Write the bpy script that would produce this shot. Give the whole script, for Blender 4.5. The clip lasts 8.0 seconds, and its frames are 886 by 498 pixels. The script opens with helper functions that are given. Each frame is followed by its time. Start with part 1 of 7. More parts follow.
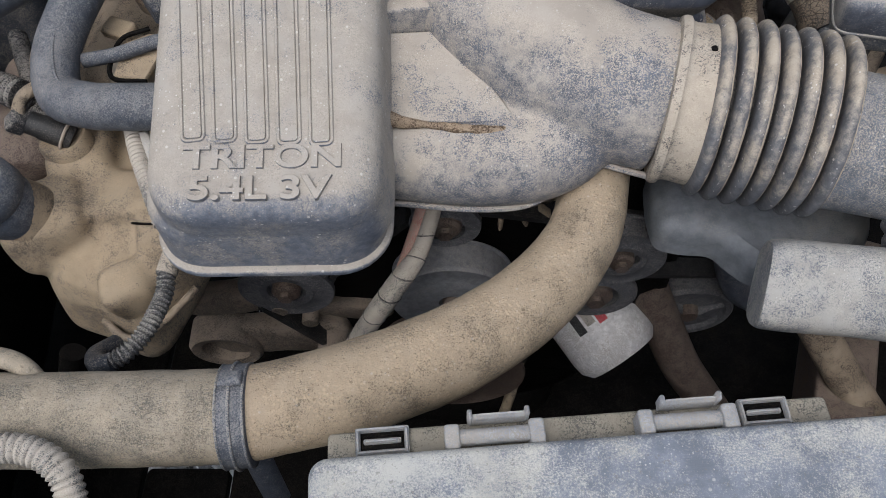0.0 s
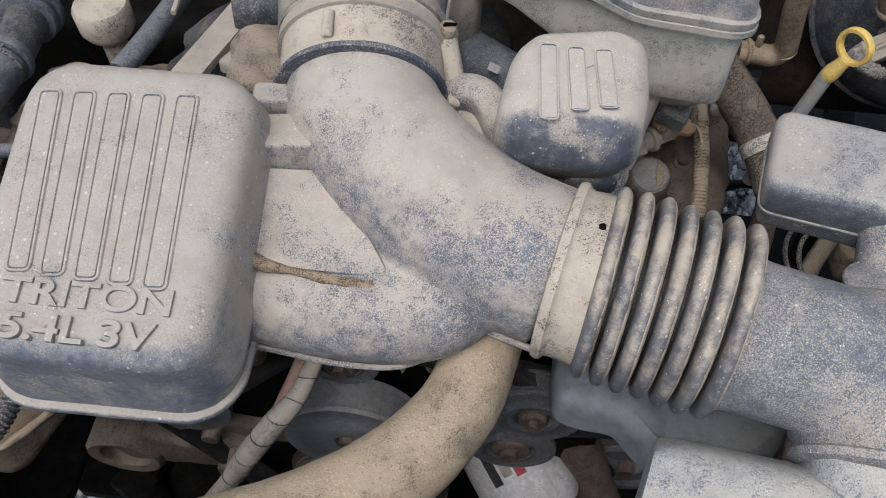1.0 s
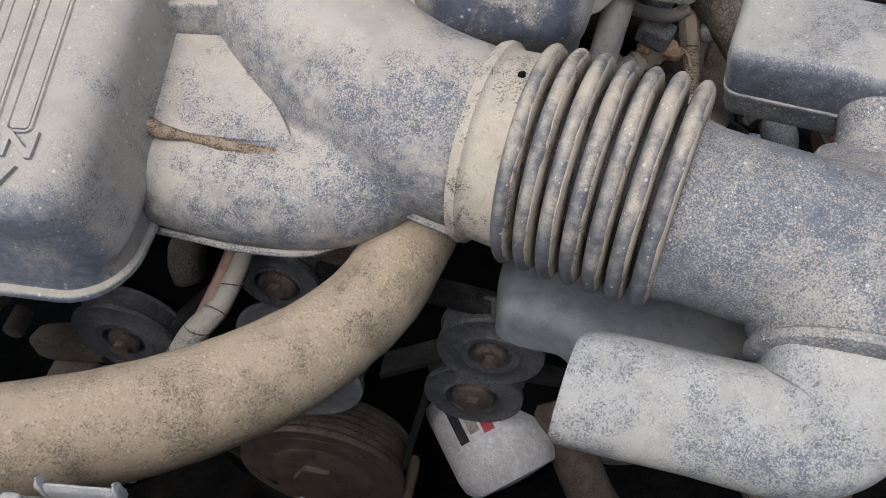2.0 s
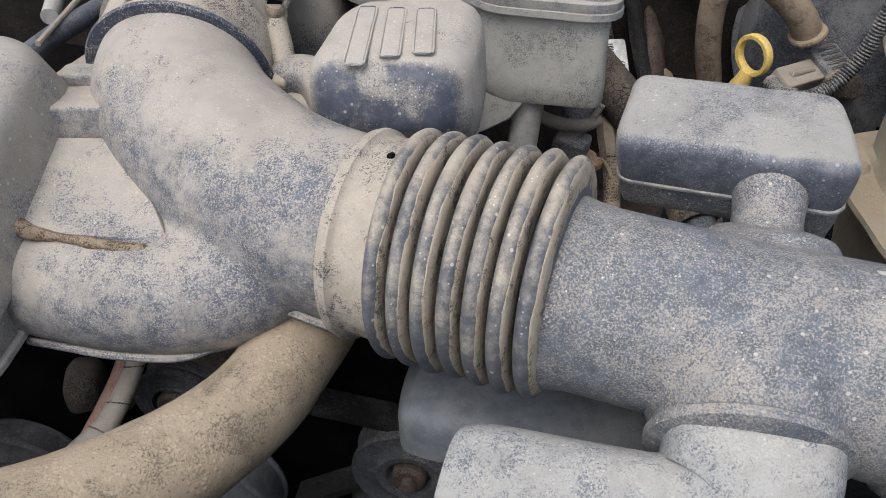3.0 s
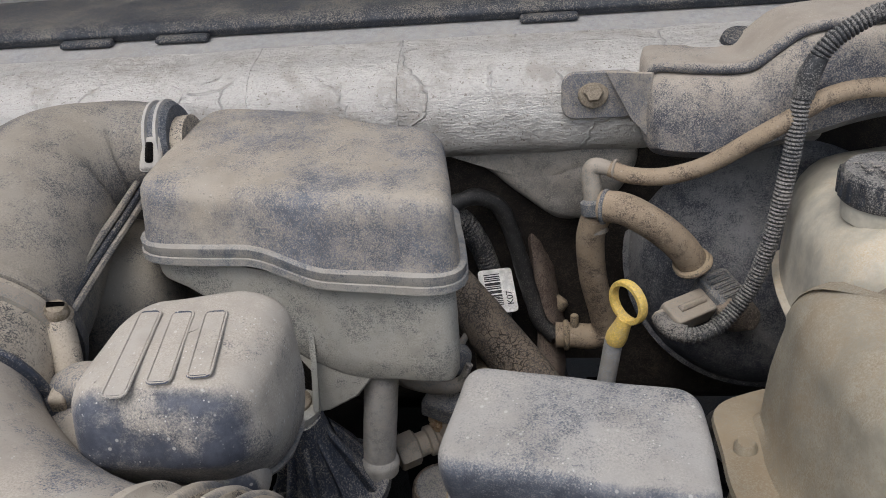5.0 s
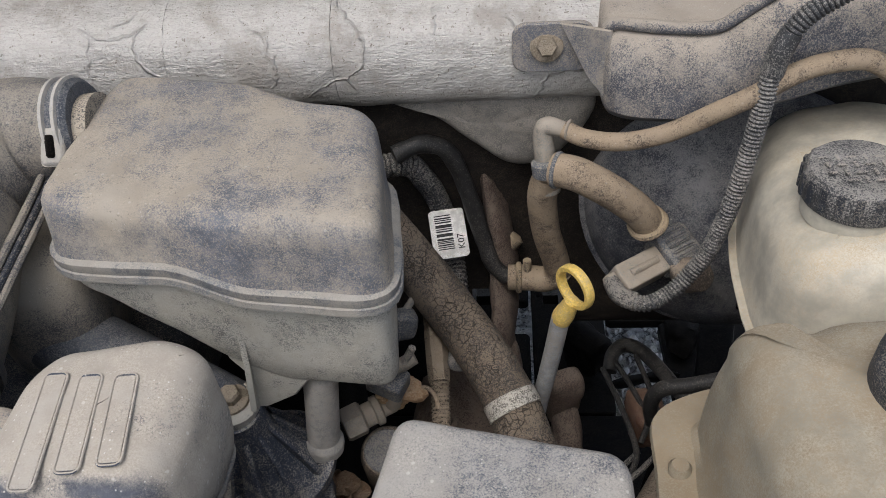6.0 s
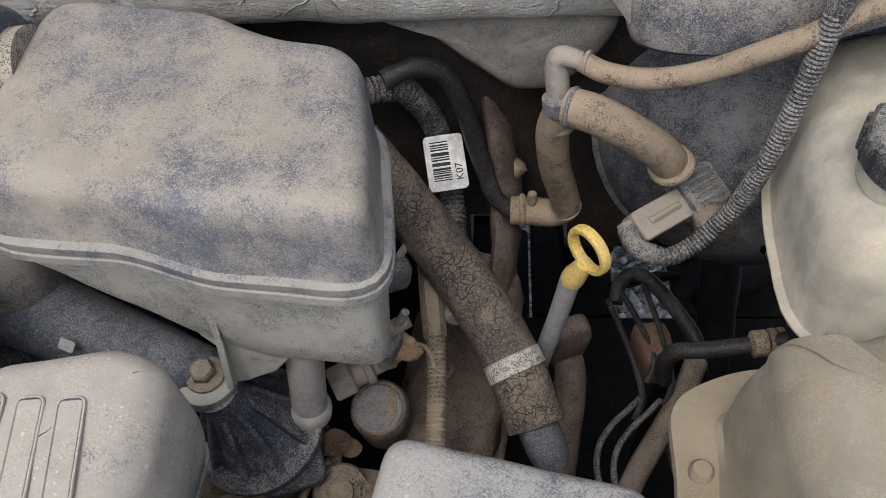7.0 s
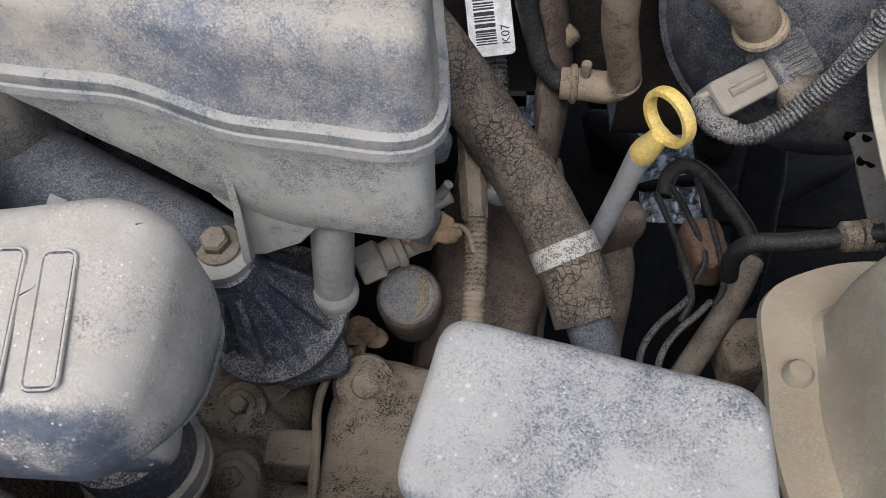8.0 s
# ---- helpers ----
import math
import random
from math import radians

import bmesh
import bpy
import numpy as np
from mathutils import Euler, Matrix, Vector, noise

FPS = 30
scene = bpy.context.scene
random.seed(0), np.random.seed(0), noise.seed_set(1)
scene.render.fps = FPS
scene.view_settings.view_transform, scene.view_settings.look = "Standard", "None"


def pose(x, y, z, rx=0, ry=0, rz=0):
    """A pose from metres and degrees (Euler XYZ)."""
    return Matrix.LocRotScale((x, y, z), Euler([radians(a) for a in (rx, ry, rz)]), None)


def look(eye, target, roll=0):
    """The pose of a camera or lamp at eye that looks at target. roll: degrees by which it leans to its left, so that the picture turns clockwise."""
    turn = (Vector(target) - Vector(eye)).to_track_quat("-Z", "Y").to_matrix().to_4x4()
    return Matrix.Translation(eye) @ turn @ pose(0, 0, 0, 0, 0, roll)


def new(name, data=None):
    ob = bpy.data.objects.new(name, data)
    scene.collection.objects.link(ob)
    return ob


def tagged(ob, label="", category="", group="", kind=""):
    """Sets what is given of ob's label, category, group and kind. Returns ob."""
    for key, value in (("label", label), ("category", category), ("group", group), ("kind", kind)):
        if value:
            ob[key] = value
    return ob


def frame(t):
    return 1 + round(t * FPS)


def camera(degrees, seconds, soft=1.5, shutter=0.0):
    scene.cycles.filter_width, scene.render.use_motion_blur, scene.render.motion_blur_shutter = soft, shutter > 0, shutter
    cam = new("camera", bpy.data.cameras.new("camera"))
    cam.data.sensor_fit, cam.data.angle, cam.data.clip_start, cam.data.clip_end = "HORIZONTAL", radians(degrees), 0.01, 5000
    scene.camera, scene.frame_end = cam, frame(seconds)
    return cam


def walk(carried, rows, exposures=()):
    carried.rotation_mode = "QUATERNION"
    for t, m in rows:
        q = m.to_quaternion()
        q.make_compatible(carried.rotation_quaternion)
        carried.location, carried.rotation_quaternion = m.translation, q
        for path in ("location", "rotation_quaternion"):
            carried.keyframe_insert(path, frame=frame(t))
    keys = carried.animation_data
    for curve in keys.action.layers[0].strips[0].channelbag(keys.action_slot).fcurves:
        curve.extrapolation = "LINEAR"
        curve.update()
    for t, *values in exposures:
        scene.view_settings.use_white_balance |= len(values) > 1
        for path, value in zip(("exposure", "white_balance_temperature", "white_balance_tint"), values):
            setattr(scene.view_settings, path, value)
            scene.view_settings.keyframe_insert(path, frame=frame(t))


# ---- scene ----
cam = camera(57.9, 8.0, soft=0.8)
PATH = [
    (0, (0.011, 0.0, 1.466), (-0.024, 1.148, -0.171), -1.6),
    (0.2, (0.0129, 0.0226, 1.4921), (-0.0411, 1.1976, -0.1254), -2.03),
    (0.5, (0.04, 0.052, 1.504), (-0.045, 1.251, -0.095), -2.5),
    (0.7, (0.0591, 0.0613, 1.4920), (-0.0231, 1.3074, -0.0702), 0.12),
    (1, (0.114, 0.084, 1.461), (0.009, 1.374, -0.064), 2.2),
    (1.2, (0.1450, 0.0767, 1.4359), (0.0110, 1.3984, -0.0592), 2.41),
    (1.5, (0.168, 0.063, 1.389), (-0.031, 1.395, -0.091), 0.8),
    (1.7, (0.184, 0.057, 1.369), (-0.047, 1.389, -0.105), -0.0),
    (2.8, (0.255, 0.059, 1.311), (-0.008, 1.593, 0.055), -1.7),
    (3, (0.268, 0.061, 1.303), (0.0, 1.667, 0.143), -2.0),
    (3.5, (0.299, 0.073, 1.309), (0.034, 1.741, 0.238), -3.4),
    (4, (0.322, 0.095, 1.324), (0.076, 1.828, 0.355), -4.1),
    (4.5, (0.331, 0.136, 1.325), (0.106, 1.928, 0.466), -4.2),
    (4.7, (0.337, 0.157, 1.324), (0.114, 1.969, 0.505), -4.3),
    (5.8, (0.381, 0.253, 1.413), (0.197, 1.936, 0.348), -4.7),
    (6, (0.379, 0.28, 1.426), (0.205, 1.846, 0.195), -5.0),
    (6.2, (0.3774, 0.3032, 1.4340), (0.2130, 1.8051, 0.1265), -5.1),
    (6.5, (0.378, 0.333, 1.437), (0.21, 1.766, 0.052), -5.4),
    (7, (0.371, 0.378, 1.43), (0.211, 1.7, -0.062), -5.1),
    (7.2, (0.3622, 0.3819, 1.4170), (0.2041, 1.6670, -0.1073), -4.65),
    (7.5, (0.35, 0.393, 1.399), (0.191, 1.613, -0.177), -4.3),
    (8, (0.337, 0.402, 1.361), (0.185, 1.549, -0.271), -3.4),
]
walk(cam, [(t, look(eye, target, roll)) for t, eye, target, roll in PATH],
     exposures=[(0.0, 0.30, 6150, 10), (1.0, 0.42, 6150, 10), (1.5, 0.44, 6150, 10), (3.0, 0.48, 6150, 10), (3.5, 0.26, 6200, 10), (4.0, 0.20, 6200, 10), (6.0, 0.26, 6350, 10), (6.8, 0.30, 6300, 10), (8.0, 0.62, 5950, 10)])

# ---------------- light: bright overcast sky over an open bonnet ----------------
world = bpy.data.worlds.new("sky")
scene.world = world
world.use_nodes = True
wn = world.node_tree
sky = wn.nodes.new("ShaderNodeTexSky")
sky.sky_type = "NISHITA"
sky.sun_disc = False
sky.sun_elevation, sky.sun_rotation = radians(58), radians(200)
sky.air_density, sky.dust_density, sky.ozone_density = 1.0, 4.0, 1.0
pale = wn.nodes.new("ShaderNodeHueSaturation")
pale.inputs["Saturation"].default_value = 0.7
wn.links.new(sky.outputs[0], pale.inputs["Color"])
wn.links.new(pale.outputs[0], wn.nodes["Background"].inputs[0])
wn.nodes["Background"].inputs[1].default_value = 0.15
sun = new("sun", bpy.data.lights.new("sun", "SUN"))
sun.data.energy, sun.data.angle, sun.data.color = 1.0, radians(50), (1.0, 0.98, 0.95)
sun.matrix_world = look((-0.5, -1.2, 3.0), (0, 0, 0))


# ---------------- materials ----------------
def node(nt, kind, **inputs):
    n = nt.nodes.new(kind)
    for key, value in inputs.items():
        n.inputs[key.replace("_", " ")].default_value = value
    return n


def math2(nt, op, a, b, clamp=False):
    n = nt.nodes.new("ShaderNodeMath")
    n.operation, n.use_clamp = op, clamp
    for slot, v in enumerate((a, b)):
        if isinstance(v, (int, float)):
            n.inputs[slot].default_value = v
        else:
            nt.links.new(v, n.inputs[slot])
    return n.outputs[0]


def mix(nt, fac, a, b):
    n = nt.nodes.new("ShaderNodeMix")
    n.data_type = "RGBA"
    for slot, v in ((0, fac), (6, a), (7, b)):
        if isinstance(v, (int, float)):
            n.inputs[slot].default_value = v
        elif isinstance(v, tuple):
            n.inputs[slot].default_value = (*v, 1)
        else:
            nt.links.new(v, n.inputs[slot])
    return n.outputs[2]


def ramp(nt, value, lo, hi):
    n = nt.nodes.new("ShaderNodeMapRange")
    n.interpolation_type = "SMOOTHSTEP"
    n.inputs[1].default_value, n.inputs[2].default_value = lo, hi
    nt.links.new(value, n.inputs[0])
    return n.outputs[0]


def noise_at(nt, pos, scale, detail=4.0, rough=0.6):
    n = node(nt, "ShaderNodeTexNoise", Scale=scale, Detail=detail, Roughness=rough)
    nt.links.new(pos, n.inputs["Vector"])
    return n.outputs[0]


def surface(name, base, dust=(0.40, 0.345, 0.28), amount=0.5, up=0.35, scale=28.0, grain=950.0, specks=0.25,
            rough=0.5, dusty_rough=0.92, metal=0.0, bump=0.4, contrast=0.9, shoulder=0.0, dip=0.0008, gloss=0.35, cracks=0.0, weave=0.0, pits=0.0, fleck=1.0, crumbs=0.0):
    """Any surface of the bay: a base colour under a patchy film of dry dust with grain, pale dried drops and fine relief."""
    m = bpy.data.materials.new(name)
    m.use_nodes = True
    nt = m.node_tree
    bsdf = nt.nodes["Principled BSDF"]
    geo = nt.nodes.new("ShaderNodeNewGeometry")
    pos, normal = geo.outputs["Position"], geo.outputs["Normal"]
    sep = nt.nodes.new("ShaderNodeSeparateXYZ")
    nt.links.new(normal, sep.inputs[0])
    big = noise_at(nt, pos, scale, 5.0, 0.62)
    mid = noise_at(nt, pos, scale * 5.5, 4.0, 0.65)
    fine = noise_at(nt, pos, grain, 3.0, 0.7)
    v = math2(nt, "MULTIPLY", math2(nt, "SUBTRACT", big, 0.5), 2.6 * contrast)
    v = math2(nt, "ADD", v, math2(nt, "MULTIPLY", math2(nt, "SUBTRACT", mid, 0.5), 1.0 * contrast))
    bare = math2(nt, "ADD", 0.32, math2(nt, "MULTIPLY", math2(nt, "SUBTRACT", 1.0, ramp(nt, math2(nt, "ADD", v, amount), 0.25, 0.95)), 0.95))
    v = math2(nt, "ADD", v, math2(nt, "MULTIPLY", math2(nt, "MULTIPLY", math2(nt, "SUBTRACT", fine, 0.5), bare), 4.6 * contrast * fleck))
    coarse = noise_at(nt, pos, grain * 0.42, 3.0, 0.7)
    v = math2(nt, "ADD", v, math2(nt, "MULTIPLY", math2(nt, "MULTIPLY", math2(nt, "SUBTRACT", coarse, 0.5), bare), 1.6 * contrast * fleck))
    v = math2(nt, "ADD", v, math2(nt, "MULTIPLY", sep.outputs[2], up))
    v = math2(nt, "ADD", v, amount)
    if shoulder:
        tilt = math2(nt, "MULTIPLY", ramp(nt, math2(nt, "MULTIPLY", sep.outputs[1], -1.0), 0.28, 0.85), ramp(nt, sep.outputs[2], -0.75, -0.10))
        v = math2(nt, "SUBTRACT", v, math2(nt, "MULTIPLY", tilt, math2(nt, "MULTIPLY", ramp(nt, big, 0.30, 0.65), shoulder)))
    cover = ramp(nt, v, 0.12, 0.88)
    under = mix(nt, ramp(nt, mid, 0.3, 0.7), tuple(c * 0.78 for c in base), tuple(c * 1.2 for c in base))
    film = mix(nt, ramp(nt, fine, 0.3, 0.7), tuple(c * 0.84 for c in dust), tuple(min(1, c * 1.12) for c in dust))
    film = mix(nt, ramp(nt, noise_at(nt, pos, scale * 2.3, 4.0, 0.7), 0.35, 0.7), film, tuple(c * 0.84 for c in dust))
    film = mix(nt, ramp(nt, noise_at(nt, pos, scale * 1.7, 3.0), 0.4, 0.75), film, (dust[0] * 0.98, dust[1] * 1.0, dust[2] * 1.03))
    colour = mix(nt, cover, under, film)
    relief = fine
    if specks:
        vor = node(nt, "ShaderNodeTexVoronoi", Scale=420.0)
        nt.links.new(pos, vor.inputs["Vector"])
        patch = ramp(nt, noise_at(nt, pos, 45.0, 2.0), 0.45, 0.62)
        some = nt.nodes.new("ShaderNodeSeparateColor")
        nt.links.new(vor.outputs["Color"], some.inputs[0])
        dot = math2(nt, "MULTIPLY", math2(nt, "SUBTRACT", 1.0, ramp(nt, vor.outputs["Distance"], 0.10, 0.28)), patch)
        dot = math2(nt, "MULTIPLY", dot, ramp(nt, some.outputs[0], 0.45, 0.8))
        colour = mix(nt, math2(nt, "MULTIPLY", dot, specks), colour, (0.62, 0.60, 0.56))
        drops = node(nt, "ShaderNodeTexVoronoi", Scale=190.0)
        nt.links.new(pos, drops.inputs["Vector"])
        few = nt.nodes.new("ShaderNodeSeparateColor")
        nt.links.new(drops.outputs["Color"], few.inputs[0])
        drop = math2(nt, "MULTIPLY", math2(nt, "SUBTRACT", 1.0, ramp(nt, drops.outputs["Distance"], 0.12, 0.24)), ramp(nt, few.outputs[1], 0.80, 0.90))
        colour = mix(nt, math2(nt, "MULTIPLY", drop, min(1.0, specks) * 0.75), colour, (0.58, 0.55, 0.50))
    if pits:
        pit = ramp(nt, noise_at(nt, pos, 420.0, 2.0), 0.62, 0.70)
        colour = mix(nt, math2(nt, "MULTIPLY", pit, pits), colour, tuple(c * 0.35 for c in dust))
    if crumbs:
        cell = node(nt, "ShaderNodeTexVoronoi", Scale=340.0)
        nt.links.new(pos, cell.inputs["Vector"])
        where = ramp(nt, noise_at(nt, pos, 45.0, 5.0, 0.75), 0.42, 0.60)
        crumb = math2(nt, "MULTIPLY", math2(nt, "SUBTRACT", 1.0, ramp(nt, cell.outputs["Distance"], 0.15, 0.55)), where)
        colour = mix(nt, math2(nt, "MULTIPLY", crumb, crumbs), colour, (dust[0] * 1.35, dust[1] * 1.33, dust[2] * 1.28))
        relief = math2(nt, "ADD", relief, math2(nt, "MULTIPLY", crumb, 1.6 * crumbs))
    if cracks:
        bent = node(nt, "ShaderNodeTexNoise", Scale=60.0)
        nt.links.new(pos, bent.inputs["Vector"])
        push = nt.nodes.new("ShaderNodeVectorMath")
        push.operation = "MULTIPLY_ADD"
        nt.links.new(bent.outputs["Color"], push.inputs[0])
        push.inputs[1].default_value = (0.009, 0.009, 0.009)
        nt.links.new(pos, push.inputs[2])
        vor = nt.nodes.new("ShaderNodeTexVoronoi")
        vor.feature = "DISTANCE_TO_EDGE"
        vor.inputs["Scale"].default_value = 190.0
        nt.links.new(push.outputs[0], vor.inputs["Vector"])
        crack = math2(nt, "SUBTRACT", 1.0, ramp(nt, vor.outputs["Distance"], 0.0, 0.09))
        crack = math2(nt, "MULTIPLY", crack, ramp(nt, noise_at(nt, pos, 34.0, 3.0), 0.36, 0.56))
        colour = mix(nt, math2(nt, "MULTIPLY", crack, cracks), colour, tuple(c * 0.12 for c in dust))
        relief = math2(nt, "SUBTRACT", relief, math2(nt, "MULTIPLY", crack, 2.0))
    if weave:
        wav = node(nt, "ShaderNodeTexVoronoi", Scale=weave)
        nt.links.new(pos, wav.inputs["Vector"])
        relief = math2(nt, "ADD", relief, wav.outputs["Distance"])
    nt.links.new(colour, bsdf.inputs["Base Color"])
    rg = nt.nodes.new("ShaderNodeMapRange")
    rg.inputs[3].default_value, rg.inputs[4].default_value = rough, dusty_rough
    nt.links.new(cover, rg.inputs[0])
    nt.links.new(rg.outputs[0], bsdf.inputs["Roughness"])
    bsdf.inputs["Metallic"].default_value = 0.0
    if metal:
        nt.links.new(math2(nt, "MULTIPLY", math2(nt, "SUBTRACT", 1.0, cover), metal), bsdf.inputs["Metallic"])
    bsdf.inputs["Specular IOR Level"].default_value = gloss
    bp = node(nt, "ShaderNodeBump", Strength=bump, Distance=dip)
    height = math2(nt, "ADD", math2(nt, "MULTIPLY", relief, 0.65), math2(nt, "MULTIPLY", cover, 0.45))
    height = math2(nt, "ADD", height, math2(nt, "MULTIPLY", mid, 0.7))
    height = math2(nt, "ADD", height, math2(nt, "MULTIPLY", coarse, 0.55 * fleck))
    nt.links.new(height, bp.inputs["Height"])
    nt.links.new(bp.outputs[0], bsdf.inputs["Normal"])
    return m


rail_plastic = surface("rail_plastic", (0.10, 0.095, 0.08), (0.26, 0.235, 0.185), 0.5, 0.2, specks=0.0)
lid_plastic = surface("lid_plastic", (0.17, 0.19, 0.225), (0.46, 0.45, 0.405), 0.34, 0.10, scale=9, contrast=1.1, specks=0.6, pits=0.5, fleck=0.3)
slate = surface("slate_pulley", (0.16, 0.165, 0.178), (0.27, 0.255, 0.24), 0.22, 0.2, contrast=0.4, specks=0.0, bump=0.1)
steel_panel = surface("dusty_sheet_steel", (0.20, 0.19, 0.175), (0.33, 0.30, 0.26), 0.45, 0.3, scale=16, specks=0.0)
valley_dirt = surface("valley_dirt", (0.06, 0.05, 0.042), (0.43, 0.36, 0.27), 0.80, 0.1, scale=60, contrast=1.0, specks=0.0, pits=0.3, fleck=0.5)
air_hose_rubber = surface("air_hose_rubber", (0.10, 0.10, 0.105), (0.31, 0.275, 0.225), 0.50, 0.2, scale=14, contrast=0.8, specks=0.2, fleck=0.6)
TAN = (0.36, 0.28, 0.19)
PALE = (0.395, 0.352, 0.297)
dusty_plastic = surface("dusty_black_plastic", (0.115, 0.128, 0.155), PALE, 0.68, 0.18, contrast=1.1, scale=19, shoulder=0.45, specks=0.5, fleck=0.55)
snout_plastic = surface("snout_plastic", (0.13, 0.145, 0.17), (0.385, 0.37, 0.335), 0.58, 0.15, specks=0.6, contrast=0.7, fleck=0.8)
chamber_plastic = surface("chamber_plastic", (0.075, 0.083, 0.105), (0.41, 0.37, 0.315), 0.80, 0.25, contrast=0.5, shoulder=1.05, specks=0.8, fleck=0.8)
duct_plastic = surface("duct_plastic", (0.115, 0.13, 0.152), (0.37, 0.335, 0.29), 0.34, 0.15, specks=1.0, contrast=0.6, scale=20)
cover_plastic = surface("cover_plastic", (0.115, 0.132, 0.165), (0.365, 0.330, 0.282), 0.76, 0.24, contrast=0.6, shoulder=0.78, specks=0.8, pits=0.25, fleck=0.8)
bellows_rubber = surface("bellows_rubber", (0.11, 0.113, 0.122), (0.41, 0.355, 0.28), 0.10, 0.62, scale=32, specks=1.0, contrast=0.8, fleck=0.12)
collar_rubber = surface("collar_rubber", (0.10, 0.095, 0.09), (0.43, 0.375, 0.30), 0.72, 0.2, specks=0.15, pits=0.35, contrast=1.0)
resonator_plastic = surface("resonator_plastic", (0.095, 0.106, 0.13), (0.345, 0.325, 0.295), 0.52, 0.22, contrast=0.72, shoulder=0.52, scale=15, fleck=0.5, specks=0.6)
box_plastic = surface("box_plastic", (0.13, 0.14, 0.165), (0.37, 0.325, 0.265), 0.60, 0.16, scale=13, shoulder=0.22, contrast=0.85, specks=0.3, pits=0.45, fleck=0.45)
body_plastic = surface("box_body_plastic", (0.22, 0.22, 0.205), (0.43, 0.41, 0.355), 0.80, 0.25, scale=30, specks=0.2)
black_plastic = surface("black_plastic", (0.028, 0.033, 0.043), (0.22, 0.20, 0.17), 0.12, 0.2, contrast=0.7, specks=0.12)
black_rib = surface("black_rib", (0.045, 0.054, 0.075), (0.30, 0.28, 0.25), 0.10, 0.30, contrast=0.8, scale=60, specks=0.2)
cap_wear = surface("worn_cap", (0.06, 0.06, 0.06), (0.34, 0.31, 0.27), 0.5, 0.3, specks=0.0)
hose_mat = surface("dusty_hose", (0.19, 0.155, 0.11), (0.37, 0.295, 0.205), 0.75, 0.2, scale=36, specks=0.35, bump=0.7, pits=0.6, contrast=0.9, dip=0.0010, crumbs=0.5)
sleeve_mat = surface("sleeved_hose", (0.15, 0.14, 0.115), (0.35, 0.30, 0.225), 0.55, 0.2, scale=40, weave=220, bump=0.9, pits=0.5, contrast=0.5)
cracked_hose = surface("cracked_hose", (0.06, 0.054, 0.048), (0.225, 0.18, 0.135), 0.42, 0.35, scale=35, cracks=0.9, bump=0.6, specks=0.1)
rubber_hose = surface("rubber_hose", (0.06, 0.07, 0.088), (0.21, 0.205, 0.20), 0.25, 0.25, specks=0.25, contrast=0.45)
tan_hose = surface("tan_hose", (0.11, 0.085, 0.065), (0.34, 0.265, 0.185), 0.75, 0.25, scale=45, pits=0.55, fleck=0.6)
tan_metal = surface("dusty_casting", (0.12, 0.10, 0.08), (0.35, 0.275, 0.185), 0.6, 0.35, scale=22, pits=0.2, bump=0.6, specks=0.1)
brown_metal = surface("oily_casting", (0.085, 0.066, 0.05), (0.385, 0.31, 0.225), 0.60, 0.45, scale=30, bump=1.0, dip=0.0016, pits=0.4, specks=0.15, fleck=1.2)
# near black: the shade deep in the bay is put into this colour
shaded_dark_metal = surface("shaded_grimy_metal", (0.004, 0.0038, 0.0036), (0.020, 0.017, 0.014), -0.15, 0.3, specks=0.0, bump=0.5, gloss=0.06)
grimy_metal = surface("grimy_brown_casting", (0.10, 0.083, 0.068), (0.30, 0.245, 0.19), 0.38, 0.5, scale=24, bump=0.8, pits=0.6, specks=0.0)
rust_metal = surface("rusty_metal", (0.075, 0.052, 0.042), (0.19, 0.15, 0.12), 0.35, 0.4, scale=60, bump=0.7, specks=0.0)
steel = surface("dusty_steel", (0.34, 0.32, 0.29), (0.36, 0.30, 0.235), 0.35, 0.4, metal=0.8, rough=0.42, specks=0.0)
brass_bolt = surface("zinc_bolt", (0.22, 0.185, 0.135), (0.30, 0.25, 0.19), 0.45, 0.3, metal=0.7, rough=0.45, scale=90, specks=0.0)
silver_tube = surface("silver_plastic", (0.40, 0.39, 0.37), (0.46, 0.43, 0.38), 0.4, 0.3, rough=0.45, specks=0.1)
pulley_mat = surface("pulley_plastic", (0.085, 0.087, 0.095), (0.22, 0.21, 0.20), 0.08, 0.2, rough=0.6, specks=0.0)
belt_rubber = surface("belt_rubber", (0.018, 0.018, 0.018), (0.10, 0.09, 0.08), -0.1, 0.2, specks=0.0)
corner_plastic = surface("corner_plastic", (0.075, 0.084, 0.105), (0.38, 0.335, 0.28), 0.56, 0.40, scale=16, contrast=0.8, shoulder=0.25, specks=0.3, fleck=0.6)
bottle_mat = surface("translucent_bottle", (0.33, 0.30, 0.235), (0.29, 0.23, 0.155), 0.25, 0.3, scale=9, rough=0.45, specks=0.0, bump=0.06, contrast=0.8, fleck=0.3)
bottle_white = surface("white_bottle", (0.50, 0.47, 0.39), (0.46, 0.36, 0.23), 0.05, 0.2, scale=8, rough=0.4, specks=0.0, bump=0.03, contrast=0.6, fleck=0.3)
foil = bpy.data.materials.new("foil_insulation")
foil.use_nodes = True
fn = foil.node_tree
fb = fn.nodes["Principled BSDF"]
fpos = fn.nodes.new("ShaderNodeNewGeometry").outputs["Position"]
fmap = fn.nodes.new("ShaderNodeMapping")
fmap.inputs["Scale"].default_value = (60, 260, 420)
fn.links.new(fpos, fmap.inputs[0])
lines = noise_at(fn, fmap.outputs[0], 1.0, 4.0, 0.6)
emap = fn.nodes.new("ShaderNodeMapping")
emap.inputs["Scale"].default_value = (420, 900, 900)
fn.links.new(fpos, emap.inputs[0])
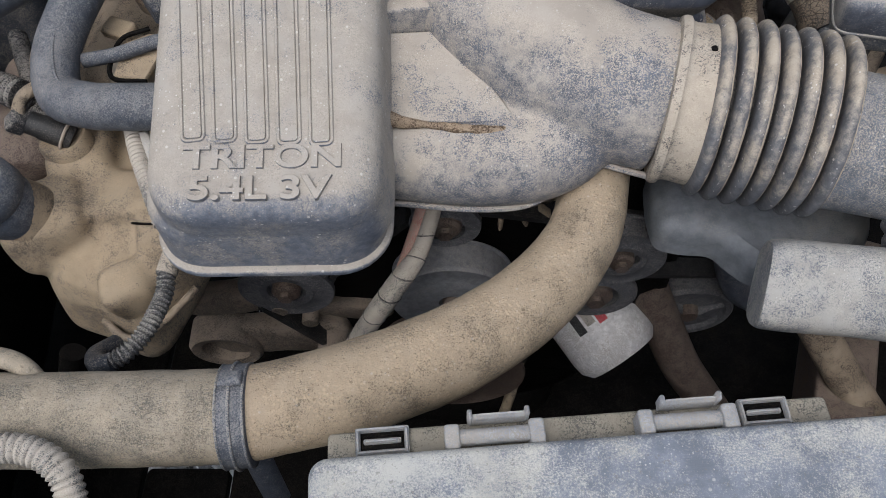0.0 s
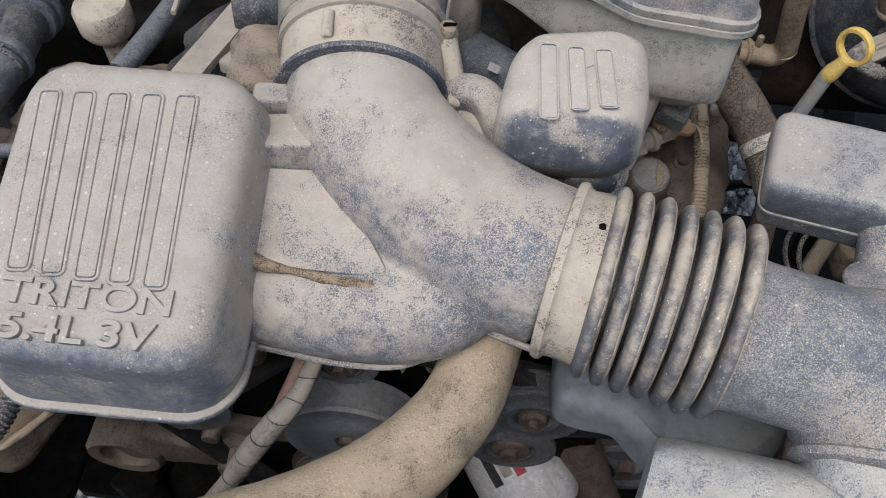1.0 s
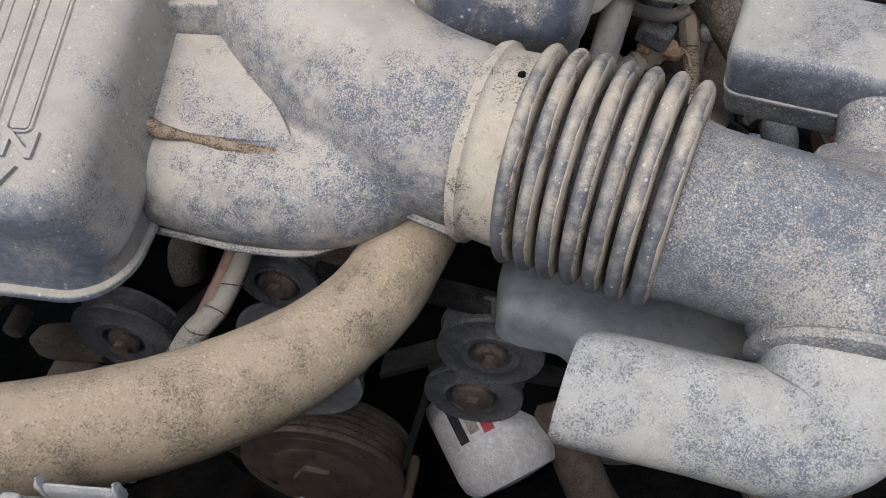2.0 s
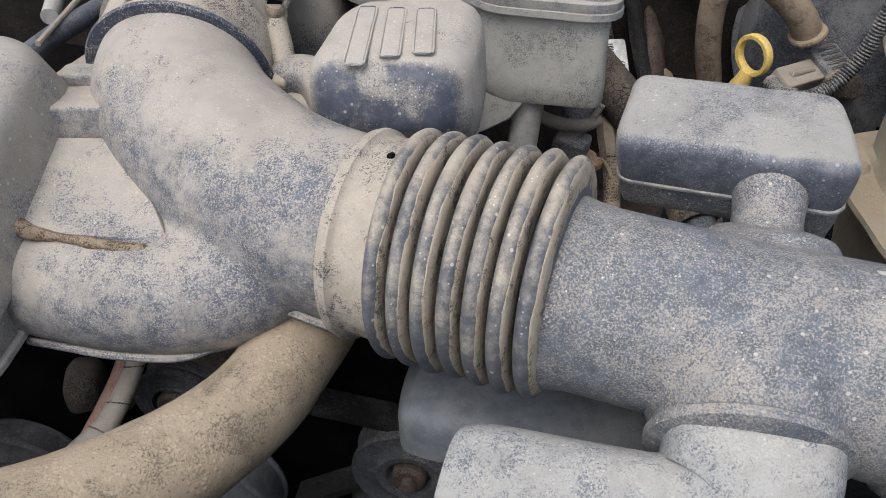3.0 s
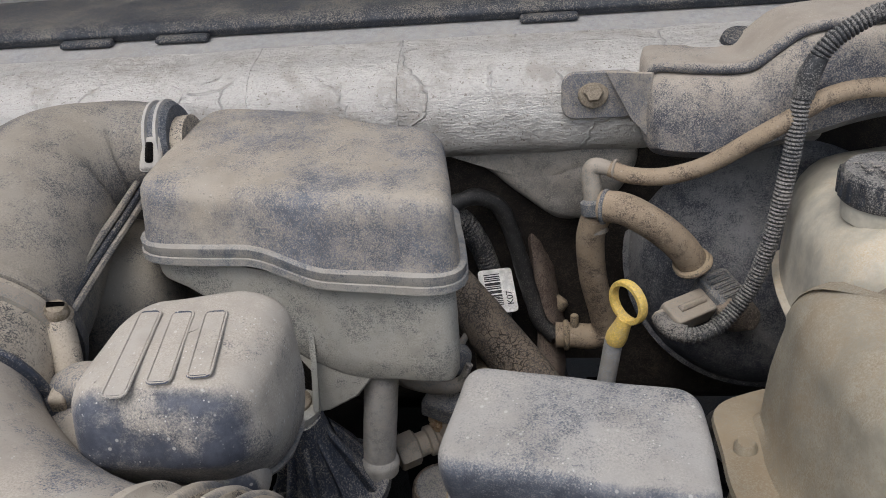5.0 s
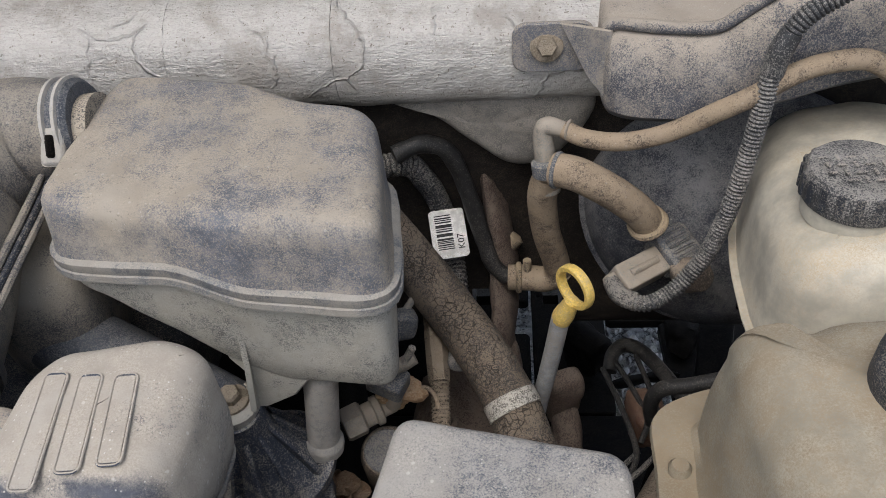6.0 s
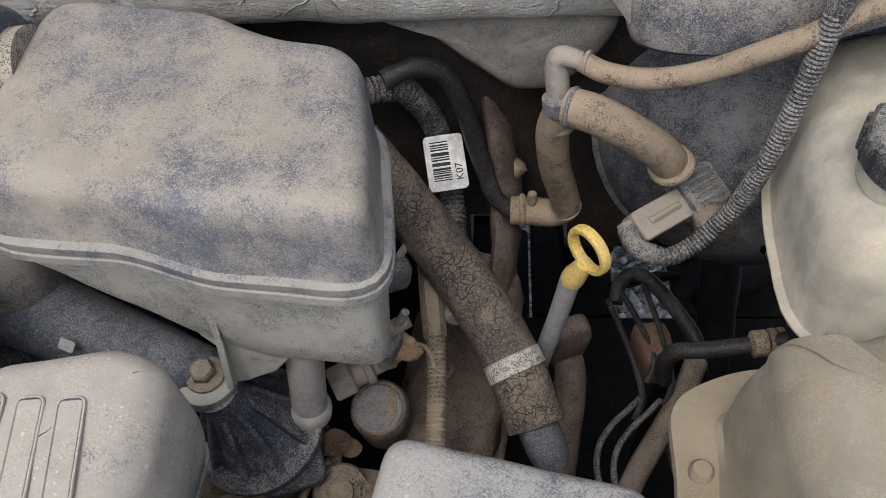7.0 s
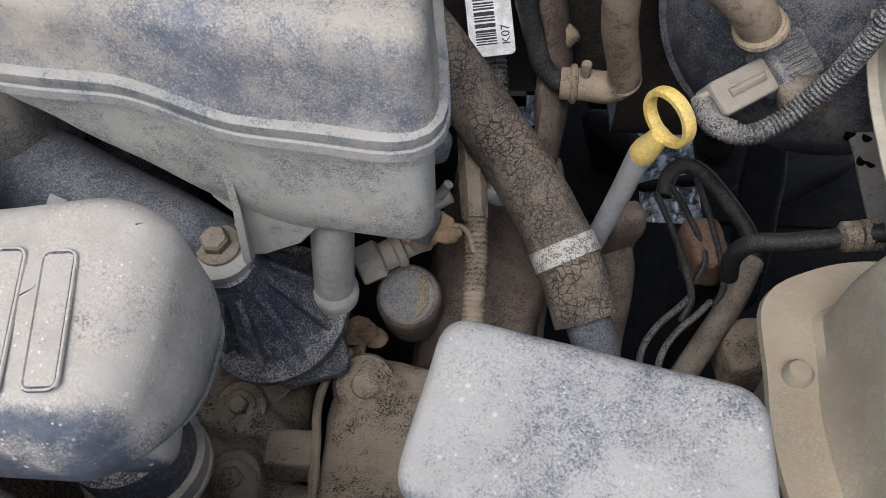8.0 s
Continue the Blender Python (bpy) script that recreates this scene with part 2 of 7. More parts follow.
emboss = noise_at(fn, emap.outputs[0], 1.0, 2.0, 0.5)
crumple = fn.nodes.new("ShaderNodeTexVoronoi")
crumple.feature, crumple.inputs["Scale"].default_value = "DISTANCE_TO_EDGE", 11.0
fwarp = fn.nodes.new("ShaderNodeVectorMath")
fwarp.operation = "MULTIPLY_ADD"
fwob = node(fn, "ShaderNodeTexNoise", Scale=14.0, Detail=4.0)
fn.links.new(fpos, fwob.inputs["Vector"])
fn.links.new(fwob.outputs["Color"], fwarp.inputs[0])
fwarp.inputs[1].default_value = (0.10, 0.06, 0.06)
fn.links.new(fpos, fwarp.inputs[2])
fn.links.new(fwarp.outputs[0], crumple.inputs["Vector"])
crease = math2(fn, "SUBTRACT", 1.0, ramp(fn, crumple.outputs["Distance"], 0.0, 0.022))
crease = math2(fn, "MULTIPLY", crease, ramp(fn, noise_at(fn, fpos, 18.0, 2.0), 0.45, 0.55))
facets = fn.nodes.new("ShaderNodeTexVoronoi")
facets.feature, facets.inputs["Scale"].default_value = "F1", 48.0
fn.links.new(fwarp.outputs[0], facets.inputs["Vector"])
grime = ramp(fn, noise_at(fn, fpos, 26.0, 6.0, 0.7), 0.46, 0.66)
fcol = mix(fn, grime, (0.50, 0.485, 0.455), (0.36, 0.335, 0.30))
fcol = mix(fn, math2(fn, "MULTIPLY", ramp(fn, noise_at(fn, fpos, 330.0, 2.0), 0.64, 0.70), 0.75), fcol, (0.17, 0.14, 0.11))
fcol = mix(fn, math2(fn, "MULTIPLY", ramp(fn, lines, 0.52, 0.68), 0.35), fcol, (0.33, 0.30, 0.27))
fcol = mix(fn, math2(fn, "MULTIPLY", ramp(fn, emboss, 0.50, 0.64), 0.30), fcol, (0.30, 0.285, 0.26))
fcol = mix(fn, math2(fn, "MULTIPLY", crease, 0.16), fcol, (0.22, 0.19, 0.16))
fn.links.new(fcol, fb.inputs["Base Color"])
fn.links.new(math2(fn, "SUBTRACT", 0.26, math2(fn, "MULTIPLY", grime, 0.24)), fb.inputs["Metallic"])
fn.links.new(math2(fn, "ADD", 0.46, math2(fn, "MULTIPLY", grime, 0.30)), fb.inputs["Roughness"])
fbump = node(fn, "ShaderNodeBump", Strength=1.0, Distance=0.0026)
fheight = math2(fn, "ADD", math2(fn, "MULTIPLY", lines, 0.42), math2(fn, "MULTIPLY", crease, 0.5))
fheight = math2(fn, "ADD", fheight, math2(fn, "MULTIPLY", facets.outputs["Distance"], 0.55))
fheight = math2(fn, "ADD", fheight, math2(fn, "MULTIPLY", emboss, 0.28))
fn.links.new(math2(fn, "ADD", fheight, math2(fn, "ADD", math2(fn, "MULTIPLY", fwob.outputs[0], 1.5), math2(fn, "MULTIPLY", noise_at(fn, fpos, 130.0, 4.0, 0.7), 0.9))), fbump.inputs["Height"])
fn.links.new(fbump.outputs[0], fb.inputs["Normal"])
grey_body = surface("grey_painted_steel", (0.33, 0.33, 0.33), (0.38, 0.36, 0.33), 0.3, 0.2, rough=0.45, specks=0.0, bump=0.1)
# wall paint darkened to carry the shade behind the engine
shaded_fire_paint = surface("shaded_firewall_paint", (0.022, 0.019, 0.017), (0.085, 0.068, 0.053), 0.10, 0.3, specks=0.0)
yellow = surface("yellow_plastic", (0.66, 0.47, 0.12), (0.56, 0.42, 0.18), 0.18, 0.2, scale=70, specks=0.0, bump=0.12)
white_label = surface("paper_label", (0.74, 0.73, 0.70), (0.60, 0.56, 0.50), 0.05, 0.1, specks=0.0, bump=0.05)
ink = surface("black_ink", (0.02, 0.02, 0.02), (0.2, 0.19, 0.18), -0.2, 0.0, specks=0.0)
red_ink = surface("red_ink", (0.42, 0.04, 0.05), (0.4, 0.2, 0.18), 0.0, 0.0, specks=0.0)
filter_white = surface("filter_paint", (0.66, 0.65, 0.64), (0.45, 0.42, 0.38), 0.1, 0.1, specks=0.0, rough=0.4)
pink_wire = surface("faded_red_wire", (0.42, 0.21, 0.17), (0.40, 0.30, 0.24), 0.35, 0.2, specks=0.0)
loom_grey = surface("grey_conduit", (0.13, 0.13, 0.125), (0.42, 0.38, 0.32), 0.68, 0.3, specks=0.0)
loom_black = surface("black_conduit", (0.025, 0.026, 0.03), (0.27, 0.25, 0.22), 0.18, 0.4, specks=0.0)
loom_mid = surface("worn_conduit", (0.04, 0.042, 0.046), (0.29, 0.275, 0.25), 0.26, 0.35, specks=0.0, contrast=0.6)
orange_tape = surface("aged_tape", (0.32, 0.20, 0.11), (0.42, 0.31, 0.20), 0.35, 0.3, specks=0.0)
scrape_mat = surface("pale_scrape", (0.46, 0.44, 0.40), (0.50, 0.47, 0.42), 0.5, 0.1, scale=120, specks=0.0)
band_mat = surface("speckled_band", (0.16, 0.15, 0.13), (0.52, 0.49, 0.43), 0.55, 0.1, scale=160, specks=0.6, contrast=1.3)
rust_red = surface("rust_red", (0.11, 0.055, 0.038), (0.20, 0.13, 0.09), 0.35, 0.3, scale=60, specks=0.0)
can_paint = surface("can_paint", (0.16, 0.165, 0.175), (0.30, 0.28, 0.25), 0.30, 0.2, specks=0.1)
grey_plug = surface("grey_connector", (0.27, 0.255, 0.225), (0.36, 0.31, 0.25), 0.5, 0.3, specks=0.0)
slate_plug = surface("slate_connector", (0.10, 0.11, 0.125), (0.30, 0.28, 0.25), 0.3, 0.3, specks=0.0)
mud_bead = surface("mud_bead", (0.12, 0.08, 0.05), (0.34, 0.26, 0.18), 0.5, 0.2, scale=120, bump=1.0, specks=0.0)
lip_plastic = surface("lip_plastic", (0.16, 0.17, 0.185), (0.345, 0.32, 0.28), 0.60, 0.15, specks=0.2, fleck=0.4)
pale_grey = surface("pale_grey_plastic", (0.30, 0.31, 0.32), (0.34, 0.32, 0.29), 0.3, 0.2, specks=0.1)
box_grey = surface("blue_grey_plastic", (0.15, 0.165, 0.185), (0.24, 0.235, 0.225), 0.22, 0.15, scale=12, specks=0.0, contrast=0.6, fleck=0.4)
gravel_mat = surface("gravel", (0.22, 0.215, 0.21), (0.80, 0.79, 0.77), 0.45, 0.0, scale=35, grain=160, specks=0.0, contrast=1.6, bump=1.0)


# ---------------- mesh helpers ----------------
def basis(axis):
    a = Vector(axis).normalized()
    u = a.cross(Vector((0, 0, 1)))
    if u.length < 1e-3:
        u = a.cross(Vector((0, 1, 0)))
    u.normalize()
    return u, a.cross(u).normalized(), a


def skin(bm, loops, close=True, caps=True):
    """Bridges loops of equal length into one skin."""
    rows = [[bm.verts.new(p) for p in loop] for loop in loops]
    n = len(rows[0])
    for a, b in zip(rows, rows[1:]):
        for i in range(n if close else n - 1):
            j = (i + 1) % n
            bm.faces.new((a[i], a[j], b[j], b[i]))
    if caps and close:
        bm.faces.new(rows[0][::-1])
        bm.faces.new(rows[-1])
    return bm


def spline(points, count):
    """Points of a Catmull-Rom curve; a point may carry more than three numbers."""
    p = np.array(points, float)
    p = np.vstack([2 * p[0] - p[1], p, 2 * p[-1] - p[-2]])
    out, spans = [], len(p) - 3
    for k in range(count):
        s = k / (count - 1) * spans
        i = min(int(s), spans - 1)
        t = s - i
        a, b, c, d = p[i : i + 4]
        out.append(0.5 * (2 * b + (c - a) * t + (2 * a - 5 * b + 4 * c - d) * t * t + (3 * b - a - 3 * c + d) * t ** 3))
    return np.array(out)


def sweep(points, radius, seg=20, count=40, pitch=0.0, depth=0.0, flat=1.0, rough=0.0, bm=None, square=2.0):
    """A tube along points; radius is a number or one for each point. pitch and depth: rings of a corrugated hose.
    flat squeezes it along its second axis; square above 2 makes its section squarer; rough: uneven skin."""
    bm = bm or bmesh.new()
    r = radius if isinstance(radius, (list, tuple)) else [radius] * len(points)
    rows = spline([(*p, q) for p, q in zip(points, r)], count)
    way = np.gradient(rows[:, :3], axis=0)
    length = np.r_[0, np.cumsum(np.linalg.norm(np.diff(rows[:, :3], axis=0), axis=1))]
    u, _, _ = basis(way[0])
    loops = []
    for k in range(count):
        a = Vector(way[k]).normalized()
        u = (u - a * u.dot(a)).normalized()
        v = a.cross(u)
        rad = rows[k, 3]
        if pitch:
            rad += depth * (abs(math.sin(math.pi * length[k] / pitch)) - 0.6)
        loop = []
        for i in range(seg):
            th = 2 * math.pi * i / seg
            c, s = math.cos(th), math.sin(th)
            q = (abs(c) ** square + abs(s) ** square) ** (-1 / square)
            p = Vector(rows[k, :3]) + u * (c * q * rad) + v * (s * q * rad * flat)
            if rough:
                p += (p - Vector(rows[k, :3])).normalized() * (noise.noise(p * 45) + 0.5 * noise.noise(p * 130)) * rough
            loop.append(p)
        loops.append(loop)
    return skin(bm, loops)


def lathe(profile, origin, axis, seg=32, bm=None, squash=1.0):
    """Turns (radius, height) pairs round an axis."""
    bm = bm or bmesh.new()
    u, v, a = basis(axis)
    o = Vector(origin)
    loops = [[o + a * h + u * (math.cos(t) * r) + v * (math.sin(t) * r * squash) for t in (2 * math.pi * i / seg for i in range(seg))]
             for r, h in profile]
    return skin(bm, loops)


def rounded(w, d, r, k=6):
    """The outline of a rounded rectangle about the origin."""
    r = min(r, w / 2 - 1e-4, d / 2 - 1e-4)
    out = []
    for cx, cy, start in ((w / 2 - r, d / 2 - r, 0), (-w / 2 + r, d / 2 - r, 90), (-w / 2 + r, -d / 2 + r, 180), (w / 2 - r, -d / 2 + r, 270)):
        for i in range(k + 1):
            a = radians(start + 90 * i / k)
            out.append((cx + r * math.cos(a), cy + r * math.sin(a)))
    return out


def rbox(m, size, r, edge=0.004, low=0.002, grow=0.0, bm=None, k=6, bulge=0.0, wobble=0.0):
    """A box with rounded corners (r), a rounded upper edge and a softened lower one, at the pose m, resting on its base. grow: how much
    wider its base is than its top; bulge: how far the top is crowned; wobble: unevenness of the skin."""
    bm = bm or bmesh.new()
    w, d, h = size
    levels = [(low, 0.0), (0.0, low)]
    for i in range(1, 7):
        levels.append((0.0, low + (h - edge - low) * i / 6))
    for i in range(1, 6):
        a = math.pi / 2 * i / 5
        levels.append((edge * (1 - math.cos(a)), h - edge + edge * math.sin(a)))
    if bulge:
        for i in range(1, 7):
            f = i / 7
            levels.append((edge + f * (min(w, d) / 2 - edge) * 0.97, h + bulge * (1 - (1 - f) ** 2)))
    loops = []
    for inset, z in levels:
        g = grow * (1 - z / h)
        loop = []
        for x, y in rounded(max(w - 2 * inset + g, 0.001), max(d - 2 * inset + g, 0.001), max(r - inset * 0.6, 0.0008), k):
            p = m @ Vector((x, y, z))
            if wobble:
                p += Vector((noise.noise(p * 25), noise.noise(p * 25 + Vector((7, 0, 0))), noise.noise(p * 25 + Vector((0, 9, 0))))) * wobble
            loop.append(p)
        loops.append(loop)
    return skin(bm, loops)


def lump(center, size, power=3.5, rot=(0, 0, 0), rough=0.004, freq=30.0, cuts=3, bm=None):
    """A rounded casting: a block of soft corners with an uneven skin."""
    bm = bm or bmesh.new()
    tmp = bmesh.new()
    bmesh.ops.create_cube(tmp, size=2.0)
    bmesh.ops.subdivide_edges(tmp, edges=tmp.edges[:], cuts=2 ** cuts - 1, use_grid_fill=True)
    m = pose(*center, *rot)
    for v in tmp.verts:
        q = v.co
        n = (abs(q.x) ** power + abs(q.y) ** power + abs(q.z) ** power) ** (1 / power)
        p = Vector((q.x / n * size[0] / 2, q.y / n * size[1] / 2, q.z / n * size[2] / 2))
        p = m @ p
        f = noise.noise(p * freq) + 0.5 * noise.noise(p * freq * 2.7)
        v.co = p + (p - Vector(center)).normalized() * f * rough
    me = bpy.data.meshes.new("tmp")
    tmp.to_mesh(me)
    bm.from_mesh(me)
    bpy.data.meshes.remove(me)
    return bm


def slab(outline, thick, bm=None):
    """A plate with its outline in space, thickened along its normal to both sides."""
    bm = bm or bmesh.new()
    p = [Vector(q) for q in outline]
    c = sum(p, Vector()) / len(p)
    n = Vector()
    for a, b in zip(p, p[1:] + p[:1]):
        n += (a - c).cross(b - c)
    n.normalize()
    e = min(thick * 0.25, 0.0015)
    loops = [[q + n * h + (c - q).normalized() * i for q in p]
             for h, i in ((-thick / 2, e), (-thick / 2 + e, 0), (thick / 2 - e, 0), (thick / 2, e))]
    return skin(bm, loops)


def torus(center, axis, big, small, seg=36, ring=10, bm=None, arc=1.0):
    bm = bm or bmesh.new()
    u, v, a = basis(axis)
    o = Vector(center)
    pts = [o + u * big * math.cos(2 * math.pi * arc * i / seg) + v * big * math.sin(2 * math.pi * arc * i / seg) for i in range(seg + (arc < 1))]
    loops = []
    for i, p in enumerate(pts):
        out = (p - o).normalized()
        loops.append([p + out * small * math.cos(2 * math.pi * j / ring) + a * small * math.sin(2 * math.pi * j / ring) for j in range(ring)])
    if arc < 1:
        return skin(bm, loops)
    loops.append(loops[0])
    skin(bm, loops, caps=False)
    bmesh.ops.remove_doubles(bm, verts=bm.verts[:], dist=1e-6)
    return bm


def solid(name, bm, material, sharp=40):
    bmesh.ops.recalc_face_normals(bm, faces=bm.faces[:])
    me = bpy.data.meshes.new(name)
    bm.to_mesh(me)
    bm.free()
    me.materials.append(material)
    me.shade_smooth()
    me.set_sharp_from_angle(angle=radians(sharp))
    return new(name, me)


def part(name, bm, material, parent, label="", sharp=40):
    ob = solid(name, bm, material, sharp)
    ob.parent = parent
    ob.matrix_parent_inverse = parent.matrix_basis.inverted() if parent.parent is None else Matrix()
    return tagged(ob, label)


def thing(name, place, label, category, group=""):
    ob = new(name)
    ob.empty_display_size = 0.02
    ob.location = place
    ob.matrix_basis = pose(*place)
    return tagged(ob, label, category, group)


def one(name, bm, material, label, category, group="", kind="", sharp=40):
    return tagged(solid(name, bm, material, sharp), label, category, group, kind)


def letters(text, size, m, depth=0.0012, bevel=0.0, width=1.0, bold=0.0):
    """Raised writing in the built-in font, as a bmesh laid at the pose m."""
    cu = bpy.data.curves.new("letters", "FONT")
    cu.body, cu.size, cu.extrude, cu.bevel_depth, cu.offset = text, size, depth, bevel, bold
    cu.align_x = "CENTER"
    ob = bpy.data.objects.new("letters", cu)
    scene.collection.objects.link(ob)
    bpy.context.view_layer.update()
    me = bpy.data.meshes.new_from_object(ob.evaluated_get(bpy.context.evaluated_depsgraph_get()))
    bm = bmesh.new()
    bm.from_mesh(me)
    bmesh.ops.transform(bm, matrix=m @ Matrix.Diagonal((width, 1, 1, 1)), verts=bm.verts)
    bpy.data.objects.remove(ob)
    bpy.data.curves.remove(cu)
    bpy.data.meshes.remove(me)
    return bm


def bolt(place, axis, r, label="dusty hexagonal bolt with a washer flange", material=None, category="bolt"):
    root = thing("flange_bolt", place, label, category, "bolts of the engine bay")
    material = material or brass_bolt
    part("washer", lathe([(r * 1.5, -0.002), (r * 1.7, 0), (r * 1.65, r * 0.25), (r * 1.15, r * 0.5)], place, axis, 20), material, root)
    part("head", lathe([(r * 1.1, r * 0.3), (r * 1.1, r * 1.15), (r * 0.92, r * 1.4)], place, axis, 6), material, root, sharp=25)
    return root


def offset(corners, inset):
    """A polygon drawn in by a distance, each corner along its bisector."""
    out, n = [], len(corners)
    for i in range(n):
        p, q, s = Vector(corners[i - 1]), Vector(corners[i]), Vector(corners[(i + 1) % n])
        a, b = (q - p).normalized(), (s - q).normalized()
        na, nb = Vector((-a.y, a.x)), Vector((-b.y, b.x))
        k = (na + nb).normalized()
        out.append(q + k * inset / max(0.3, k.dot(na)))
    return out


def soft_corners(corners, r, k=6):
    """A polygon, counter-clockwise, with its corners rounded."""
    out, n = [], len(corners)
    for i in range(n):
        p, q, s = Vector(corners[i - 1]), Vector(corners[i]), Vector(corners[(i + 1) % n])
        c = min(r, (p - q).length * 0.45, (s - q).length * 0.45)
        a, b = q + (p - q).normalized() * c, q + (s - q).normalized() * c
        for j in range(k + 1):
            t = j / k
            out.append(a * (1 - t) ** 2 + q * 2 * t * (1 - t) + b * t * t)
    return out


def dense(outline, step=0.008):
    out = []
    for a, b in zip(outline, outline[1:] + outline[:1]):
        n = max(1, int((b - a).length / step))
        out += [a + (b - a) * i / n for i in range(n)]
    return out


def loft(corners, r, levels, bm=None, k=6, wobble=0.0):
    """A rounded polygon carried up through levels of (inset, height as a function of x and y)."""
    loops = []
    base = dense(soft_corners(corners, r, k))
    c = sum(base, Vector((0, 0))) / len(base)
    n = len(base)
    normals = []
    for i in range(n):
        t = base[(i + 1) % n] - base[i - 1]
        normals.append(Vector((-t.y, t.x)).normalized())
    for inset, z, *shrink in levels:
        loop = []
        for p, m in zip(base, normals):
            q = p + m * inset
            q = q.lerp(c, shrink[0]) if shrink else q
            v = Vector((q.x, q.y, z(q.x, q.y)))
            if wobble:
                v += Vector((noise.noise(v * 30), noise.noise(v * 30 + Vector((5, 0, 0))), noise.noise(v * 30 + Vector((0, 5, 0))))) * wobble
            loop.append(v)
        loops.append(loop)
    return skin(bm or bmesh.new(), loops)


def moved(bm, m):
    """Lays a mesh built about the origin at the pose m."""
    bmesh.ops.transform(bm, matrix=m, verts=bm.verts[:])
    return bm


def ease(x, a, b):
    t = min(1.0, max(0.0, (x - a) / (b - a)))
    return t * t * (3 - 2 * t)


def fused(bm, cell=0.003, rounds=14):
    """Melts the overlapping pieces of a moulding into one skin with soft joints."""
    me = bpy.data.meshes.new("moulding")
    bmesh.ops.recalc_face_normals(bm, faces=bm.faces[:])
    bm.to_mesh(me)
    bm.free()
    ob = bpy.data.objects.new("moulding", me)
    scene.collection.objects.link(ob)
    re = ob.modifiers.new("remesh", "REMESH")
    re.mode, re.voxel_size, re.use_smooth_shade = "VOXEL", cell, True
    sm = ob.modifiers.new("smooth", "SMOOTH")
    sm.factor, sm.iterations = 0.5, rounds
    bpy.context.view_layer.update()
    out = bpy.data.meshes.new_from_object(ob.evaluated_get(bpy.context.evaluated_depsgraph_get()))
    bm = bmesh.new()
    bm.from_mesh(out)
    bpy.data.objects.remove(ob)
    bpy.data.meshes.remove(me)
    bpy.data.meshes.remove(out)
    return bm


# ---------------- the setting: ground, bay walls, firewall ----------------
def sheet(rows, thick=0.0, bm=None):
    """A skin over a grid of points, given row by row."""
    bm = bm or bmesh.new()
    return skin(bm, rows, close=False, caps=False)


def panel(profile, x0, x1, thick=0.004, step=0.02, dent=0.0, bm=None):
    """A sheet-metal panel: a profile in y and z drawn out along x, with a thickness and shallow dents."""
    n = max(2, int((x1 - x0) / step))
    prof = spline([(y, z) for y, z in profile], len(profile) * 6)
    way = np.gradient(prof, axis=0)
    loops = []
    for i in range(n + 1):
        x = x0 + (x1 - x0) * i / n
        front, back = [], []
        for (y, z), (dy, dz) in zip(prof, way):
            length = math.hypot(dy, dz) or 1
            p = Vector((x, y, z))
            f = dent * (noise.noise(p * 14) + 0.6 * noise.noise(p * 40))
            front.append(p + Vector((0, -dz, dy)) / length * f)
            back.append(p + Vector((0, dz, -dy)) / length * thick)
        loops.append(front + back[::-1])
    return skin(bm or bmesh.new(), loops)


ground = one("ground", sheet([[Vector((x, y, 0.012 * noise.noise(Vector((x, y, 0)) * 3))) for x in np.linspace(-60, 60, 121)] for y in np.linspace(-60, 60, 121)]),
             gravel_mat, "pale grey gravel ground under the truck", "ground", kind="structure")

# inner wings, front panel, firewall, toe board and floor close the bay, block light
one("wall_west", rbox(pose(-0.72, 0.30, 0.40), (0.05, 1.2, 0.72), 0.01), shaded_fire_paint, "inner wing panel closing the bay, paint darkened for shade", "panel", kind="structure")
one("wall_east", rbox(pose(0.86, 0.35, 0.15), (0.05, 1.3, 0.97), 0.01), shaded_fire_paint, "inner wing panel closing the bay, paint darkened for shade", "panel", kind="structure")
one("wall_south", rbox(pose(0.07, -0.08, 0.12), (1.6, 0.05, 0.86), 0.01), shaded_dark_metal, "unseen radiator support panel at the nose, near black for shade", "panel", kind="structure")
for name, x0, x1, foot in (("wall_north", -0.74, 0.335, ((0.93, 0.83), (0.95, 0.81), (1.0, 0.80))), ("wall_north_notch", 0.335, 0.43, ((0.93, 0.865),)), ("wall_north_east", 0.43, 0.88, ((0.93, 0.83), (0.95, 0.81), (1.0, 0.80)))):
    one(name, panel([(0.885, 1.16), (0.905, 1.08), (0.93, 0.95), *foot], x0, x1, 0.006, dent=0.004), shaded_fire_paint, "dull dusty firewall panel below the insulation, darkened for shade", "firewall", kind="structure")


def dented(outline, depth, bm=None):
    """A bulged sheet-metal patch: rings of the outline drawn inwards and pushed out along -y."""
    c = sum((Vector(p) for p in outline), Vector()) / len(outline)
    ring = spline([*outline, outline[0]], 60)[:-1]
    loops = []
    for f, d in ((1.0, -0.012), (1.0, 0.0), (0.96, 0.4), (0.88, 0.75), (0.7, 0.95), (0.45, 1.0), (0.2, 0.9)):
        loops.append([c + (Vector(p) - c) * f + Vector((0, -depth * d - 0.003 * noise.noise(Vector(p) * 30 + Vector((f, 0, 0))), 0)) for p in ring])
    return skin(bm or bmesh.new(), loops)


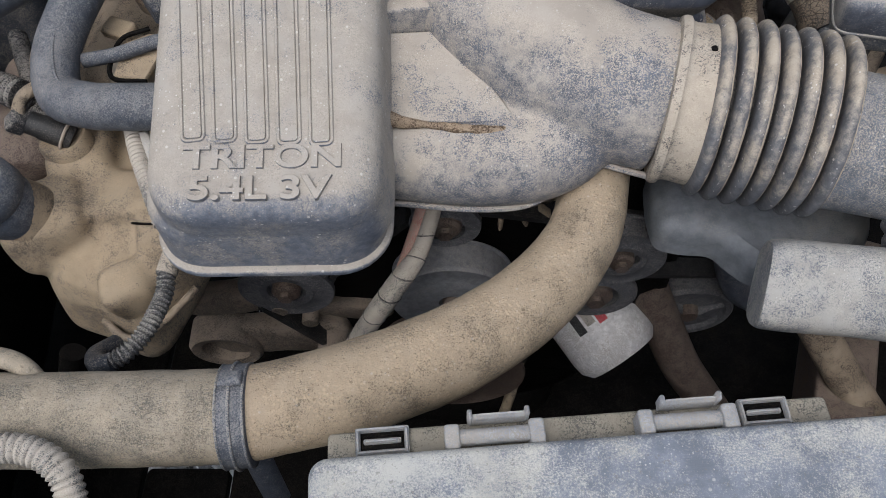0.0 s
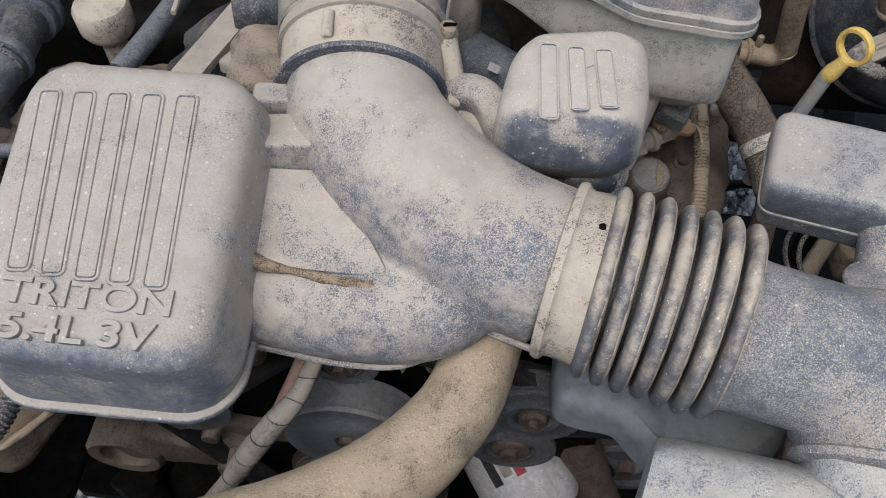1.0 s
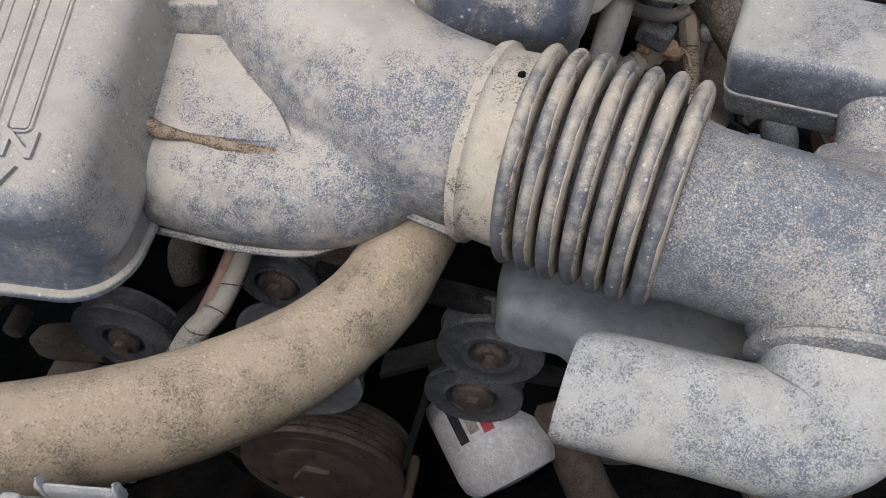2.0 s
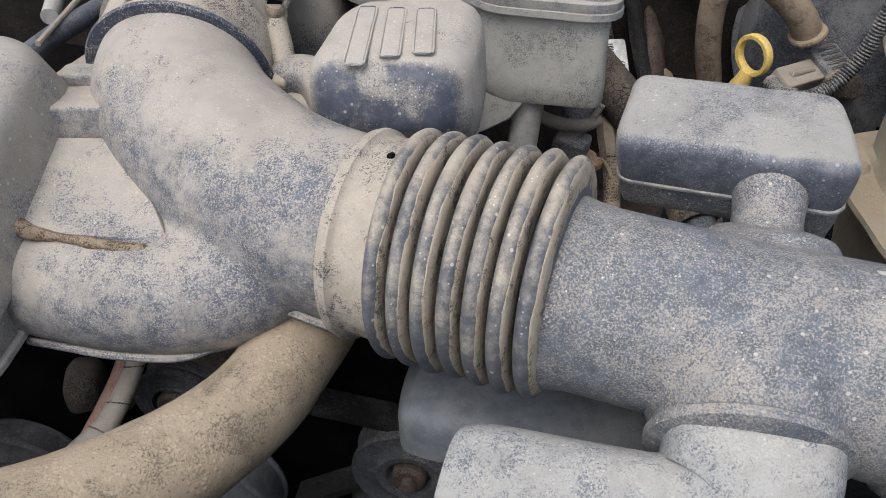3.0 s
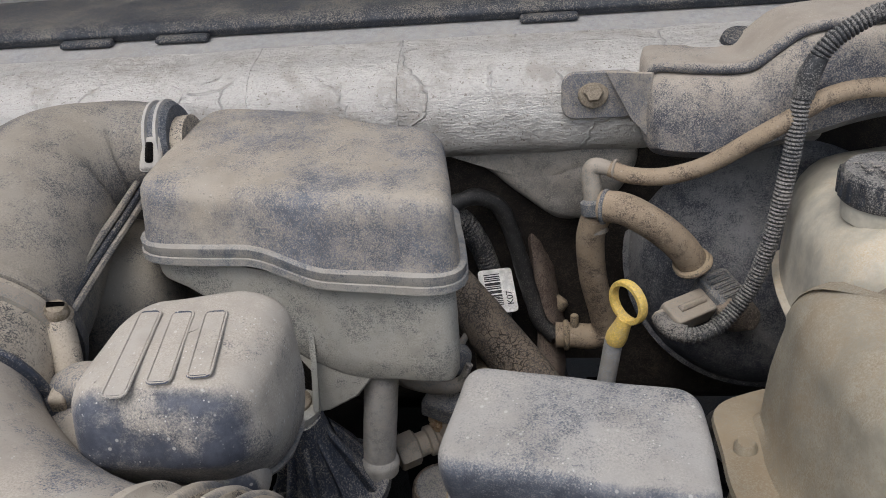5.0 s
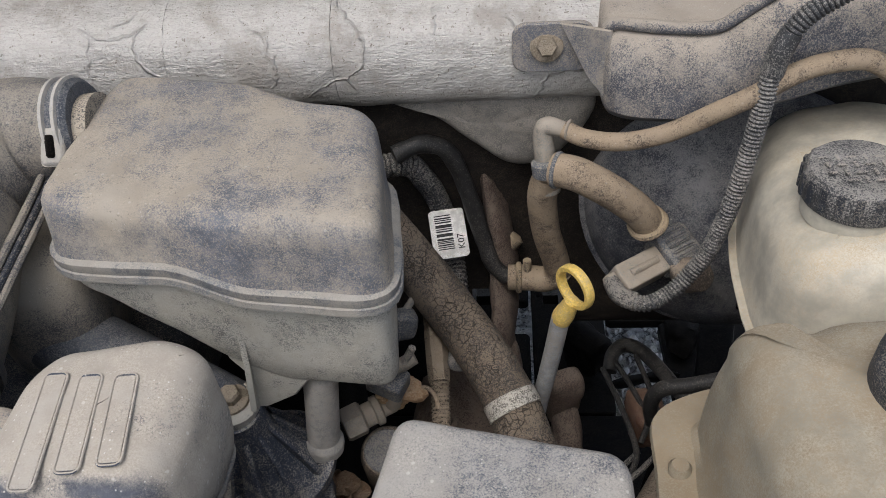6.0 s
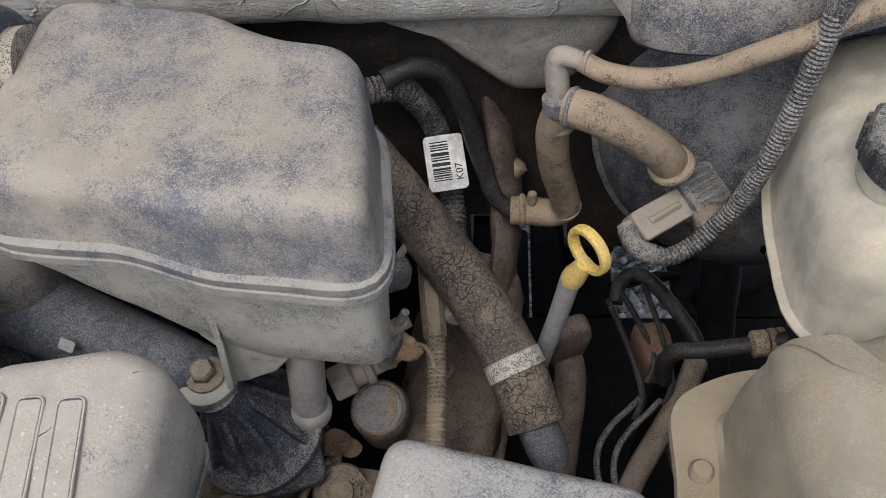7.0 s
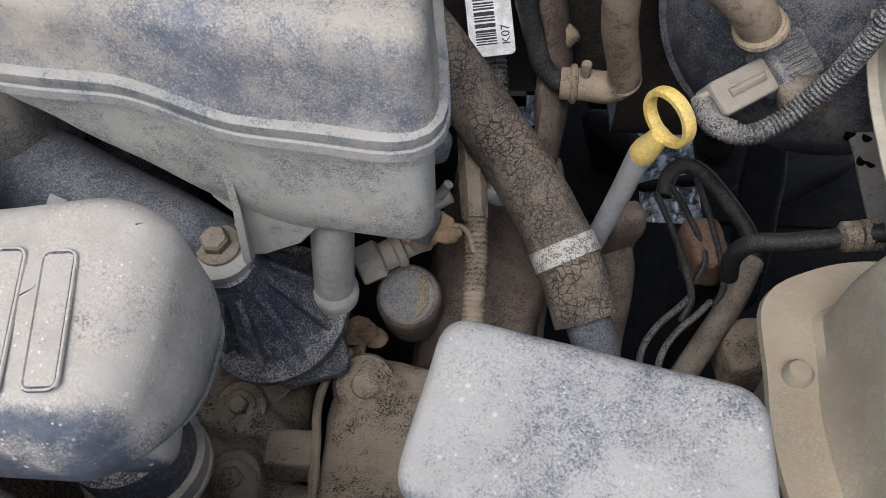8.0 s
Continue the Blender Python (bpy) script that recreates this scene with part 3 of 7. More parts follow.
one("firewall_bulge", dented([(0.26, 0.888, 1.118), (0.44, 0.888, 1.118), (0.425, 0.893, 1.055), (0.385, 0.895, 1.040), (0.345, 0.895, 1.066), (0.305, 0.892, 1.100)], 0.012), steel_panel,
    "dented dusty grey steel below the foil insulation", "firewall", kind="structure")
# unseen floor strips added behind the firewall to keep sky light out
for name, x0, x1 in (("light_block_floor", -0.74, 0.352), ("light_block_sill", 0.413, 0.48)):
    one(name, panel([(0.985, 0.80), (1.10, 0.71), (1.25, 0.58), (1.40, 0.52), (1.9, 0.50), (2.8, 0.50)], x0, x1, 0.01, 0.2), shaded_dark_metal, "unseen dark floor panel added behind the firewall to block light", "floor pan", kind="structure")
# added near-black plates stand in for shade below; gaps show the ground
for name, x0, x1, y0, y1 in (("shade_plate_middle", -0.31, 0.92, 0.02, 1.185), ("shade_plate_rear", -0.31, 0.352, 1.19, 1.9), ("shade_plate_bridge", 0.357, 0.408, 1.19, 1.385), ("shade_plate_tail", 0.357, 0.408, 1.475, 1.9),
                             ("shade_plate_strip", 0.413, 0.550, 1.19, 1.9), ("shade_plate_east", 0.650, 1.0, 1.19, 1.41), ("shade_plate_back", 0.555, 1.0, 1.415, 1.9),
                             ("shade_plate_west", -0.70, -0.44, 0.02, 1.05), ("shade_plate_nose", -0.435, -0.315, 0.02, 0.40), ("shade_plate_side", -0.435, -0.315, 0.505, 1.05)):
    one(name, rbox(pose((x0 + x1) / 2, (y0 + y1) / 2, 0.33), (x1 - x0, y1 - y0, 0.02), 0.01), shaded_dark_metal, "near-black plate added below the engine as shade", "underbody", kind="structure")

FOIL = [(0.880, 1.112), (0.866, 1.122), (0.859, 1.140), (0.859, 1.160), (0.868, 1.180), (0.892, 1.197), (0.935, 1.207)]
insulation = thing("firewall_insulation", (0.0, 0.87, 1.16), "creased silver foil insulation blanket on the firewall", "insulation")
edges = [-0.70, -0.42, -0.165, 0.105, 0.24, 0.60]
for a, b in zip(edges, edges[1:]):
    part("foil_panel", panel(FOIL, a + 0.0002, b - 0.0002, 0.008, 0.006, 0.0024), foil, insulation)
one("cowl_strip", panel([(0.930, 1.203), (0.945, 1.206), (0.965, 1.212), (0.985, 1.218)], -0.72, 0.88, 0.006), grey_body,
    "grey painted cowl lip above the insulation", "cowl", kind="structure")
cowl = thing("cowl_seal", (0.0, 0.98, 1.225), "dusty dark plastic cowl edge with clips", "cowl seal")
part("seal_strip", panel([(0.972, 1.216), (0.968, 1.224), (0.980, 1.234), (1.02, 1.240), (1.12, 1.25)], -0.72, 0.88, 0.006), black_plastic, cowl)
for x in (-0.085, 0.015, 0.375):
    part("clip", rbox(pose(x, 0.966, 1.213, 12), (0.055, 0.012, 0.007), 0.003), black_plastic, cowl)
one("bonnet", panel([(1.10, 1.24), (1.02, 1.45), (0.86, 1.85), (0.66, 2.25)], -0.74, 0.88, 0.03, 0.2), grey_body,
    "raised steel bonnet above the engine bay", "bonnet", kind="structure")

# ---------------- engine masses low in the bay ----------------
# the near-black colour also stands for the shade round the block
block = thing("engine_block", (0.0, 0.75, 0.3), "oily engine block deep in the bay, near black for shade", "engine")
part("block", lump((0.0, 0.74, 0.58), (0.42, 0.50, 0.5), 6, rough=0.01), shaded_dark_metal, block)
part("timing_cover", lump((0.02, 0.50, 0.70), (0.46, 0.05, 0.42), 5, rough=0.008), shaded_dark_metal, block)
part("oil_pan", lump((0.0, 0.72, 0.30), (0.34, 0.5, 0.2), 5, rough=0.006), shaded_dark_metal, block)
crossmember = one("crossmember", lump((0.06, 0.30, 0.25), (1.4, 0.16, 0.10), 6, rough=0.004), shaded_dark_metal, "steel crossmember under the engine, near black for shade", "crossmember")

def bead_frame(m, w, d, r=0.0011):
    """A thin raised bead round a panel."""
    line = [m @ Vector((x, y, 0)) for x, y in rounded(w, d, 0.0035, 4)]
    n, up, loops = len(line), m.to_3x3() @ Vector((0, 0, 1)), []
    for j in range(n + 1):
        p, w = line[j % n], (line[(j + 1) % n] - line[(j - 1) % n]).normalized()
        side = w.cross(up)
        loops.append([p + side * (r * math.cos(t)) + up * (r * math.sin(t)) for t in (2 * math.pi * q / 6 for q in range(6))])
    return skin(bmesh.new(), loops, caps=False)


# ---------------- engine cover with writing ----------------
cover = thing("engine_cover", (-0.118, 0.40, 1.0), "dusty black plastic engine cover with raised ribs and lettering", "engine cover")
CT = pose(-0.1165, 0.4260, 1.0415, 21.5, 0.0, 0.8)
cb = rbox(CT @ pose(0, -0.004, 0.0), (0.150, 0.196, 0.070), 0.032, edge=0.016, low=0.001, grow=0.016, k=8)
rbox(pose(-0.1235, 0.418, 0.999, 8, 0, 0.8), (0.164, 0.194, 0.055), 0.036, edge=0.012, low=0.001, grow=0.004, k=8, bm=cb)
part("shell", fused(cb, 0.0028, 10), cover_plastic, cover)
part("rim", rbox(pose(-0.1235, 0.417, 0.997, 8, 0, 0.8), (0.174, 0.206, 0.006), 0.040, edge=0.002, low=0.001, k=8), cover_plastic, cover)
for i in range(5):
    m = CT @ pose(-0.0428 + 0.0206 * i, -0.052, 0.0702, 0, 0, 5.2 - 0.65 * i) @ pose(0, 0.0595, 0)
    strip = part("rib_panel", rbox(m @ pose(0, 0, -0.0008), (0.0112, 0.117 + 0.002 * i, 0.0018), 0.0025, edge=0.0007, low=0.0004), cover_plastic, cover)
    part("bead", bead_frame(m, 0.0140, 0.120 + 0.002 * i, 0.0013), cover_plastic, strip)
part("lettering", letters("TRITON", 0.0215, CT @ pose(0.003, -0.0715, 0.0702), 0.0018, 0.0003, 1.30, 0.0003), cover_plastic, cover, sharp=30)
part("lettering", letters("5.4L 3V", 0.0215, CT @ pose(0.001, -0.0925, 0.0700), 0.0025, 0.0003, 1.36, 0.0003), cover_plastic, cover, sharp=30)

# ---------------- intake elbow ----------------
elbow = thing("intake_elbow", (0.06, 0.45, 1.04), "dusty moulded black intake elbow between throttle and bellows", "intake pipe")
eb = sweep([(0.014, 0.575, 1.09), (0.0135, 0.548, 1.088), (0.023, 0.514, 1.079), (0.060, 0.478, 1.064), (0.110, 0.446, 1.052), (0.166, 0.4270, 1.0455)],
           [0.056, 0.056, 0.056, 0.056, 0.0555, 0.0545], 40, 60)
sweep([(-0.050, 0.410, 1.010), (-0.02, 0.407, 1.011), (0.02, 0.403, 1.012), (0.06, 0.404, 1.014), (0.088, 0.412, 1.018), (0.104, 0.425, 1.024), (0.108, 0.436, 1.028)],
      [0.034, 0.036, 0.037, 0.038, 0.037, 0.032, 0.02], 36, 48, bm=eb)
lump((0.060, 0.438, 1.030), (0.10, 0.06, 0.05), 3, (0, 0, -25), 0, bm=eb)
part("moulding", fused(eb), dusty_plastic, elbow)
part("arm_rim", sweep([(-0.040, 0.381, 0.985), (-0.015, 0.378, 0.985), (0.02, 0.3735, 0.986), (0.06, 0.3745, 0.988), (0.086, 0.384, 0.996), (0.101, 0.399, 1.008), (0.104, 0.405, 1.014), (0.118, 0.398, 1.010), (0.158, 0.3865, 1.006)], 0.0026, 8, 60), dusty_plastic, elbow)
part("web", slab([(-0.048, 0.464, 1.077), (0.012, 0.468, 1.077), (0.036, 0.430, 1.0585), (0.055, 0.404, 1.0465), (0.0, 0.402, 1.0475), (-0.042, 0.404, 1.049)], 0.006), dusty_plastic, elbow)
part("mud_bead", sweep([(-0.041, 0.4050, 1.053), (-0.034, 0.4035, 1.051), (-0.02, 0.4015, 1.0495), (0.01, 0.3985, 1.049), (0.036, 0.3965, 1.0480), (0.052, 0.3985, 1.0470)], [0.0055, 0.0046, 0.0036, 0.0034, 0.0038, 0.0022], 12, 70, rough=0.0024),
     mud_bead, elbow, "brown bead of dried mud along the web")
part("rib", rbox(pose(-0.028, 0.4835, 1.035, 0, 0, 8), (0.060, 0.034, 0.063), 0.004, edge=0.003), dusty_plastic, elbow)
part("rib", rbox(pose(-0.030, 0.5200, 1.035, 0, 0, 8), (0.060, 0.022, 0.066), 0.004, edge=0.003), dusty_plastic, elbow)
part("web_bead", sweep([(-0.0405, 0.4045, 1.0530), (-0.0435, 0.434, 1.0645), (-0.0445, 0.4645, 1.0765)], 0.0016, 8, 16), dusty_plastic, elbow)
part("ear", sweep([(0.060, 0.552, 1.060), (0.082, 0.556, 1.082), (0.104, 0.548, 1.084), (0.118, 0.530, 1.066), (0.124, 0.508, 1.040)], [0.012, 0.013, 0.013, 0.013, 0.012], 18, 30, square=3.0), dusty_plastic, elbow)
part("ear_web", slab([(0.050, 0.530, 1.060), (0.084, 0.548, 1.076), (0.104, 0.540, 1.076), (0.116, 0.524, 1.060), (0.118, 0.500, 1.044), (0.080, 0.490, 1.050)], 0.006), dusty_plastic, elbow)

# ---------------- throttle coupler behind the elbow ----------------
coupler = thing("hose_coupler", (0.013, 0.56, 1.09), "tan dusty rubber coupler with a screw clamp", "coupler")
CO, CA = (0.0125, 0.545, 1.088), (-0.10, 0.93, 0.30)
part("sleeve", lathe([(0.056, -0.005), (0.0605, -0.004), (0.0610, 0.000), (0.0600, 0.004), (0.0605, 0.016), (0.0600, 0.026), (0.0615, 0.029), (0.0615, 0.044), (0.054, 0.052)], CO, CA, 56), collar_rubber, coupler)
part("joint_ring", lathe([(0.0580, -0.0085), (0.0622, -0.0080), (0.0632, -0.0060), (0.0622, -0.0038), (0.0580, -0.0034)], CO, CA, 56), black_rib, coupler, "thin black joint ring")
part("clamp_band", lathe([(0.0612, 0.0270), (0.0634, 0.0275), (0.0634, 0.0370), (0.0612, 0.0375)], CO, CA, 56), grey_plug, coupler, "flat pale clamp band")
part("tab", rbox(pose(-0.006, 0.536, 1.146, 15, 0, 5), (0.008, 0.022, 0.006), 0.001), collar_rubber, coupler)
part("clamp_screw", lathe([(0.0085, 0.0), (0.0090, 0.0015), (0.0072, 0.003), (0.0068, 0.008), (0.005, 0.010), (0.001, 0.0102)], (0.070, 0.579, 1.118), (0.25, -0.35, 0.90), 20), brass_bolt, coupler)
part("screw_slot", rbox(pose(0.0727, 0.5755, 1.1276, 20, 14, 25), (0.010, 0.0016, 0.0012), 0.0004), shaded_dark_metal, coupler)
part("screw_housing", sweep([(0.0690, 0.580, 1.118), (0.0745, 0.570, 1.100), (0.0790, 0.561, 1.086)], [0.0080, 0.0085, 0.0082], 18, 12), collar_rubber, coupler)
part("clamp_tab", rbox(pose(0.0760, 0.553, 1.070, 25, 10, 8), (0.010, 0.014, 0.022), 0.002), collar_rubber, coupler)
part("lip", lathe([(0.0600, 0.041), (0.0640, 0.042), (0.0650, 0.046), (0.0640, 0.050), (0.0600, 0.051)], CO, CA, 48), air_hose_rubber, coupler, "dark hose lip above the coupler")

# rubber elbow from the coupler up to the box
rear_hose = thing("rear_air_hose", (0.0, 0.66, 1.12), "dusty black rubber air hose bending into the box", "air hose")
part("hose", sweep([(0.006, 0.585, 1.100), (0.002, 0.62, 1.115), (0.000, 0.67, 1.138), (0.012, 0.715, 1.158), (0.044, 0.741, 1.167), (0.078, 0.746, 1.171)],
                   [0.062, 0.064, 0.062, 0.054, 0.042, 0.033], 36, 50), air_hose_rubber, rear_hose)
for d, mt in ((0.0, air_hose_rubber), (0.0045, black_plastic), (0.0085, air_hose_rubber)):
    part("seam", sweep([(0.060 + d * 0.7, 0.596, 1.118 - d), (0.0625 + d * 0.7, 0.645, 1.133 - d), (0.066 + d * 0.7, 0.690, 1.147 - d), (0.068 + d * 0.7, 0.722, 1.158 - d)], [0.0030, 0.0028, 0.0026, 0.0020], 8, 24), mt, rear_hose)
part("mould_step", sweep([(0.046, 0.712, 1.196), (0.052, 0.712, 1.192), (0.060, 0.715, 1.186)], 0.0020, 8, 10), air_hose_rubber, rear_hose)
part("cuff", lathe([(0.030, 0), (0.033, 0.003), (0.033, 0.024), (0.030, 0.027)], (0.066, 0.746, 1.1695), (1, 0.05, 0.08), 32), rubber_hose, rear_hose)
for d in (0.0, 0.0085):
    part("clamp_wire", lathe([(0.0325, d), (0.0350, d + 0.001), (0.0350, d + 0.0032), (0.0325, d + 0.004)], (0.076, 0.746, 1.1705), (1, 0.05, 0.08), 32), silver_tube, rear_hose, "pale steel spring clamp")
part("clamp_buckle", rbox(pose(0.0825, 0.715, 1.175, 62, 0, 0), (0.017, 0.026, 0.004), 0.003), silver_tube, rear_hose)
part("buckle_slot", rbox(pose(0.0825, 0.7128, 1.1765, 62, 0, 0), (0.006, 0.015, 0.0045), 0.002), shaded_dark_metal, rear_hose)
part("pipe_stub", lathe([(0.026, 0), (0.0275, 0.002), (0.0275, 0.017)], (0.086, 0.746, 1.165), (1, 0.05, 0.08), 32), collar_rubber, rear_hose, "tan pipe stub")

# ---------------- bellows ----------------
BA = Vector((0.108, -0.026, -0.002)).normalized()
B0 = Vector((0.1665, 0.4270, 1.0455))
bellows = thing("bellows_hose", tuple(B0), "corrugated dusty rubber bellows hose with seven rings", "bellows hose")
part("collar", lathe([(0.0555, -0.005), (0.0600, -0.004), (0.0612, -0.001), (0.0608, 0.002), (0.0580, 0.004), (0.0572, 0.007), (0.0578, 0.016), (0.0585, 0.0245), (0.052, 0.028)], B0, BA, 64), collar_rubber, bellows)
RA0, RA1 = Vector((0.1915, 0.4205, 1.0455)), Vector((0.2715, 0.4005, 1.0440))
TILT0, TILT1 = Vector((0.975, -0.20, -0.02)).normalized(), Vector((0.965, -0.25, -0.02)).normalized()
for i in range(7):
    C, ax = RA0.lerp(RA1, i / 6), TILT0.lerp(TILT1, i / 6).normalized()
    R = 0.0652 + 0.0006 * (i % 3)
    arc = [math.radians(-90 + 15 * k) for k in range(13)]
    ring = [(0.049, -0.0046)] + [(R - 0.0085 + 0.0085 * math.cos(a), 0.0006 + 0.0052 * math.sin(a)) for a in arc] + [(0.049, 0.0059)]
    hoop = part("ring", lathe(ring, C, ax, 72), bellows_rubber, bellows)
    n = 96
    u, v, a = basis(ax)
    loops = []
    for s in range(8):
        loop = []
        for k in range(n):
            t = 2 * math.pi * k / n
            out = u * math.cos(t) + v * math.sin(t)
            at = C + out * R
            edge = 36 + 20 * noise.noise(at * 38) + 7 * noise.noise(at * 210)
            f = math.radians(edge + (98 - edge) * min(s, 6) / 6)
            lift = -0.0004 if s == 0 else 0.0002 + 0.0003 * noise.noise(at * 300 + Vector((s, 0, 0)))
            r, h = R - 0.0085 + (0.0085 + lift) * math.cos(f), 0.0006 + (0.0052 + lift) * math.sin(f)
            if s == 7:
                r -= 0.006
            loop.append(C + out * r + a * h)
        loops.append(loop)
    part("dirt_fillet", skin(bmesh.new(), loops, caps=False), valley_dirt, hoop, "tan dirt caked on the flank of the ring")
part("core", lathe([(0.030, 0.0), (0.0500, 0.0), (0.0500, 0.088), (0.030, 0.088)], RA0 - BA * 0.004, BA, 40), belt_rubber, bellows, "dark inner wall of the bellows")
part("pimple", lump(tuple(B0 + BA * 0.0165 + Vector((0.0, -0.006, 0.0572))), (0.004, 0.004, 0.003)), shaded_dark_metal, bellows)

# ---------------- air duct with two branches ----------------
D0 = Vector((0.2765, 0.4005, 1.0340))
D1 = Vector((0.4490, 0.3705, 1.0165))
DA = (D1 - D0).normalized()
DL = (D1 - D0).length
duct = thing("air_duct", tuple(D0), "grey dusty plastic air duct with branches above and below", "air duct")
db = lathe([(0.030, -0.010), (0.0515, -0.008), (0.0545, -0.004), (0.0520, 0.004), (0.0505, 0.012), (0.0502, DL * 0.5), (0.0525, DL * 0.8), (0.0545, DL), (0.030, DL + 0.001)], D0, DA, 56)
sweep([(0.374, 0.388, 1.020), (0.369, 0.362, 1.018), (0.3665, 0.343, 1.004)], [0.043, 0.0475, 0.0462], 40, 20, bm=db)
sweep([(0.3855, 0.400, 1.018), (0.386, 0.422, 1.036), (0.3862, 0.4365, 1.050)], [0.038, 0.0350, 0.0315], 36, 16, bm=db)
part("duct_tube", fused(db, 0.0028, 10), duct_plastic, duct)
part("end_ring", lathe([(0.0535, DL - 0.010), (0.0570, DL - 0.008), (0.0585, DL - 0.004), (0.0580, DL), (0.0555, DL + 0.001), (0.0555, DL + 0.003), (0.052, DL + 0.004)], D0, DA, 56), duct_plastic, duct)
LBA = Vector((-0.10, -0.93, -0.36))
part("lower_ring", lathe([(0.043, -0.004), (0.0470, -0.003), (0.0485, 0.000), (0.0470, 0.003), (0.0450, 0.005), (0.0450, 0.009), (0.0478, 0.011), (0.0480, 0.016), (0.042, 0.019)], (0.3665, 0.3445, 1.005), LBA, 48), duct_plastic, duct)
sb = sweep([(0.3665, 0.340, 1.000), (0.364, 0.322, 0.992), (0.355, 0.308, 0.981), (0.332, 0.304, 0.974), (0.292, 0.308, 0.974), (0.252, 0.311, 0.976), (0.2330, 0.3122, 0.977), (0.2285, 0.3125, 0.977)],
                           [0.041, 0.040, 0.037, 0.034, 0.0325, 0.0325, 0.0315, 0.0285], 40, 70, square=3.4)
for v in sb.verts:
    v.co.x += (v.co.y - 0.3125) * 0.22 * ease(-v.co.x, -0.32, -0.24)
snout = part("snout", sb, snout_plastic, duct, "pale dusty closed snout")
NBA = Vector((0.05, 0.30, 0.95))
part("neck_ring", lathe([(0.0325, -0.026), (0.0325, -0.005), (0.0340, -0.0035), (0.0345, -0.0010), (0.0335, 0.0008), (0.0325, 0.0002), (0.0290, 0.0022), (0.0200, 0.0045), (0.0100, 0.0055), (0.001, 0.0058)], (0.3850, 0.4340, 1.0520), NBA, 48), duct_plastic, duct)
part("neck", sweep([(0.3868, 0.440, 1.034), (0.388, 0.456, 1.0375), (0.390, 0.470, 1.0440), (0.3925, 0.484, 1.0540), (0.394, 0.498, 1.0600), (0.395, 0.516, 1.0605)], [0.0205, 0.0200, 0.0200, 0.0218, 0.0255, 0.0270], 32, 30), duct_plastic, duct)
AB = pose(0.3725, 0.5195, 1.0485, 10, 0, -11.5)
RES = [(-0.0655, -0.036), (-0.010, -0.0365), (0.062, -0.0385), (0.0705, -0.030), (0.0665, 0.0), (0.0585, 0.036), (-0.0650, 0.037)]
RESLV = [(0.0030, lambda x, y: 0.006), (0.0012, lambda x, y: 0.014), (0.0, lambda x, y: 0.026)]
RESLV += [(0.0075 * (1 - math.cos(a)), lambda x, y, a=a: 0.032 + 0.0085 * math.sin(a)) for a in (0.0, 0.3, 0.6, 0.9, 1.2, 1.57)]
RESLV += [(0.0075, lambda x, y, f=f: 0.0405 + 0.0006 * f, 0.22 * f) for f in (1, 2, 3, 4)]
part("chamber", moved(loft(RES, 0.014, RESLV, wobble=0.0006), AB), resonator_plastic, duct, "rounded resonator chamber, dusty on top")
part("chamber_rim", moved(loft(RES, 0.015, [(0.0028, lambda x, y: 0.0040), (0.0016, lambda x, y: 0.0044), (0.0016, lambda x, y: 0.0060), (0.0026, lambda x, y: 0.0066), (0.005, lambda x, y: 0.0068)]), AB), lip_plastic, duct)
part("chamber_base", moved(loft(RES, 0.014, [(0.014, lambda x, y: -0.017 - 0.007 * ease(x, 0.0, 0.05)), (0.007, lambda x, y: -0.015 - 0.007 * ease(x, 0.0, 0.05)), (0.0045, lambda x, y: -0.008), (0.0032, lambda x, y: 0.0045)]), AB), duct_plastic, duct)

for u, a, w in ((-0.024, 0.62, 0.012), (-0.020, 0.50, 0.018), (-0.018, 0.40, 0.010)):
    c = D1 + DA * u + (Vector((0, math.sin(a - 0.45), math.cos(a - 0.45)))) * 0.0530
    part("scrape", lump(tuple(c), (w, 0.0044, 0.0014), 2.2, (math.degrees(0.45 - a), 4, -8), 0.0012, 260, 4), scrape_mat, duct, "pale scraped patch")

sensor_pipe = thing("sensor_pipe", (0.50, 0.35, 1.015), "silver grey sensor pipe clamped to the air duct", "sensor pipe")
part("pipe", lathe([(0.048, 0.0), (0.0500, 0.004), (0.0500, 0.085), (0.05, 0.16)], D1 + DA * -0.002, DA, 48), silver_tube, sensor_pipe)
part("clamp", lathe([(0.0500, 0.020), (0.0545, 0.022), (0.0555, 0.025), (0.0545, 0.027), (0.0545, 0.033), (0.0555, 0.035), (0.0545, 0.038), (0.0500, 0.040)], D1, DA, 48), loom_grey, sensor_pipe)
part("worm_housing", rbox(pose(0.487, 0.315, 1.040, 40, 0, -10), (0.020, 0.016, 0.010), 0.002), steel, sensor_pipe)

# ---------------- small chamber with three ribs ----------------
chamber = thing("small_chamber", (0.163, 0.528, 1.06), "rounded dusty plastic chamber with three raised ribs", "resonator")
CHT = [(0.1080, 0.5060), (0.1220, 0.4860), (0.1960, 0.4860), (0.2150, 0.5010), (0.2205, 0.5290), (0.2205, 0.5780), (0.1960, 0.5890), (0.1330, 0.5800), (0.1150, 0.5590)]
def ch_top(x, y):
    return 1.1205 + (y - 0.50) * 0.215 - 0.10 * max(0.0, x - 0.185)
CHLV = [(0.010, lambda x, y: 1.0455), (0.003, lambda x, y: 1.0465), (0.0, lambda x, y: 1.051), (0.0, lambda x, y: 1.062), (0.001, lambda x, y: 1.074)]
CHLV += [(0.002 + 0.002 * f, lambda x, y, f=f: 1.082 + (ch_top(x, y) - 0.019 - 1.082) * f) for f in (0.0, 0.5, 1.0)]
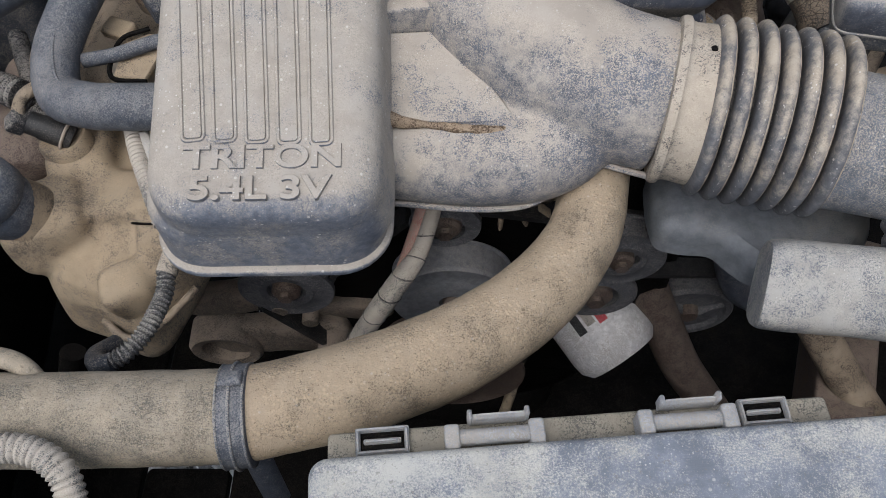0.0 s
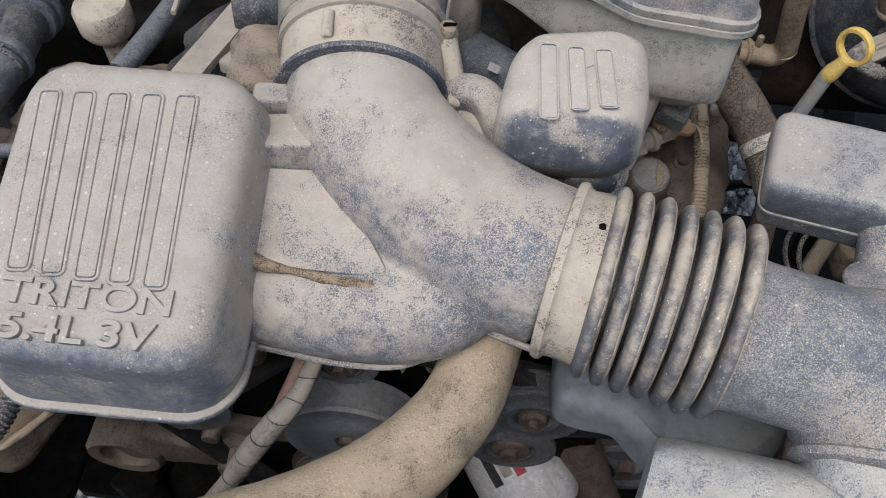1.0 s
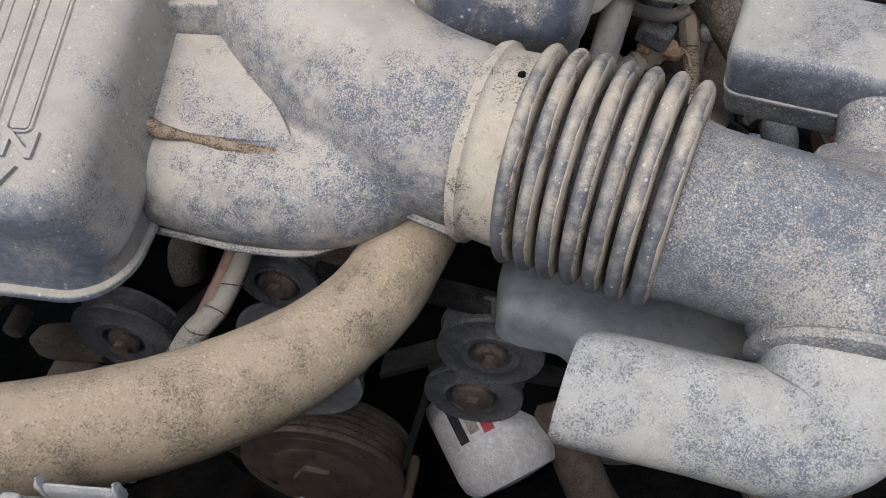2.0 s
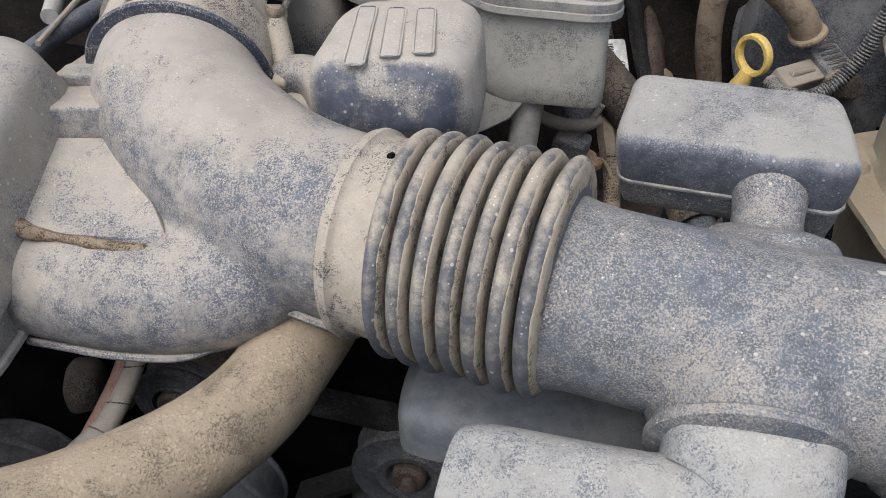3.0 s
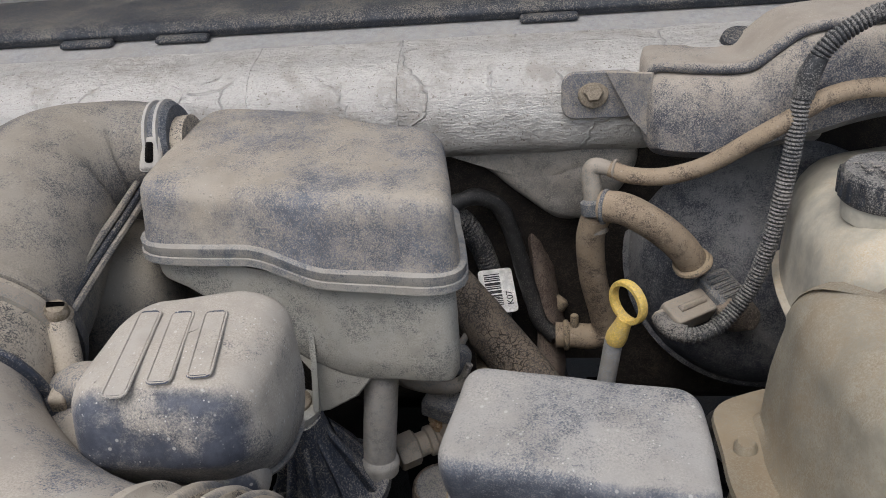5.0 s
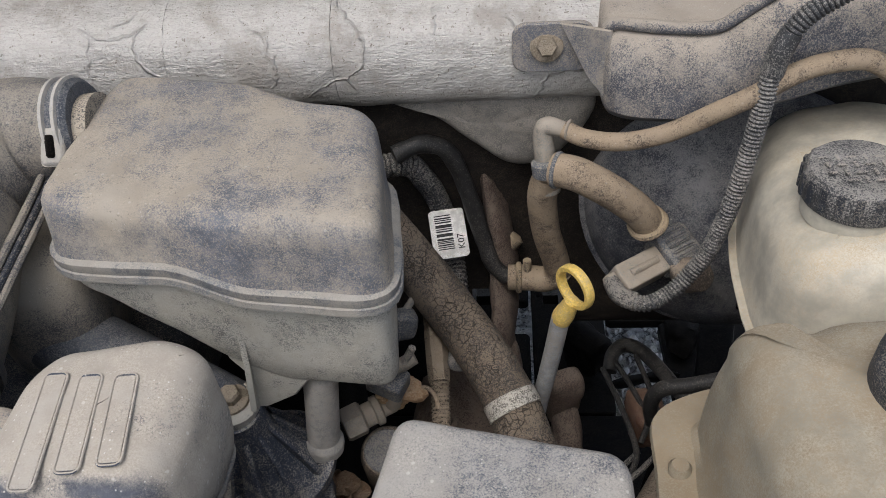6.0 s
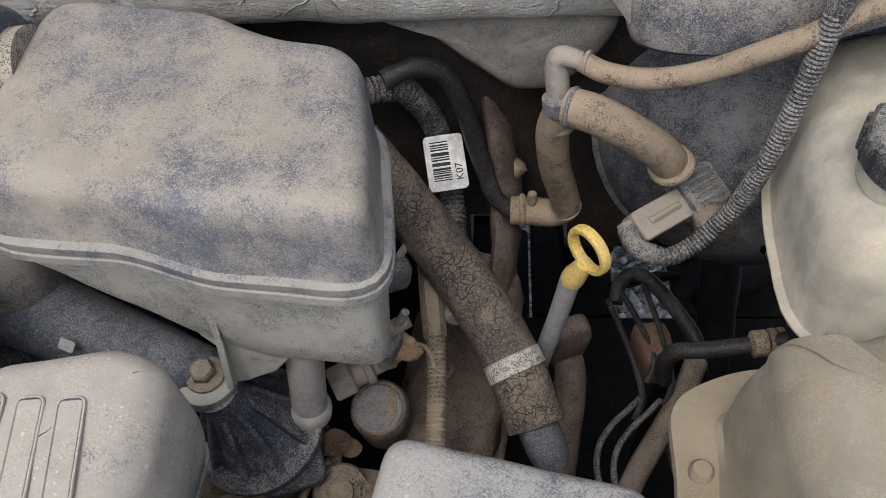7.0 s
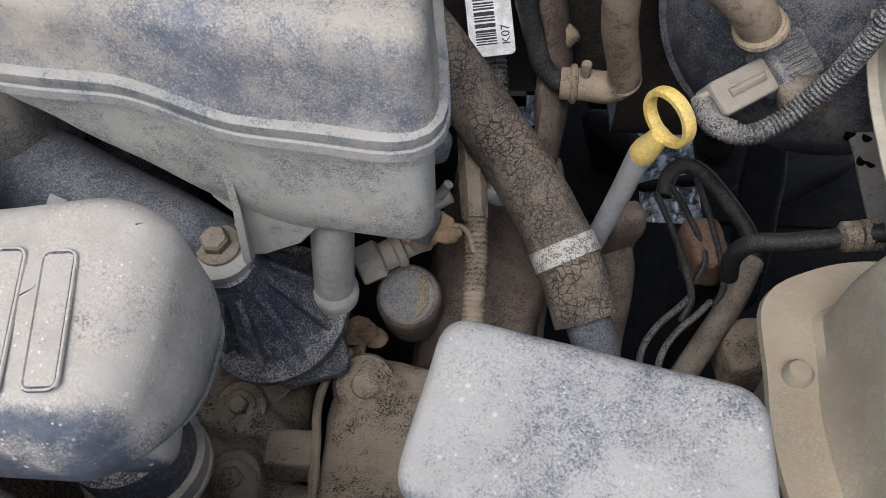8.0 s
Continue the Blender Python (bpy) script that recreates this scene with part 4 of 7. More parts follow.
CHLV += [(0.004 + 0.017 * (1 - math.cos(a)), lambda x, y, a=a: ch_top(x, y) - 0.019 + 0.019 * math.sin(a)) for a in (0.25, 0.5, 0.8, 1.1, 1.35, 1.57)]
CHLV += [(0.021, lambda x, y, f=f: ch_top(x, y) + 0.0004 * f, 0.2 * f) for f in (1, 2, 3, 4)]
def drawn_in(bm):
    """The foot of the chamber runs back and inwards below its shoulder."""
    for v in bm.verts:
        low = min(1.0, max(0.0, (1.082 - v.co.z) / 0.040))
        v.co.y += 0.030 * low * ease(-v.co.y, -0.565, -0.49)
        v.co.x += (0.160 - v.co.x) * 0.16 * low
    return bm


part("shell", drawn_in(loft(CHT, 0.018, CHLV, wobble=0.0010)), chamber_plastic, chamber)
part("rim", drawn_in(loft(CHT, 0.018, [(0.002, lambda x, y: 1.0425), (-0.0015, lambda x, y: 1.0430), (-0.0015, lambda x, y: 1.0455), (0.002, lambda x, y: 1.0460)])), lip_plastic, chamber)
part("lower_shell", drawn_in(loft(CHT, 0.018, [(0.022, lambda x, y: 1.030), (0.012, lambda x, y: 1.032), (0.006, lambda x, y: 1.037), (0.004, lambda x, y: 1.0435)])), chamber_plastic, chamber)
part("lobe", lump((0.186, 0.518, 1.050), (0.040, 0.028, 0.034), 3.2, (18, 0, 0), 0.0006), chamber_plastic, chamber)
for i in range(3):
    cx, cy, length = 0.1450 + 0.0192 * i, (0.5225, 0.5265, 0.5285)[i], (0.064, 0.054, 0.050)[i]
    m = pose(cx, cy, ch_top(cx, cy) + 0.0020, 12.2, 0, 3.5 + 1.5 * i)
    strip = part("rib_panel", rbox(m @ pose(0, 0, -0.0016), (0.0105, length - 0.002, 0.0020), 0.002, edge=0.0006), chamber_plastic, chamber)
    part("bead", bead_frame(m, 0.0122, length, 0.0008), chamber_plastic, strip)
part("neck", lathe([(0.025, 0.0), (0.0265, 0.004), (0.0265, 0.052)], (0.168, 0.5300, 0.972), (0, 0, 1), 32), black_rib, chamber)
strap = part("strap", lathe([(0.0265, 0.004), (0.0300, 0.005), (0.0300, 0.008), (0.0290, 0.0085), (0.0290, 0.017), (0.0300, 0.0175), (0.0300, 0.021), (0.0265, 0.022)], (0.168, 0.5300, 0.972), (0, 0, 1), 40), grey_plug, chamber, "dusty grey plastic clamp strap")
part("strap_slot", rbox(pose(0.180, 0.5025, 0.978, 0, 0, 22), (0.024, 0.004, 0.009), 0.001), shaded_dark_metal, strap)
part("strap_lock", rbox(pose(0.152, 0.5055, 0.974, 0, 0, -35), (0.016, 0.008, 0.019), 0.002), grey_plug, strap)
part("lock_tab", rbox(pose(0.166, 0.4990, 0.980, -20, 0, 4), (0.004, 0.007, 0.016), 0.001), grey_plug, strap)

# ---------------- large box with a lid ----------------
big_box = thing("vacuum_box", (0.2, 0.71, 1.01), "large dusty black plastic box with a stepped lid", "plastic box")
LID = [(0.310, 0.632), (0.292, 0.764), (0.235, 0.770), (0.200, 0.792), (0.095, 0.798), (0.085, 0.651)]
def top_z(x, y):
    return 1.1665 + (y - 0.65) * 0.13 - (x - 0.2) * 0.06
def flange_z(x, y):
    return 1.1305 - 0.0165 * ease(x, 0.165, 0.222) - 0.05 * max(0, x - 0.222)
def under_z(x, y):
    return 1.100 - 0.075 * ease(x, 0.09, 0.235)
LIDLV = [(0.0, lambda x, y: flange_z(x, y) - 0.002)] + [(0.001 + 0.003 * f, lambda x, y, f=f: flange_z(x, y) * (1 - f) + (top_z(x, y) - 0.012) * f) for f in (0.25, 0.5, 0.75, 1.0)]
LIDLV += [(0.004 + 0.013 * (1 - math.cos(a)), lambda x, y, a=a: top_z(x, y) - 0.012 + 0.012 * math.sin(a)) for a in (0.35, 0.7, 1.05, 1.4, 1.57)]
LIDLV += [(0.017, lambda x, y, i=i: top_z(x, y) + 0.0005 * i, 0.2 * i) for i in (1, 2, 3, 4)]
part("lid", loft(LID, 0.030, LIDLV, wobble=0.0012), box_plastic, big_box)
FL = [(-0.002, -0.0125), (-0.0045, -0.0115), (-0.0045, -0.0065), (-0.0030, -0.0060), (-0.0034, -0.0052), (-0.0040, 0.0006), (-0.0025, 0.0018), (0.002, 0.0020)]
part("lid_flange", loft(LID, 0.034, [(i, lambda x, y, h=h: flange_z(x, y) + h) for i, h in FL], wobble=0.0006), lip_plastic, big_box)
BODY = [(0.004 + 0.002 * f, lambda x, y, f=f: (flange_z(x, y) - 0.004) * (1 - f) + (under_z(x, y) + 0.006) * f) for f in (0.0, 0.2, 0.4, 0.6, 0.8, 1.0)]
BODY += [(0.008, lambda x, y: under_z(x, y) + 0.002), (0.014, lambda x, y: under_z(x, y))]
part("body", loft(LID, 0.030, BODY, wobble=0.0015), body_plastic, big_box)
part("leg", slab([(0.180, 0.6560, 1.074), (0.244, 0.6505, 1.055), (0.242, 0.650, 1.030), (0.228, 0.650, 1.012), (0.206, 0.650, 1.000), (0.190, 0.651, 0.997), (0.197, 0.652, 1.012), (0.196, 0.654, 1.030), (0.186, 0.655, 1.045)], 0.009), body_plastic, big_box)
part("gusset", slab([(0.200, 0.650, 1.080), (0.201, 0.642, 1.045), (0.199, 0.636, 1.006), (0.197, 0.652, 1.002)], 0.004), body_plastic, big_box)
part("foot", lathe([(0.018, -0.012), (0.019, -0.01), (0.019, 0.002), (0.016, 0.004)], (0.181, 0.645, 1.003), (0, -0.1, 1), 24), body_plastic, big_box)
bolt((0.181, 0.645, 1.008), (0.0, -0.15, 1), 0.0075)

# ---------------- reservoirs ----------------
res_a = thing("fluid_reservoir", (0.60, 0.76, 0.95), "cream translucent fluid reservoir with a black screw cap", "reservoir")
RA_OUT = [(0.536, 0.648), (0.66, 0.640), (0.70, 0.68), (0.70, 0.86), (0.66, 0.885), (0.575, 0.878), (0.545, 0.78)]
def ra_top(x, y):
    return 1.118 - 0.10 * (0.645 - min(0.645, x)) - 0.06 * max(0, y - 0.80)
RAL = [(0.040, lambda x, y: 0.980), (0.032, lambda x, y: 0.984), (0.024, lambda x, y: 0.994), (0.014, lambda x, y: 1.010), (0.002, lambda x, y: 1.024)]
RAL += [(0.004 + 0.004 * f, lambda x, y, f=f: 1.028 + (ra_top(x, y) - 0.034 - 1.028) * f) for f in (0.0, 0.5, 1.0)]
RAL += [(0.008 + 0.034 * (1 - math.cos(a)), lambda x, y, a=a: ra_top(x, y) - 0.034 + 0.034 * math.sin(a)) for a in (0.25, 0.5, 0.75, 1.0, 1.3, 1.57)]
RAL += [(0.042, lambda x, y: ra_top(x, y) + 0.002, 0.3), (0.042, lambda x, y: ra_top(x, y) + 0.003, 0.6)]
part("bottle", loft(RA_OUT, 0.055, RAL), bottle_white, res_a)
part("seam", loft(RA_OUT, 0.055, [(0.0, lambda x, y: 1.0240), (-0.0016, lambda x, y: 1.0248), (-0.0016, lambda x, y: 1.0262), (0.003, lambda x, y: 1.0275)]), bottle_white, res_a)
CAP = Vector((0.595, 0.713, 1.121))
part("neck", lathe([(0.030, -0.012), (0.031, 0.0), (0.029, 0.004)], CAP, (0, -0.06, 1), 32), bottle_white, res_a)
cap = part("cap", lathe([(0.033, 0.002), (0.034, 0.004), (0.0335, 0.020), (0.031, 0.023), (0.001, 0.0245)], CAP, (0, -0.06, 1), 40), loom_mid, res_a, "black ribbed screw cap")
for i in range(20):
    a = 2 * math.pi * i / 20
    part("grip", rbox(Matrix.Translation(CAP + Vector((0.0338 * math.cos(a), 0.0338 * math.sin(a), 0.004 ))) @ pose(0, 0, 0, 0, 0, math.degrees(a)), (0.0022, 0.005, 0.016), 0.0006, edge=0.0006, low=0.0004, k=1), black_plastic, cap)

for i in range(6):
    for j in range(5):
        u, v = -0.021 + 0.0084 * i, -0.019 + 0.0095 * j
        if u * u + v * v < 0.00062:
            part("embossed_bar", rbox(Matrix.Translation(CAP + Vector((u, v, 0.0242 - v * 0.06))) @ pose(0, 0, 0, 0, 0, 0 if (i + j) % 2 else 90), (0.0066, 0.0022, 0.0012), 0.0005, edge=0.0004, low=0.0003, k=1), cap_wear, cap)

res_b = thing("coolant_reservoir", (0.54, 0.55, 0.9), "sand-stained translucent coolant reservoir beside the air duct", "reservoir")
RBO = [(0.4700, 0.560), (0.4780, 0.480), (0.500, 0.440), (0.640, 0.430), (0.670, 0.470), (0.670, 0.610), (0.640, 0.640), (0.510, 0.640), (0.4760, 0.625)]
def rb_top(x, y):
    return 1.124 - 0.10 * max(0.0, 0.545 - x) - 0.12 * max(0.0, y - 0.585) - 0.010 * math.exp(-((x - 0.541) / 0.012) ** 2) * ease(y, 0.56, 0.60)
RBL = [(0.020, lambda x, y: 0.850), (0.010, lambda x, y: 0.860), (0.008, lambda x, y: 0.94), (0.002, lambda x, y: 1.006), (0.016, lambda x, y: 1.020)]
RBL += [(0.016 + 0.009 * f ** 1.3, lambda x, y, f=f: 1.024 + (rb_top(x, y) - 0.030 - 1.024) * f) for f in (0.25, 0.5, 0.75, 1.0)]
RBL += [(0.024 + 0.028 * (1 - math.cos(a)), lambda x, y, a=a: rb_top(x, y) - 0.030 + 0.030 * math.sin(a)) for a in (0.25, 0.5, 0.75, 1.0, 1.3, 1.57)]
RBL += [(0.052, lambda x, y, f=f: rb_top(x, y) + 0.001 * f, 0.3 * f) for f in (1, 2, 3)]
part("bottle", loft(RBO, 0.045, RBL, wobble=0.0022), bottle_mat, res_b)
part("flange", loft(RBO, 0.050, [(0.0, lambda x, y: 1.006), (-0.009, lambda x, y: 1.0075), (-0.011, lambda x, y: 1.011), (-0.010, lambda x, y: 1.0145), (0.004, lambda x, y: 1.0165), (0.014, lambda x, y: 1.0168), (0.020, lambda x, y: 1.0195)], wobble=0.0014), bottle_mat, res_b)
part("flange_boss", lathe([(0.0068, -0.004), (0.0068, 0.003), (0.0050, 0.0055), (0.001, 0.006)], (0.4760, 0.582, 1.0165), (0, 0, 1), 16), bottle_mat, res_b)
part("clip", rbox(pose(0.528, 0.562, 1.096, 20, -24, 8), (0.016, 0.030, 0.010), 0.003, edge=0.003), bottle_mat, res_b, "moulded cap tether lug")
CB = (0.578, 0.548, 1.121)
part("cap", lathe([(0.030, 0.0), (0.031, 0.002), (0.031, 0.020), (0.028, 0.024), (0.020, 0.025), (0.018, 0.021), (0.001, 0.021)], CB, (0, -0.1, 1), 32), black_plastic, res_b, "black plastic cap")

# ---------------- plastic cowl corner cover with its bracket ----------------
corner = thing("corner_cover", (0.55, 0.84, 1.16), "dusty black moulded cover in the cowl corner", "plastic cover")
def cover_ring(x, front, low, top):
    """One section of the moulded cover."""
    return [Vector((x, y, z)) for y, z in ((0.885, low), (front + 0.012, low), (front + 0.002, low + 0.008), (front, (low + top) / 2), (front + 0.004, top - 0.014), (front + 0.012, top - 0.003), (front + 0.022, top), (0.86, top + 0.004), (0.895, top + 0.008))]
COV = [(0.446, 0.832, 1.140, 1.170), (0.449, 0.818, 1.130, 1.184), (0.456, 0.812, 1.124, 1.190), (0.475, 0.806, 1.122, 1.190), (0.505, 0.802, 1.122, 1.188), (0.525, 0.800, 1.124, 1.190), (0.540, 0.797, 1.13, 1.202), (0.556, 0.795, 1.135, 1.214), (0.575, 0.795, 1.14, 1.219), (0.62, 0.80, 1.15, 1.221), (0.72, 0.81, 1.16, 1.222), (0.80, 0.82, 1.16, 1.222)]
cov = spline(COV, 60)
part("shell", skin(bmesh.new(), [cover_ring(*row) for row in cov]), corner_plastic, corner)
part("lip", sweep([(x, f + 0.018, t + 0.004) for x, f, l, t in COV[1:]], 0.0045, 10, 60, rough=0.0008), corner_plastic, corner, "dusty rolled upper lip")
part("rubber_plug", lathe([(0.016, 0), (0.015, 0.006), (0.001, 0.008)], (0.533, 0.896, 1.198), (0, -0.6, 0.8), 28, squash=0.75), black_plastic, corner, "oval black rubber plug")
bracket = thing("cover_bracket", (0.41, 0.86, 1.17), "dusty steel bracket bolted to the foil insulation", "bracket")
part("plate", slab([(0.412 + x, 0.853 - 0.05 * z, 1.168 + z) for x, z in rounded(0.062, 0.040, 0.011, 4)], 0.005), box_plastic, bracket)
part("arm", slab([(0.418, 0.850, 1.188), (0.452, 0.828, 1.190), (0.453, 0.819, 1.160), (0.449, 0.824, 1.140), (0.438, 0.838, 1.150)], 0.004), box_plastic, bracket)
bolt((0.407, 0.851, 1.170), (0, -0.95, 0.3), 0.0075)

# ---------------- brake booster and vacuum hoses ----------------
booster = thing("brake_booster", (0.54, 0.93, 0.95), "round dark blue-black brake booster on the firewall", "brake booster")
booster_paint = surface("booster_paint", (0.055, 0.062, 0.078), (0.25, 0.245, 0.24), 0.32, 0.25, scale=14, specks=0.4, fleck=0.5)
part("rim", lathe([(0.121, -0.016), (0.130, -0.013), (0.130, -0.004), (0.121, -0.001)], (0.572, 0.905, 0.992), (0.12, 1, -0.25), 56), booster_paint, booster)
part("drum", lathe([(0.001, -0.075), (0.045, -0.074), (0.085, -0.064), (0.112, -0.045), (0.122, -0.020), (0.126, -0.012), (0.126, -0.004), (0.122, 0.0), (0.118, 0.04)], (0.572, 0.905, 0.992), (0.12, 1, -0.25), 56),
     booster_paint, booster)

tee = thing("vacuum_tee", (0.407, 0.82, 1.09), "grey plastic vacuum elbow with a black collar", "hose fitting")
part("fitting", sweep([(0.410, 0.826, 1.055), (0.406, 0.828, 1.085), (0.404, 0.831, 1.106), (0.408, 0.830, 1.113), (0.420, 0.826, 1.112)], [0.009, 0.0085, 0.008, 0.0075, 0.006], 16, 24), grey_plug, tee)
part("collar", lathe([(0.010, 0), (0.0125, 0.002), (0.0125, 0.012), (0.010, 0.014)], (0.408, 0.823, 1.072), (-0.1, 0.1, 1), 20), slate_plug, tee)
vac_a = thing("vacuum_hose", (0.45, 0.806, 1.06), "thick tan rubber vacuum hose to the booster valve", "hose")
part("hose", sweep([(0.412, 0.815, 1.083), (0.430, 0.806, 1.083), (0.455, 0.805, 1.068), (0.478, 0.812, 1.045), (0.492, 0.820, 1.022)], 0.0135, 20, 30), tan_hose, vac_a)
part("end_tie", torus((0.488, 0.818, 1.028), (0.4, 0.3, -0.8), 0.0142, 0.0022, 24, 8), tan_metal, vac_a)
part("cuff", torus((0.4145, 0.8135, 1.083), (0.9, -0.4, 0), 0.0132, 0.0020, 24, 8), slate_plug, vac_a)
vac_b = thing("vacuum_hose", (0.41, 0.85, 1.0), "tan rubber hose bending down to the manifold", "hose")
part("hose", sweep([(0.409, 0.826, 1.072), (0.404, 0.834, 1.045), (0.408, 0.846, 1.00), (0.417, 0.858, 0.960), (0.420, 0.863, 0.938), (0.410, 0.866, 0.927), (0.392, 0.868, 0.927), (0.374, 0.869, 0.927)], 0.0125, 20, 44), tan_hose, vac_b)
part("cuff", torus((0.4205, 0.8635, 0.937), (0.3, 0.3, -1), 0.0128, 0.0012, 24, 8), tan_hose, vac_b)
part("nipple", lathe([(0.004, 0), (0.004, 0.012), (0.003, 0.013)], (0.392, 0.866, 0.938), (0, 0, 1), 10), tan_metal, vac_b)
clampr = one("hose_clamp", torus((0.384, 0.8685, 0.927), (1, 0, 0), 0.0125, 0.003, 28, 8), tan_metal, "small dusty spring clamp on the tan hose", "hose clamp")
vac_l = thing("vacuum_line", (0.50, 0.80, 1.12), "thin tan vacuum line running past the corner cover", "hose")
part("line", sweep([(0.420, 0.826, 1.112), (0.436, 0.818, 1.108), (0.462, 0.808, 1.110), (0.492, 0.798, 1.122), (0.524, 0.784, 1.147), (0.545, 0.778, 1.162), (0.567, 0.778, 1.176), (0.591, 0.784, 1.180), (0.621, 0.788, 1.177), (0.653, 0.79, 1.148), (0.68, 0.80, 1.10)], 0.0072, 14, 60), tan_hose, vac_l)
part("end_collar", torus((0.4235, 0.8245, 1.112), (0.9, -0.4, 0), 0.0072, 0.0012, 20, 8), grey_plug, vac_l)
plug = thing("booster_plug", (0.49, 0.80, 1.01), "grey electrical plug with a slate latch", "connector")
PB = pose(0.480, 0.804, 0.980, 28, 0, 36)
PS = pose(0.512, 0.829, 0.982, 28, 0, 36)
part("housing", rbox(PB, (0.046, 0.024, 0.020), 0.003, edge=0.002), grey_plug, plug)
for k in range(2):
    part("prong", rbox(PB @ pose(-0.026, -0.006 + 0.012 * k, 0.004), (0.010, 0.007, 0.012), 0.0015), grey_plug, plug)
part("rib", rbox(PB @ pose(0.002, 0.0, 0.0195), (0.030, 0.006, 0.004), 0.001), grey_plug, plug)
latch = part("latch", rbox(PS, (0.034, 0.036, 0.024), 0.004, edge=0.003), slate_plug, plug)
for k in range(5):
    part("grip_rib", rbox(PS @ pose(0, -0.011 + 0.0055 * k, 0.0235), (0.024, 0.0022, 0.0014), 0.0006), slate_plug, latch)
part("tie", torus((0.490, 0.817, 1.026), (0.4, 0.2, -0.9), 0.014, 0.003, 24, 8), tan_metal, plug)

loop = thing("wire_conduit", (0.50, 0.775, 1.0), "corrugated dusty black wire conduit with taped ends", "conduit")
part("conduit", sweep([(0.459, 0.788, 0.990), (0.465, 0.770, 0.988), (0.484, 0.762, 0.988), (0.503, 0.768, 0.994), (0.519, 0.775, 1.009), (0.531, 0.777, 1.032), (0.540, 0.775, 1.075), (0.546, 0.775, 1.124), (0.549, 0.775, 1.160), (0.552, 0.775, 1.192), (0.562, 0.775, 1.213), (0.577, 0.775, 1.226), (0.598, 0.775, 1.236), (0.619, 0.778, 1.230), (0.645, 0.785, 1.205), (0.68, 0.80, 1.15)],
                        0.0066, 14, 1100, pitch=0.0031, depth=0.0013), loom_mid, loop)
part("tape_wrap", sweep([(0.459, 0.788, 0.990), (0.464, 0.772, 0.988), (0.476, 0.764, 0.988)], 0.0074, 14, 20, rough=0.0009), loom_black, loop, "black tape wrap")
part("tape_wrap", sweep([(0.5505, 0.775, 1.178), (0.5525, 0.775, 1.193), (0.558, 0.775, 1.207)], 0.0078, 14, 16, rough=0.0009), loom_mid, loop, "black tape wrap")

# ---------------- dipstick ----------------
dip = thing("oil_dipstick", (0.42, 0.72, 0.9), "yellow ring-handled oil dipstick in a grey tube", "dipstick")
part("ring", skin(bmesh.new(), [[Vector((0.423, 0.720, 1.043)) + u * (math.cos(t) * r) + v * (math.sin(t) * r * 1.0) + a * h for r, h in ((0.0134, -0.0024), (0.0140, -0.0036), (0.0170, -0.0036), (0.0177, -0.0024), (0.0178, 0.0), (0.0177, 0.0024), (0.0170, 0.0036), (0.0140, 0.0036), (0.0134, 0.0024), (0.0133, 0.0))]
     for u, v, a in (basis((0.80, 0.60, 0.04)),) for t in (2 * math.pi * i / 40 for i in range(41))], caps=False), yellow, dip)
part("neck", sweep([(0.4215, 0.7210, 1.0290), (0.4190, 0.7225, 1.0210), (0.4160, 0.7245, 1.0120), (0.4145, 0.726, 1.006)], [0.0060, 0.0068, 0.0082, 0.0078], 14, 10), yellow, dip)
part("tube", sweep([(0.414, 0.726, 1.008), (0.408, 0.731, 0.96), (0.400, 0.737, 0.905), (0.392, 0.742, 0.85)], 0.0072, 16, 16), pale_grey, dip, "dusty grey dipstick tube")

# ---------------- heater hose, cracked ----------------
heater = thing("heater_hose", (0.36, 0.72, 0.95), "thick cracked black heater hose with a foil band", "hose")
HH = [(0.255, 0.84, 1.03), (0.285, 0.815, 1.005), (0.320, 0.780, 0.978), (0.352, 0.742, 0.955), (0.3765, 0.705, 0.932), (0.3925, 0.669, 0.909)]
part("hose", sweep(HH, 0.0215, 28, 70, rough=0.0006), cracked_hose, heater)
hh = spline(HH, 70)
part("band", lathe([(0.0215, -0.007), (0.0226, -0.0065), (0.0226, 0.0065), (0.0215, 0.007)], Vector(hh[55]), Vector(hh[56] - hh[54]), 32), band_mat, heater, "speckled pale tape band")
part("pipe", sweep([tuple(hh[-2]), (0.400, 0.657, 0.897), (0.404, 0.649, 0.888)], [0.0150, 0.0150, 0.0125], 20, 10), rubber_hose, heater)

# ---------------- printed label on the loom ----------------
tag = thing("paper_tag", (0.317, 0.895, 0.961), "white paper tag with a barcode on the wiring", "label")
tc = Vector((0.3185, 0.886, 0.968))
tx, ty = Vector((0.983, 0.168, 0.030)).normalized(), Vector((-0.25, 0.75, 0.607))
ty = (ty - tx * ty.dot(tx)).normalized()
tz = tx.cross(ty)
TM = Matrix((tx, ty, tz)).transposed().to_4x4()
TM.translation = tc
part("paper", rbox(TM, (0.034, 0.048, 0.001), 0.004, edge=0.0003, low=0.0002), white_label, tag)
z = 0.0
random.seed(4)
y = -0.016
while y < 0.017:
    h = random.choice((0.0008, 0.0014, 0.002))
    part("code_bar", rbox(TM @ pose(-0.004, y + 0.001, 0.0011), (0.016, h, 0.0003), 0.0002, edge=0.0001, low=0.0001, k=1), ink, tag)
    y += h + random.choice((0.0007, 0.0012))
part("writing", letters("K07", 0.009, TM @ pose(0.0135, -0.009, 0.0014, 0, 0, 90), 0.0002), ink, tag)

